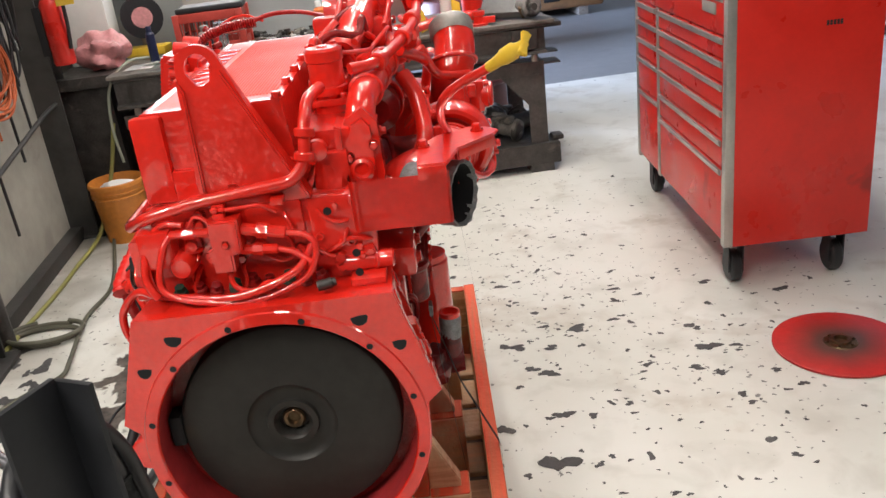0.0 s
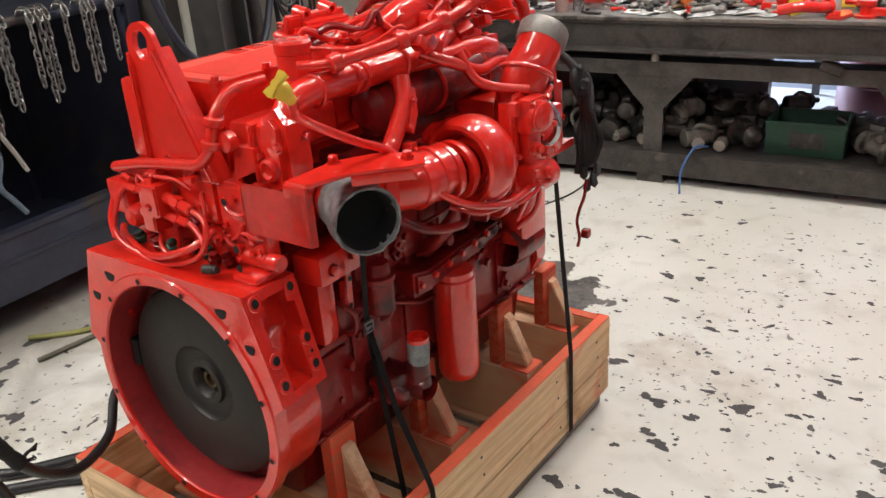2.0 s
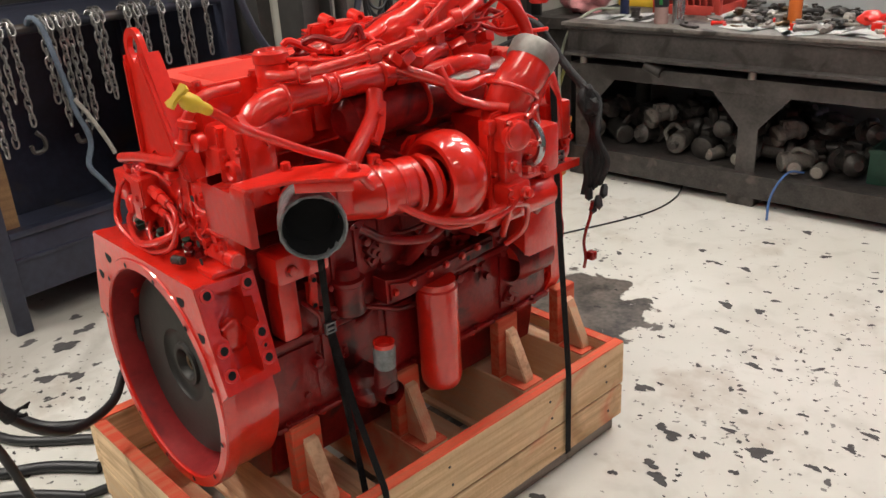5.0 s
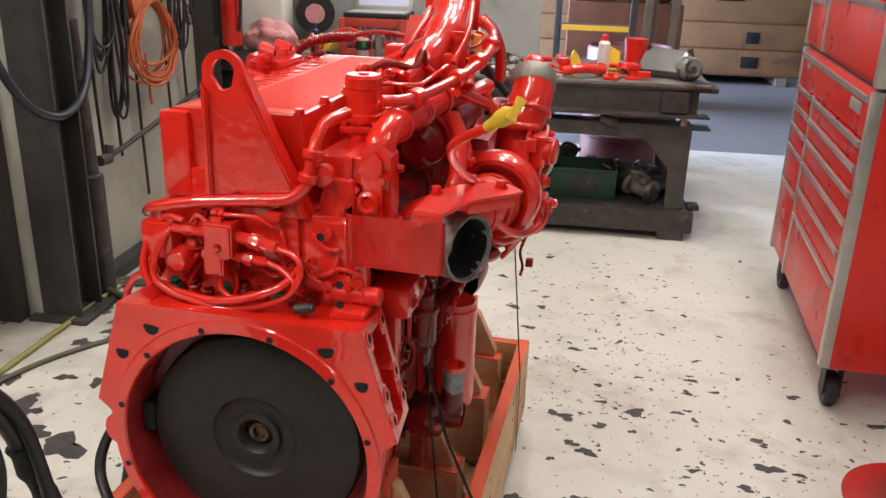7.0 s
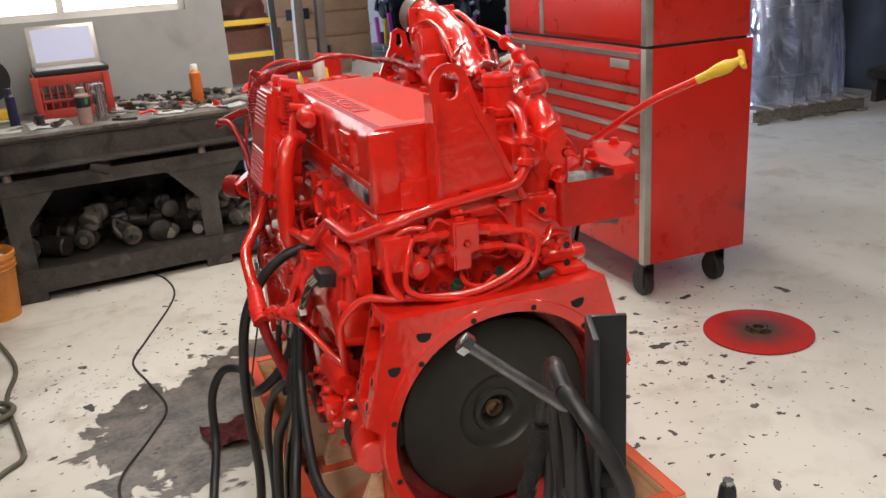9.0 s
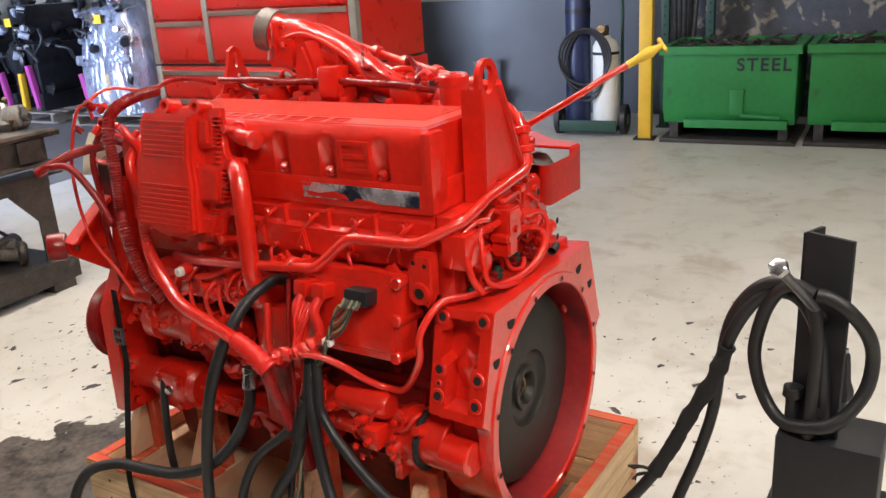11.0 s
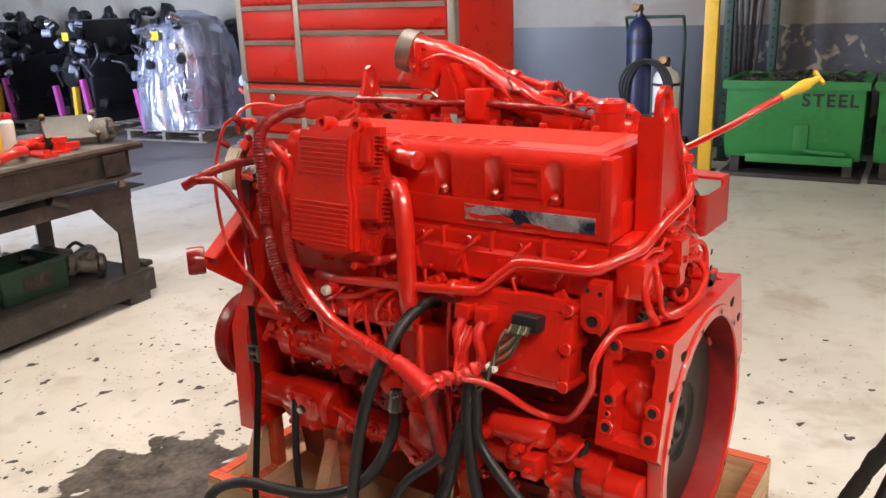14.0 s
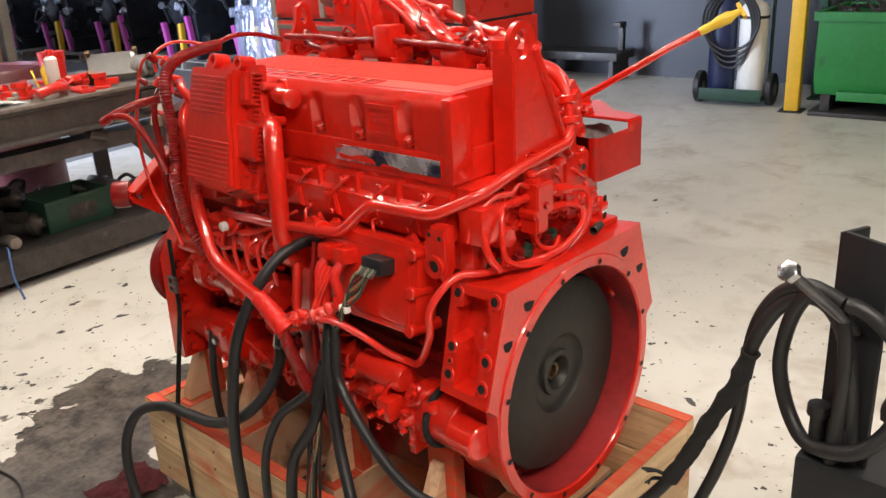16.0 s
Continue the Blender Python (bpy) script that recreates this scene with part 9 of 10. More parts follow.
def extinguisher():
    ob = thing("fire_extinguisher", "red fire extinguisher hung on the column", "extinguisher", m=pose(-1.53, 3.12, 0.952))
    bm = B()
    lathe(bm, [(0, 0), (0, 0.05), (0.01, 0.056), (0.30, 0.056), (0.34, 0.04), (0.36, 0.02), (0.38, 0.018), (0.38, 0)], (0, 0, 0), (0, 0, 1), 22)
    part("bottle", bm, RED_BOX, ob)
    bm = B()
    tube(bm, smooth_path([(0.01, -0.01, 0.38), (0.07, -0.03, 0.36), (0.075, -0.03, 0.22), (0.06, -0.03, 0.08)]), 0.01, 8)
    part("hose", bm, BLACK_RUBBER, ob)
    bm = B()
    box(bm, -0.012, 0.012, -0.05, 0.02, 0.38, 0.41, 0.004)
    part("lever", bm, BLACK_PAINT, ob)
    bm = B()
    box(bm, 0.0, 0.002, -0.045, 0.045, 0.30, 0.40, 0.001, pose(0.06, -0.045, 0.02, 0, 20, -50))
    part("tag", bm, YELLOW, ob, "yellow inspection tag")
    bm = B()
    box(bm, -0.09, -0.05, -0.03, 0.03, 0.05, 0.3, 0.004)
    part("wall_bracket", bm, BLACK_PAINT, ob)


extinguisher()


def bench_at(x, y, z=0.865, rz=0.0):
    return pose(x, y, z, 0, 0, rz)


# the bench runs on as a dark side table into the corner
sc = thing("side_cabinet", "oil-blackened steel cabinet at the bench's end", "cabinet", m=HALL)
bm = B()
box(bm, -1.40, -1.07, 3.30, 4.05, 0.80, 0.862, 0.004)
part("top", bm, GRIMY, sc)
bm = B()
box(bm, -1.38, -1.10, 3.34, 4.02, 0.0, 0.80, 0.004)
part("body", bm, GRIMY, sc)
bm = B()
lump(bm, (0, 0, 0.09), (0.15, 0.13, 0.11), 2, 4, 0.35)
for v in bm.verts:
    v.co.z = max(0.0, v.co.z)
    v.co += Vector((0.008 * noise.noise(v.co * 40), 0.008 * noise.noise(v.co * 40 + Vector((3, 0, 0))), 0.012 * noise.noise(v.co * 34)))
solo("rag_bag", bm, PINK, "clear plastic bag stuffed with pink rags", "bag", m=bench_at(-1.44, 3.45))
bm = B()
box(bm, -0.13, 0.13, -0.11, 0.11, 0, 0.50, 0.012)
wb = thing("white_box", "tall white box with a slotted handle hole", "box", m=bench_at(-1.58, 3.72, 0.865, 5))
part("box_body", bm, WHITE, wb)
bm = B()
box(bm, -0.06, 0.02, -0.113, -0.108, 0.44, 0.465, 0.006)
part("hand_hole", bm, BLACK_PAINT, wb)
rl = thing("hose_reel", "black and pink hose reel on a yellow stand", "reel", m=bench_at(-1.30, 3.80))
bm = B()
lathe(bm, [(-0.05, 0), (-0.05, 0.12), (-0.035, 0.12), (-0.03, 0.07), (0.03, 0.07), (0.035, 0.12), (0.05, 0.12), (0.05, 0)], (0, 0, 0.22), (0.35, -1, 0), 26)
part("drum", bm, BLACK_PAINT, rl)
bm = B()
lathe(bm, [(0.051, 0), (0.053, 0.06), (0.053, 0.0)], (0, 0, 0.22), (0.35, -1, 0), 22)
part("reel_face", bm, PINK, rl)
bm = B()
box(bm, -0.12, 0.12, -0.08, 0.08, 0, 0.05, 0.01)
box(bm, -0.02, 0.02, 0.04, 0.07, 0.05, 0.24, 0.004)
part("stand", bm, YELLOW, rl)
bm = B()
lump(bm, (0, 0, 0.42), (0.09, 0.08, 0.06), 9, 3, 0.3)
cyl(bm, (0, 0.05, 0.0), (0, 0.05, 0.40), 0.02, seg=10)
solo("work_cap", bm, material("tan_cloth", (0.42, 0.34, 0.24), 0.9, var=0.2, bump=0.3), "tan cloth bundle on a stick behind the reel", "cloth", m=bench_at(-1.36, 3.90))


# ---- on the bench ----
def milk_crate():
    ob = thing("plastic_crate", "red plastic lattice crate carrying a laptop", "crate", m=bench_at(-0.87, 3.72, 0.865, 4))
    w, d, h = 0.18, 0.15, 0.225
    for s in (-1, 1):
        for t in (-1, 1):
            bm = B()
            box(bm, s * w - 0.018, s * w + 0.018, t * d - 0.018, t * d + 0.018, 0, h, 0.005)
            part("corner_post", bm, CRATE_RED, ob)
    for z in (0.0, 0.09, h - 0.05):
        bm = B()
        for t in (-1, 1):
            box(bm, -w, w, t * d - 0.006, t * d + 0.006, z, z + (0.05 if z > 0.1 or z == 0 else 0.012), 0.002)
            box(bm, t * w - 0.006, t * w + 0.006, -d, d, z, z + (0.05 if z > 0.1 or z == 0 else 0.012), 0.002)
        part("band", bm, CRATE_RED, ob)
    for k in range(9):
        x = -w + 0.03 + k * 0.0375
        for t in (-1, 1):
            bm = B()
            box(bm, x - 0.004, x + 0.004, t * d - 0.004, t * d + 0.004, 0.04, h - 0.04, 0.001, Matrix.Identity(4))
            part("lattice_bar", bm, CRATE_RED, ob)


CRATE_RED = material("crate_red_plastic", (0.45, 0.05, 0.035), 0.5, var=0.2, scale=8)
milk_crate()
lp = thing("laptop", "open silver laptop with a pale screen", "laptop", m=bench_at(-0.86, 3.72, 1.092, 6))
bm = B()
box(bm, -0.19, 0.19, -0.14, 0.13, 0.0, 0.028, 0.006)
part("base", bm, BLACK_PAINT, lp)
tilt = Matrix.Translation((0, 0.125, 0.028)) @ Matrix.Rotation(radians(-14), 4, "X")
bm = B()
box(bm, -0.18, 0.18, 0.0, 0.012, 0.0, 0.225, 0.005, tilt)
part("lid", bm, ALUMINIUM, lp)
bm = B()
box(bm, -0.155, 0.155, -0.0015, 0.001, 0.025, 0.205, 0.0, tilt)
part("screen", bm, glow("laptop_panel", (0.42, 0.45, 0.62), 0.35), lp, "pale lit screen")
bm = B()
box(bm, -0.17, 0.17, -0.11, 0.11, 0.028, 0.030)
part("keyboard", bm, ALUMINIUM, lp)


def bottle(x, y, r, h, mat, label, cap=None, name="bottle", category="bottle"):
    ob = thing(name, label, category, m=bench_at(x, y))
    bm = B()
    lathe(bm, [(0, 0), (0, r * 0.92), (0.006, r), (h * 0.78, r), (h * 0.84, r * 0.6), (h * 0.86, r * 0.55)] if cap else [(0, 0), (0, r * 0.85), (h * 0.9, r), (h, r), (h, r * 0.9), (h * 0.95, 0)], (0, 0, 0), (0, 0, 1), 20)
    part("body", bm, mat, ob)
    if cap:
        bm = B()
        lathe(bm, [(h * 0.85, r * 0.6), (h * 0.98, r * 0.6), (h, r * 0.5), (h, 0)], (0, 0, 0), (0, 0, 1), 16)
        part("cap", bm, cap, ob)
    return ob


wbt = bottle(-0.815, 3.255, 0.036, 0.185, material("pink_drink_bottle", (0.40, 0.27, 0.25), 0.2, var=0.15), "clear drink bottle with a dark label and pink drink", ALUMINIUM)
bm = B()
lathe(bm, [(0.085, 0.0363), (0.086, 0.0372), (0.135, 0.0372), (0.136, 0.0363)], (0, 0, 0), (0, 0, 1), 20)
part("label", bm, BLACK_PAINT, wbt, "dark printed label")
bm = B()
box(bm, 0.010, 0.026, -0.0385, -0.030, 0.100, 0.132, 0.002)
part("label_patch", bm, GREEN, wbt, "green label patch")
tum = bottle(-0.735, 3.290, 0.034, 0.190, STEEL, "ribbed stainless steel drinking tumbler")
for k in range(3):
    bm = B()
    lathe(bm, [(0.055 + 0.012 * k, 0.030), (0.057 + 0.012 * k, 0.0335), (0.061 + 0.012 * k, 0.0335), (0.063 + 0.012 * k, 0.030)], (0, 0, 0), (0, 0, 1), 20)
    part("rib", bm, STEEL, tum)
bottle(-1.16, 3.42, 0.025, 0.20, BLUE, "small dark blue bottle", BLUE)
bottle(-0.22, 3.50, 0.032, 0.22, ORANGE, "orange spray can with a white cap", WHITE, "spray_can", "can")
bottle(0.49, 3.50, 0.032, 0.21, WHITE, "white and red aerosol spray can", RED_BOX, "spray_can", "can")
bottle(0.66, 3.88, 0.07, 0.16, RED_BOX, "red metal paint tin with an open top", None, "paint_tin", "tin")
for k, (x, y, rz, w, d) in enumerate(((-1.0, 3.36, 10, 0.10, 0.14), (-0.62, 3.62, 30, 0.12, 0.17), (-0.35, 3.36, -20, 0.10, 0.14), (-0.12, 3.30, 40, 0.07, 0.12), (-0.02, 3.42, 5, 0.10, 0.12), (0.2, 3.40, -12, 0.10, 0.13), (-1.2, 3.3, 0, 0.08, 0.1))):
    bm = B()
    N = 7
    g = [[bm.verts.new(((i / (N - 1) - 0.5) * w * 2, (j / (N - 1) - 0.5) * d * 2, 0.004 + 0.015 * max(0, noise.noise(Vector((i * 0.4 + k * 3, j * 0.4, 0)))))) for j in range(N)] for i in range(N)]
    for i in range(N - 1):
        for j in range(N - 1):
            bm.faces.new((g[i][j], g[i + 1][j], g[i + 1][j + 1], g[i][j + 1]))
    bmesh.ops.solidify(bm, geom=bm.faces[:], thickness=0.002)
    solo("paper_sheet", bm, PAPER, "curled white sheet of paper on the bench", "paper", "papers on the bench", bench_at(x, y, 0.8655, rz))


def small_part(bm, seed):
    rn = random.Random(seed)
    kind = seed % 5
    if kind == 0:
        lathe(bm, [(0, 0), (0, 0.05), (0.012, 0.052), (0.014, 0.03), (0.05, 0.028), (0.055, 0.036), (0.075, 0.036), (0.075, 0)], (0, 0, 0.0), (0, 0, 1), 18)
        box(bm, -0.02, 0.09, -0.018, 0.018, 0.01, 0.045, 0.006)
    elif kind == 1:
        box(bm, -0.10, 0.10, -0.05, 0.05, 0, 0.03, 0.008)
        for x in (-0.07, 0, 0.07):
            cyl(bm, (x, 0, 0.03), (x, 0, 0.055), 0.022, seg=12, bev=0.004)
    elif kind == 2:
        tube(bm, smooth_path([(-0.12, 0, 0.03), (-0.05, 0.03, 0.035), (0.03, 0.02, 0.045), (0.09, -0.04, 0.03)]), 0.022, 12)
        cyl(bm, (-0.125, 0, 0.03), (-0.11, 0, 0.03), 0.03, seg=12)
    elif kind == 3:
        prism(bm, [(-0.12, -0.04), (0.02, -0.06), (0.12, -0.02), (0.10, 0.03), (-0.02, 0.05), (-0.11, 0.04)], "z", 0, 0.02, 0.005)
        cyl(bm, (-0.07, 0, 0.02), (-0.07, 0, 0.04), 0.018, seg=12)
    else:
        lump(bm, (0, 0, 0.035), (0.06, 0.045, 0.035), seed, 3, 0.4)
        cyl(bm, (0.03, 0, 0.04), (0.11, 0.01, 0.04), 0.016, seg=10)
    bmesh.ops.scale(bm, vec=Vector((1, 1, 1)) * rn.uniform(0.8, 1.15), verts=bm.verts)


rnd = random.Random(50)
for k, (x, y) in enumerate(((0.28, 3.42), (0.36, 3.60), (0.40, 3.32), (0.55, 3.36), (0.62, 3.58), (0.66, 3.36), (0.74, 3.62), (0.25, 3.75), (0.45, 3.80), (0.10, 3.62), (-0.15, 3.34), (-0.32, 3.50), (-0.50, 3.30), (0.60, 3.80))):
    bm = B()
    small_part(bm, k)
    if x < 0:
        bmesh.ops.scale(bm, vec=Vector((1, 1, 1)) * 0.42, verts=bm.verts)
    solo("painted_part", bm, RED, "freshly red-sprayed small engine part laid on the bench", "engine part", "sprayed parts on the bench", bench_at(x, y, 0.8655, rnd.uniform(0, 360)))
for k in range(95):
    x, y = (rnd.uniform(-1.05, 0.25), rnd.uniform(3.25, 3.95)) if k < 34 else (rnd.gauss(-0.40, 0.22), min(3.98, rnd.gauss(3.66, 0.17)))
    if abs(x + 0.87) < 0.25 and abs(y - 3.72) < 0.22:
        continue
    bm = B()
    small_part(bm, k + 20)
    bmesh.ops.scale(bm, vec=Vector((1, 1, 1)) * rnd.uniform(0.3, 0.6 if k > 33 else 0.8), verts=bm.verts)
    solo("loose_part", bm, rnd.choice((GREASE, GREASE, PALE_PART, GRIMY, DULL_BARE, BRONZE)), "greasy loose tool or part lying on the bench", "part", "loose parts on the bench", bench_at(x, y, 0.8655, rnd.uniform(0, 360)))
for k, (x, y, rz) in enumerate(((0.53, 3.62, 20), (0.36, 3.36, 70))):
    bm = B()
    prism(bm, [(-0.05, 0), (0.05, 0.0), (0.055, 0.10), (0.0, 0.135), (-0.045, 0.10)], "y", -0.004, 0.004, 0.001)
    solo("yellow_tag", bm, YELLOW, "bright yellow card tag propped on the bench", "tag", "yellow tags", pose(x, y, 0.868, -12, 0, rz))


def gearbox():
    ob = thing("fuel_module", "grey cast module with brass corner pins leaning on the bench", "module", m=bench_at(0.80, 3.46, 0.87, -25) @ Matrix.Rotation(radians(38), 4, "X"))
    bm = B()
    box(bm, -0.13, 0.13, 0.0, 0.17, 0.0, 0.05, 0.01)
    part("casting", bm, material("grey_cast_module", (0.12, 0.115, 0.11), 0.5, var=0.25, scale=12), ob)
    for x in (-0.12, 0.12):
        for y in (0.01, 0.16):
            bm = B()
            cyl(bm, (x, y, 0.0), (x, y, 0.075), 0.014, seg=12, bev=0.003)
            part("brass_pin", bm, BRONZE, ob)
    bm = B()
    box(bm, 0.095, 0.115, 0.02, 0.15, 0.05, 0.056, 0.002)
    part("label_strip", bm, WHITE, ob)


gearbox()
bm = B()
lathe(bm, [(0, 0), (0, 0.045), (0.01, 0.062), (0.09, 0.062), (0.10, 0.05), (0.10, 0)], (0, 0, 0.062), (0.5, -1, 0.1), 22)
cyl(bm, (0.0, -0.02, 0.06), (0.045, -0.13, 0.07), 0.02, seg=14)
al = thing("alternator", "bare cast alternator lying on the bench", "alternator", m=bench_at(0.92, 3.46))
part("casing", bm, material("cast_alternator", (0.22, 0.21, 0.20), 0.5, var=0.5, scale=14, dark=(0.04, 0.038, 0.035), dark_at=0.52), al)

# greasy castings on the lower shelf
GREY_PART = material("dirty_cast_grey", (0.13, 0.12, 0.105), 0.6, var=0.5, scale=16, bump=0.2, dark=(0.03, 0.026, 0.022), dark_at=0.5)
SHELF = []
for k in range(7):
    bm = B()
    rn = random.Random(k + 200)
    if k % 3 == 0:
        lathe(bm, [(-0.10, 0), (-0.10, 0.05), (-0.09, 0.065), (-0.06, 0.07), (-0.05, 0.045), (0.05, 0.042), (0.06, 0.06), (0.09, 0.06), (0.10, 0.04), (0.13, 0.025), (0.13, 0)], (0, 0, 0.07), (0.2, -1, 0.15), 18)
        box(bm, -0.03, 0.03, -0.05, 0.05, 0.10, 0.15, 0.012)
    elif k % 3 == 1:
        lump(bm, (0, 0, 0.08), (0.10, 0.08, 0.08), k, 3, 0.5)
        cyl(bm, (0, -0.05, 0.09), (0.02, -0.14, 0.10), 0.035, seg=14, bev=0.005)
        cyl(bm, (0.05, 0, 0.1), (0.14, 0.02, 0.13), 0.02, seg=12)
    else:
        cyl(bm, (-0.11, 0, 0.06), (0.10, 0.0, 0.065), 0.058, seg=18, bev=0.008)
        cyl(bm, (0.10, 0, 0.065), (0.15, 0, 0.065), 0.02, seg=10)
        tube(bm, smooth_path([(-0.05, 0, 0.11), (-0.03, -0.05, 0.15), (0.04, -0.08, 0.12), (0.06, -0.05, 0.06)]), 0.012, 8)
    SHELF.append(bm)
protos = [mesh_of("used_part", b, GREASE if n % 5 else GREY_PART) for n, b in enumerate(SHELF)]
n = 0
for row, yb in enumerate((3.42, 3.60, 3.80)):
    x = -0.98
    while x < 1.22:
        if not (0.50 < x < 0.96 and yb < 3.7):
            ob = tagged(new("used_part", protos[n % 7]), "greasy used engine accessory stacked on the bench shelf", "engine part", "used parts on the shelf")
            ob.matrix_world = hall(x, yb + rnd.uniform(-0.04, 0.04), 0.171, rnd.uniform(0, 360)) @ Matrix.Scale(rnd.uniform(0.8, 1.15), 4)
            n += 1
            if rnd.random() < 0.55:
                ob = tagged(new("used_part", protos[(n + 3) % 7]), "greasy used engine accessory stacked on the bench shelf", "engine part", "used parts on the shelf")
                ob.matrix_world = hall(x + 0.06, yb + 0.03, 0.171 + 0.11, rnd.uniform(0, 360)) @ Matrix.Scale(rnd.uniform(0.6, 0.95), 4)
                n += 1
        x += rnd.uniform(0.15, 0.23)
for x, y, r in ((-0.217, 3.315, 0.036), (-0.066, 3.305, 0.033), (0.235, 3.300, 0.037), (0.345, 3.300, 0.034)):
    ob = thing("used_canister", "worn pale-ended canister lying on the bench shelf", "engine part", "used canisters on the shelf", hall(x, y, 0.171 + r, 25 * math.sin(9 * x)))
    bm = B()
    lathe(bm, [(-0.005, 0), (-0.005, r * 0.9), (0.0, r), (0.085, r), (0.09, r * 0.9), (0.09, 0)], (0, 0, 0), (0, 1, 0), 18)
    part("can", bm, GREY_PART, ob)
    bm = B()
    lathe(bm, [(-0.012, 0), (-0.012, r * 0.30), (-0.007, r * 0.34), (-0.007, r * 0.82), (-0.004, r * 0.86), (-0.004, 0)], (0, 0, 0), (0, 1, 0), 18)
    part("end_cap", bm, PALE_PART, ob, "pale worn end cap")
tr = thing("parts_tray", "grimy green plastic parts tray on the bench shelf", "tray", m=hall(0.74, 3.50, 0.172))
bm = B()
box(bm, -0.18, 0.18, -0.14, 0.14, 0, 0.008)
for s in (-1, 1):
    box(bm, -0.18, 0.18, s * 0.14 - 0.005, s * 0.14 + 0.005, 0, 0.17, 0.003)
    box(bm, s * 0.18 - 0.005, s * 0.18 + 0.005, -0.14, 0.14, 0, 0.17, 0.003)
box(bm, -0.19, 0.19, -0.152, -0.14, 0.15, 0.17, 0.003)
part("tray_body", bm, GREEN_DARK, tr)
bm = B()
box(bm, -0.07, 0.09, -0.148, -0.144, 0.04, 0.12, 0.002)
part("label_panel", bm, GRIMY, tr)
hose("short blue air line trailing from the bench shelf", [(0.0, 3.30, 0.20), (-0.03, 3.18, 0.22), (-0.06, 3.10, 0.12), (-0.05, 3.06, 0.01)], 0.006, material("blue_tube", (0.05, 0.12, 0.3), 0.4, var=0.1), name="air_line", group="floor hoses")
hose("pale air line lying over the bench edge", [(-1.18, 3.42, 0.90), (-1.28, 3.30, 0.90), (-1.36, 3.18, 0.80), (-1.38, 3.12, 0.60), (-1.36, 3.10, 0.40)], 0.008, material("grey_tube", (0.3, 0.32, 0.25), 0.5, var=0.15), name="air_line", group="floor hoses")


# ---- far side of the hall ----
def ladder_shelf():
    ob = thing("step_ladder", "dark rolling ladder with yellow tread edges", "ladder", m=hall(0.80, 5.35, 0))
    for x in (-0.28, 0.28):
        bm = B()
        box(bm, x - 0.025, x + 0.025, -0.02, 0.02, 0, 2.2, 0.004)
        part("stile", bm, COLUMN, ob)
    for k in range(8):
        bm = B()
        box(bm, -0.25, 0.25, -0.04, 0.16, 0.18 + 0.25 * k, 0.20 + 0.25 * k)
        t = part("tread", bm, COLUMN, ob)
        bm = B()
        box(bm, -0.25, 0.25, -0.048, -0.041, 0.165 + 0.25 * k, 0.205 + 0.25 * k)
        part("tread_edge", bm, YELLOW_POST, t, "yellow tread edge")


ladder_shelf()
bm = B()
lathe(bm, [(0, 0), (0, 0.27), (0.02, 0.285), (0.3, 0.285), (0.31, 0.295), (0.33, 0.295), (0.34, 0.285), (0.6, 0.285), (0.88, 0.285), (0.9, 0.27), (0.88, 0.26), (0.88, 0)], (0, 0, 0), (0, 0, 1), 32)
solo("oil_drum", bm, material("maroon_drum", (0.10, 0.018, 0.02), 0.45, var=0.3, scale=4), "maroon steel oil drum standing behind the bench", "drum", m=hall(1.02, 4.55, 0.0))
BEAM = material("weathered_beam", (0.10, 0.08, 0.062), 0.7, var=0.35, scale=6, bump=0.2)
for k, (x, y, t) in enumerate(((0.69, 5.02, 1.5), (0.77, 5.10, -1), (0.86, 5.06, 2))):
    bm = B()
    box(bm, -0.03, 0.03, -0.05, 0.05, 0, 1.9, 0.004)
    solo("leaning_beam", bm, BEAM, "weathered brown beam standing upright behind the bench", "beam", "standing beams", pose(x, y, 0.0) @ Matrix.Rotation(radians(t), 4, "Y"))


def orange_crate(x, y, rz):
    ob = thing("shipping_crate", "worn orange-brown timber crate with dark hand slots", "crate", "crates at the far wall", hall(x, y, 0, rz))
    bm = B()
    box(bm, -0.85, 0.85, -0.45, 0.45, 0.10, 1.35, 0.01)
    part("crate_body", bm, RUST_ORANGE, ob)
    for z in (0.12, 0.42, 0.72, 1.02):
        bm = B()
        box(bm, -0.85, 0.85, -0.475, -0.452, z, z + 0.28, 0.006)
        part("plank", bm, RUST_ORANGE, ob)
    for a, z, w in ((-0.1, 0.95, 0.30), (0.2, 0.48, 0.15), (0.2, 0.20, 0.2)):
        bm = B()
        box(bm, a - w / 2, a + w / 2, -0.484, -0.476, z, z + 0.13, 0.004)
        part("slot", bm, SOOT_AND_HOLE_SHADE, ob)
    for s in (-0.6, 0.6):
        bm = B()
        box(bm, s - 0.06, s + 0.06, -0.45, 0.45, 0, 0.10)
        part("runner", bm, OLD_WOOD, ob)


orange_crate(2.55, 9.6, 0)
orange_crate(0.70, 9.9, 3)
orange_crate(2.5, 11.2, 0)
bm = B()
box(bm, -0.55, 0.55, -0.3, 0.3, 0, 1.0, 0.02)
box(bm, -0.5, -0.1, -0.25, 0.25, 1.0, 1.5, 0.03)
lump(bm, (0.25, 0, 1.15), (0.25, 0.2, 0.2), 4, 3, 0.4)
solo("old_machine", bm, material("rust_red_machine", (0.16, 0.05, 0.02), 0.6, var=0.4, scale=4), "rusty orange machine standing behind the bench", "machine", m=hall(1.15, 7.6, 0))


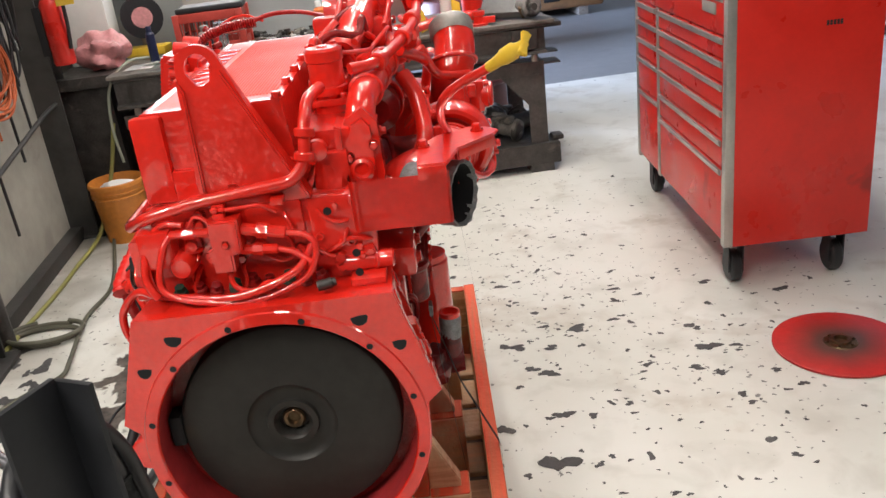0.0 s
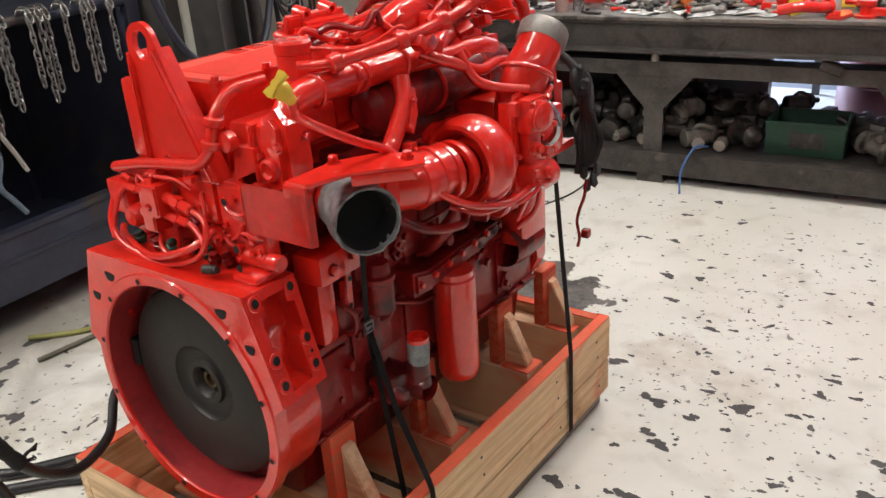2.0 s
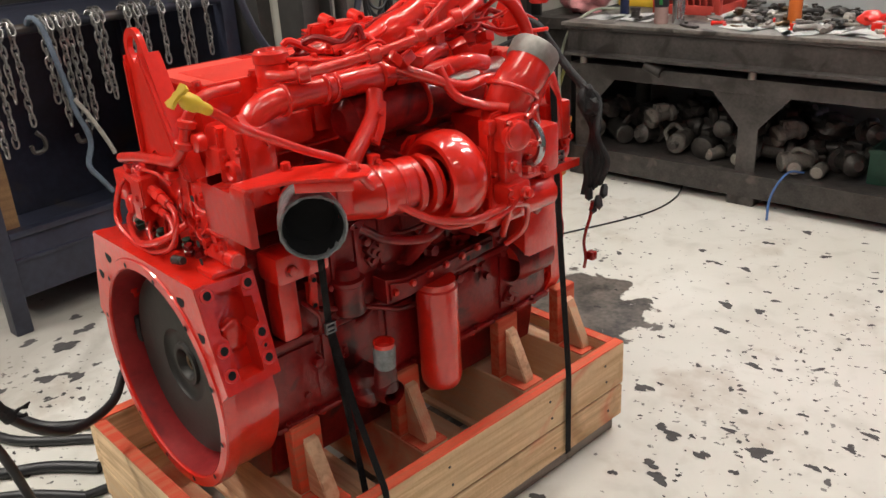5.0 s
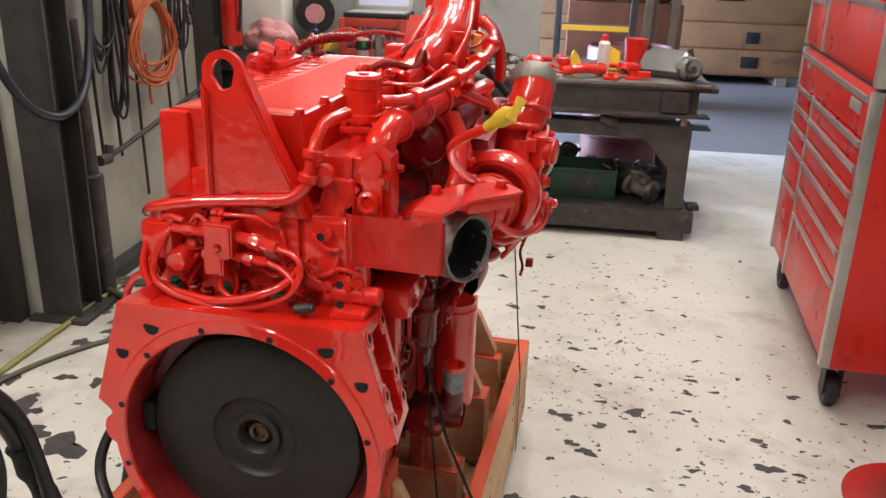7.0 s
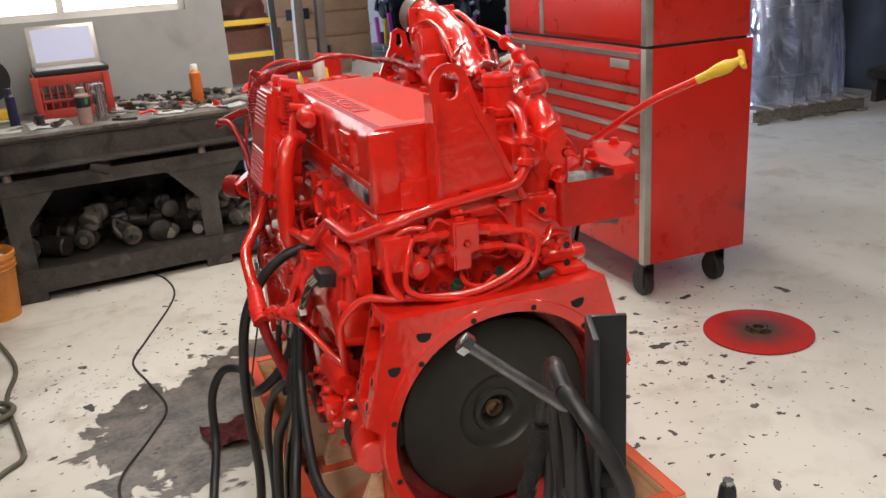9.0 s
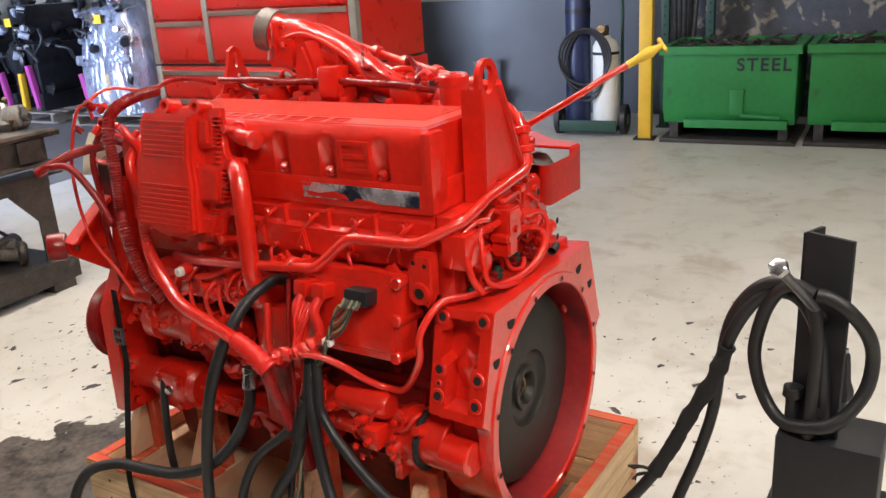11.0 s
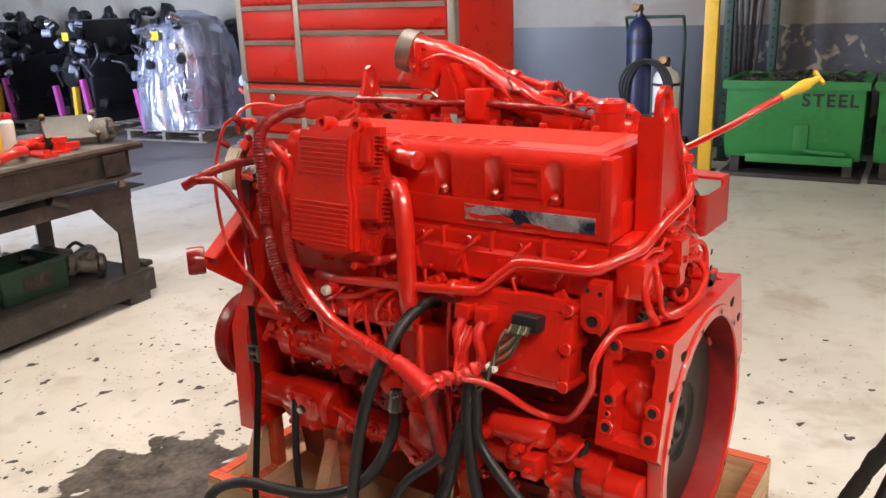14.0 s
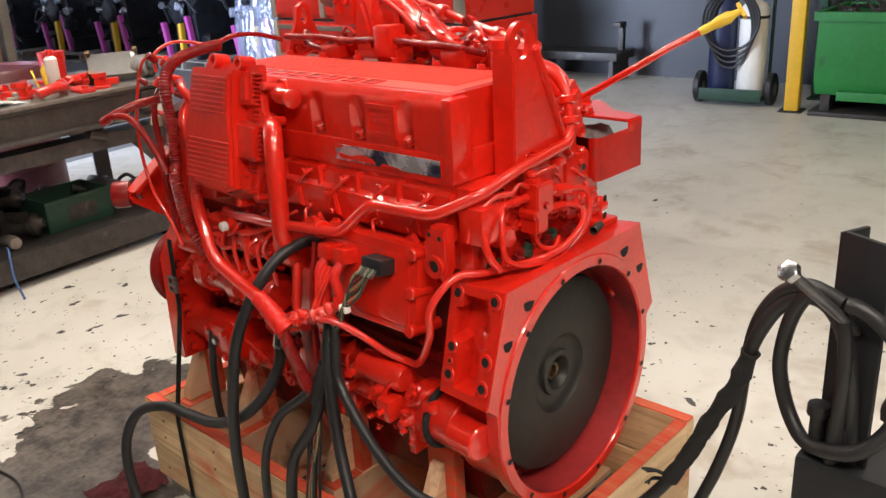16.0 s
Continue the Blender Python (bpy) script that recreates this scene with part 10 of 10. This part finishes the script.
def pallet(ob):
    for k in range(7):
        bm = B()
        box(bm, -0.60 + 0.18 * k, -0.48 + 0.18 * k, -0.6, 0.6, 0.115, 0.135, 0.002)
        part("pallet_board", bm, OLD_WOOD, ob)
    for y in (-0.56, -0.02, 0.52):
        bm = B()
        box(bm, -0.60, 0.60, y, y + 0.05, 0.02, 0.115, 0.002)
        part("stringer", bm, OLD_WOOD, ob)
    for k in range(4):
        bm = B()
        box(bm, -0.58 + 0.36 * k, -0.46 + 0.36 * k, -0.6, 0.6, 0.0, 0.02, 0.002)
        part("pallet_board", bm, OLD_WOOD, ob)


DULL_ALLOY = material("dull_engine_alloy", (0.34, 0.37, 0.46), 0.45, metal=0.3, var=0.4, scale=12)


def far_engine(name, label, m, wrapped, seed, paint=None):
    paint = paint or ENGINE_DARK
    ob = thing(name, label, "engine", "engines on pallets", m)
    pallet(ob)
    rn = random.Random(seed)
    bm = B()
    box(bm, -0.45, 0.45, -0.25, 0.25, 0.30, 0.95, 0.03)
    box(bm, -0.40, 0.40, -0.17, 0.20, 0.95, 1.40, 0.03)
    part("engine_body", bm, paint, ob)
    for k in range(34):
        c = Vector((rn.uniform(-0.5, 0.5), rn.uniform(-0.34, 0.34), rn.uniform(0.35, 1.5)))
        bm = B()
        lump(bm, c, (rn.uniform(0.05, 0.12), rn.uniform(0.05, 0.10), rn.uniform(0.05, 0.12)), k, 2, 0.5)
        part("accessory", bm, paint, ob)
    for k in range(30):
        c = Vector((rn.choice((-0.5, -0.47, rn.uniform(-0.5, 0.5))), rn.uniform(-0.36, 0.36), rn.uniform(0.72, 1.42)))
        bm = B()
        cyl(bm, c, c + Vector((rn.uniform(-0.12, 0.0), rn.uniform(-0.1, 0.1), rn.uniform(-0.05, 0.05))), rn.uniform(0.025, 0.06), seg=14, bev=0.006)
        part("bright_fitting", bm, rn.choice((DULL_ALLOY, DULL_ALLOY, STEEL, paint)), ob)
    for k in range(6):
        p = [Vector((rn.uniform(-0.55, -0.4), rn.uniform(-0.35, 0.35), rn.uniform(0.4, 1.3)))]
        for j in range(3):
            p.append(p[-1] + Vector((rn.uniform(-0.06, 0.06), rn.uniform(-0.18, 0.18), rn.uniform(-0.2, 0.2))))
        bm = B()
        tube(bm, smooth_path(p), 0.02, 8)
        part("pipe", bm, paint, ob)
    bm = B()
    lathe(bm, [(0, 0), (0, 0.16), (0.03, 0.17), (0.05, 0.15), (0.06, 0.08), (0.06, 0)], (-0.50, 0.05, 0.75), (-1, 0, 0), 28)
    part("fan_pulley", bm, paint, ob)
    for y, mat in ((-0.30, MAGENTA), (0.27, MAGENTA), (0.05, YELLOW_POST)) if paint is ENGINE_DARK else ():
        bm = B()
        box(bm, -0.54, -0.47, y - 0.03, y + 0.03, 0.135, 0.66, 0.004, Matrix.Rotation(radians(-9 if mat is MAGENTA else 3), 4, "X") @ Matrix.Translation((0, 0.05 if mat is MAGENTA else 0, 0)))
        part("stand_leg", bm, mat, ob)
    bm = B()
    box(bm, -0.50, 0.46, -0.30, -0.22, 0.135, 0.34, 0.004)
    box(bm, -0.50, 0.46, 0.22, 0.30, 0.135, 0.34, 0.004)
    part("cradle", bm, paint, ob)
    bm = B()
    box(bm, -0.56, -0.553, -0.06, 0.06, 1.16, 1.26)
    part("tag", bm, YELLOW if paint is ENGINE_DARK else paint, ob)
    if wrapped:
        bm = B()
        N, H = 64, 22
        rings = []
        for j in range(H + 1):
            t = j / H
            ring = []
            for k in range(N):
                a = 2 * math.pi * k / N
                c, s = math.cos(a), math.sin(a)
                sq = 1 / max(abs(c) ** 3 + abs(s) ** 3, 1e-6) ** (1 / 3)
                r = (0.62 - 0.20 * t ** 2.2 - (0.30 * max(0, t - 0.88) / 0.12)) * sq
                p = Vector((r * c, r * s * 0.85, 0.14 + 1.34 * t))
                f = noise.noise(Vector((c * 3, s * 3, t * 1.2 + seed))) * 0.07 + noise.noise(Vector((c * 9, s * 9, t * 2 + seed))) * 0.035
                ring.append(bm.verts.new((p.x * (1 + f), p.y * (1 + f), p.z)))
            rings.append(ring)
        for p, q in zip(rings, rings[1:]):
            for k in range(N):
                bm.faces.new((p[k], p[(k + 1) % N], q[(k + 1) % N], q[k]))
        bm.faces.new(rings[-1])
        w = part("plastic_wrap", bm, WRAP, ob, "crinkled clear plastic wrap")
        w.visible_shadow = False
    return ob


WL = "plastic-wrapped dark engine standing on a wooden pallet"
UL = "unwrapped dark engine with magenta stand legs on a pallet"
far_engine("wrapped_engine", WL, hall(6.0, 7.35, 0, 4), True, 1)
far_engine("pallet_engine", "glossy red-painted engine standing on a wooden pallet", pose(5.0, 5.88, 0, 0, 0, 35), False, 9, RED)
far_engine("pallet_engine", UL, hall(6.05, 8.85, 0, -3), False, 2)
far_engine("pallet_engine", UL, hall(6.0, 10.35, 0, 2), False, 3)
far_engine("pallet_engine", UL, hall(6.0, 11.85, 0, 2), False, 5)
far_engine("pallet_engine", UL, hall(5.9, 13.35, 0, 2), False, 6)
far_engine("wrapped_engine", WL, hall(5.48, 4.42, 0, -8), True, 4)


# ---- east side ----
def skip(m, text):
    ob = thing("scrap_skip", "green steel scrap skip full of dark scrap metal", "skip", "scrap skips", m)
    w, z0, z1 = 0.52, 0.16, 0.76
    bm = B()
    prism(bm, [(0.06, z0), (0.70, z0), (0.80, z1), (0.0, z1), (0.0, z0 + 0.12)], "y", -w, w, 0.006)
    body = part("tub", bm, GREEN, ob)
    bm = B()
    washer(bm, [(-0.03, -w - 0.03), (0.83, -w - 0.03), (0.83, w + 0.03), (-0.03, w + 0.03)], [(0.02, -w + 0.02), (0.78, -w + 0.02), (0.78, w - 0.02), (0.02, w - 0.02)], "z", z1 - 0.03, z1 + 0.035)
    part("rim", bm, GREEN, ob)
    bm = B()
    box(bm, -0.012, 0.05, -w + 0.05, w - 0.18, 0.13, 0.20, 0.004)
    part("fork_channel", bm, GREEN, ob)
    bm = B()
    box(bm, -0.02, 0.80, -w - 0.02, w + 0.02, 0.0, 0.035, 0.004)
    for y in (-w + 0.05, w - 0.12):
        box(bm, 0.05, 0.75, y, y + 0.07, 0.035, 0.16)
    part("skid", bm, GRIMY, ob)
    bm = B()
    box(bm, -0.02, 0.0, -0.13, -0.02, 0.24, 0.45, 0.006)
    cyl(bm, (-0.03, -0.075, 0.40), (0.0, -0.075, 0.40), 0.025, seg=14)
    box(bm, -0.025, -0.005, -0.40, -0.10, 0.235, 0.262, 0.004, Matrix.Rotation(radians(3), 4, "X"))
    part("latch", bm, GREEN, ob)
    bm = B()
    rn = random.Random(len(text) + 3)
    for k in range(60):
        c = Vector((rn.uniform(0.1, 0.7), rn.uniform(-w + 0.08, w - 0.08), z1 - 0.02 + rn.uniform(0, 0.06)))
        box(bm, -0.08, 0.08, -0.012, 0.012, -0.008, 0.008, 0.0, Matrix.Translation(c) @ Euler((rn.uniform(0, 3), rn.uniform(-0.5, 0.5), rn.uniform(0, 3))).to_matrix().to_4x4())
    part("scrap", bm, GRIMY, ob, "tangle of dark scrap steel")["kind"] = "stuff"
    if text:
        cu = bpy.data.curves.new("lettering", "FONT")
        cu.body, cu.size, cu.extrude, cu.align_x, cu.space_character = text, 0.14, 0.0015, "CENTER", 1.2
        cu.offset = 0.003
        cu.materials.append(BLACK_PAINT)
        t = new("lettering", cu)
        t.parent = ob
        t.matrix_local = Matrix.Translation((-0.005, -0.27, 0.60)) @ Matrix.Rotation(radians(-90), 4, "Z") @ Matrix.Rotation(radians(90), 4, "X")
        t["label"] = "black stencilled word STEEL"


skip(pose(5.50, 0.945, 0, 0, 0, 4), "STEEL")
skip(pose(5.62, -0.18, 0, 0, 0, 4), "")


def post_yellow():
    ob = thing("safety_post", "square yellow safety post with scuffed paint", "post", m=pose(5.56, 1.645, 0, 0, 0, 8))
    bm = B()
    box(bm, -0.055, 0.055, -0.055, 0.055, 0.0, 1.47, 0.012)
    part("tube", bm, YELLOW_POST, ob)
    bm = B()
    box(bm, -0.09, 0.09, -0.09, 0.09, 0, 0.012, 0.002)
    part("base_plate", bm, BLACK_PAINT, ob)


post_yellow()


def cylinder_cart():
    ob = thing("welding_cart", "gas cylinder cart with a dark blue and a white bottle", "cart", m=pose(5.66, 2.18, 0, 0, 0, 8))
    bm = B()
    box(bm, -0.16, 0.14, -0.26, 0.26, 0.05, 0.075, 0.004)
    box(bm, -0.17, -0.155, -0.26, 0.26, 0.05, 0.15, 0.004)
    part("base_tray", bm, GREEN_DARK, ob)
    for y in (-0.30, 0.30):
        bm = B()
        lathe(bm, [(-0.03, 0.05), (-0.03, 0.12), (-0.02, 0.135), (0.02, 0.135), (0.03, 0.12), (0.03, 0.05)], (0.0, y, 0.135), (0, 1, 0), 26)
        w = part("wheel", bm, BLACK_RUBBER, ob)
        bm = B()
        lathe(bm, [(-0.025, 0), (-0.025, 0.085), (0.025, 0.085), (0.025, 0)], (0.0, y, 0.135), (0, 1, 0), 20)
        part("rim", bm, ALUMINIUM, w)
    for y, r, h, mat in ((0.12, 0.11, 1.25, BLUE), (-0.13, 0.115, 0.80, WHITE)):
        bm = B()
        lathe(bm, [(0, 0), (0, r * 0.95), (0.02, r), (h * 0.88, r), (h * 0.94, r * 0.8), (h * 0.98, r * 0.35), (h, r * 0.33), (h, 0)], (-0.01, y, 0.076), (0, 0, 1), 26)
        g = part("gas_bottle", bm, mat, ob)
        bm = B()
        cyl(bm, (-0.01, y, 0.07 + h), (-0.01, y, 0.16 + h), 0.025, seg=12)
        cyl(bm, (-0.09, y, 0.12 + h), (0.05, y, 0.12 + h), 0.02, seg=12)
        lathe(bm, [(0, 0), (0, 0.035), (0.03, 0.035), (0.03, 0)], (-0.09, y + 0.02, 0.13 + h), (-1, 0, 0.3), 16)
        part("regulator", bm, BRONZE, g)
        bm = B()
        lathe(bm, [(h * 0.8, r + 0.004), (h * 0.83, r + 0.004)], (-0.01, y, 0.076), (0, 0, 1), 26)
        part("chain_band", bm, BLACK_PAINT, g)
    bm = B()
    for y in (-0.25, 0.25):
        tube(bm, rounded_path([(0.10, y, 0.06), (0.12, y, 1.15), (0.02, y, 1.30)], 0.05), 0.014, 8)
    tube(bm, [(0.02, -0.25, 1.30), (0.02, 0.25, 1.30)], 0.014, 8)
    part("cart_frame", bm, GREEN_DARK, ob)
    for k in range(4):
        bm = B()
        tube(bm, smooth_path([Vector((-0.14 - 0.012 * k, 0.02 + (0.17 + 0.02 * k) * math.cos(a), 0.62 + 0.03 * k + (0.30 - 0.02 * k) * math.sin(a))) for a in (2 * math.pi * j / 14 for j in range(15))], 3), 0.011, 8)
        part("hose_loop", bm, BLACK_RUBBER, ob)


cylinder_cart()


def rack_upright(x, y):
    ob = thing("rack_upright", "dark green perforated pallet rack upright", "rack", "rack uprights", hall(x, y, 0))
    bm = B()
    box(bm, -0.04, 0.04, -0.035, 0.035, 0, 2.6, 0.004)
    part("upright", bm, GREEN_DARK, ob)
    for k in range(30):
        bm = B()
        cyl(bm, (-0.0425, 0, 0.12 + 0.08 * k), (-0.0395, 0, 0.12 + 0.08 * k), 0.011, seg=8)
        part("slot", bm, SOOT_AND_HOLE_SHADE, ob)
    bm = B()
    box(bm, -0.07, 0.07, -0.06, 0.06, 0, 0.012)
    part("foot_plate", bm, GREEN_DARK, ob)


rack_upright(6.25, 1.12)
rack_upright(6.55, 0.78)
for k in range(5):
    bm = B()
    tube(bm, [(0, 0, 0), (0.05, 0.04 * (k - 2), 1.7 + 0.1 * k)], 0.018, 8)
    solo("scrap_bar", bm, GRIMY, "dark steel bar leaning between the rack and the wall", "bar", "leaning bars", hall(6.45 + 0.05 * k, 0.95 + 0.035 * k, 0.0))
# low steel bench against the blue wall
bm = B()
box(bm, -0.2, 0.2, -0.5, 0.5, 0.22, 0.30, 0.006)
for y in (-0.45, 0.40):
    box(bm, -0.18, 0.18, y, y + 0.05, 0, 0.22)
box(bm, 0.02, 0.08, -0.46, -0.40, 0.30, 0.55, 0.004)
box(bm, -0.06, 0.08, -0.47, -0.39, 0.53, 0.58, 0.004)
solo("low_trestle", bm, GRIMY, "low rusty steel trestle by the blue wall", "trestle", m=hall(6.55, 3.55, 0))
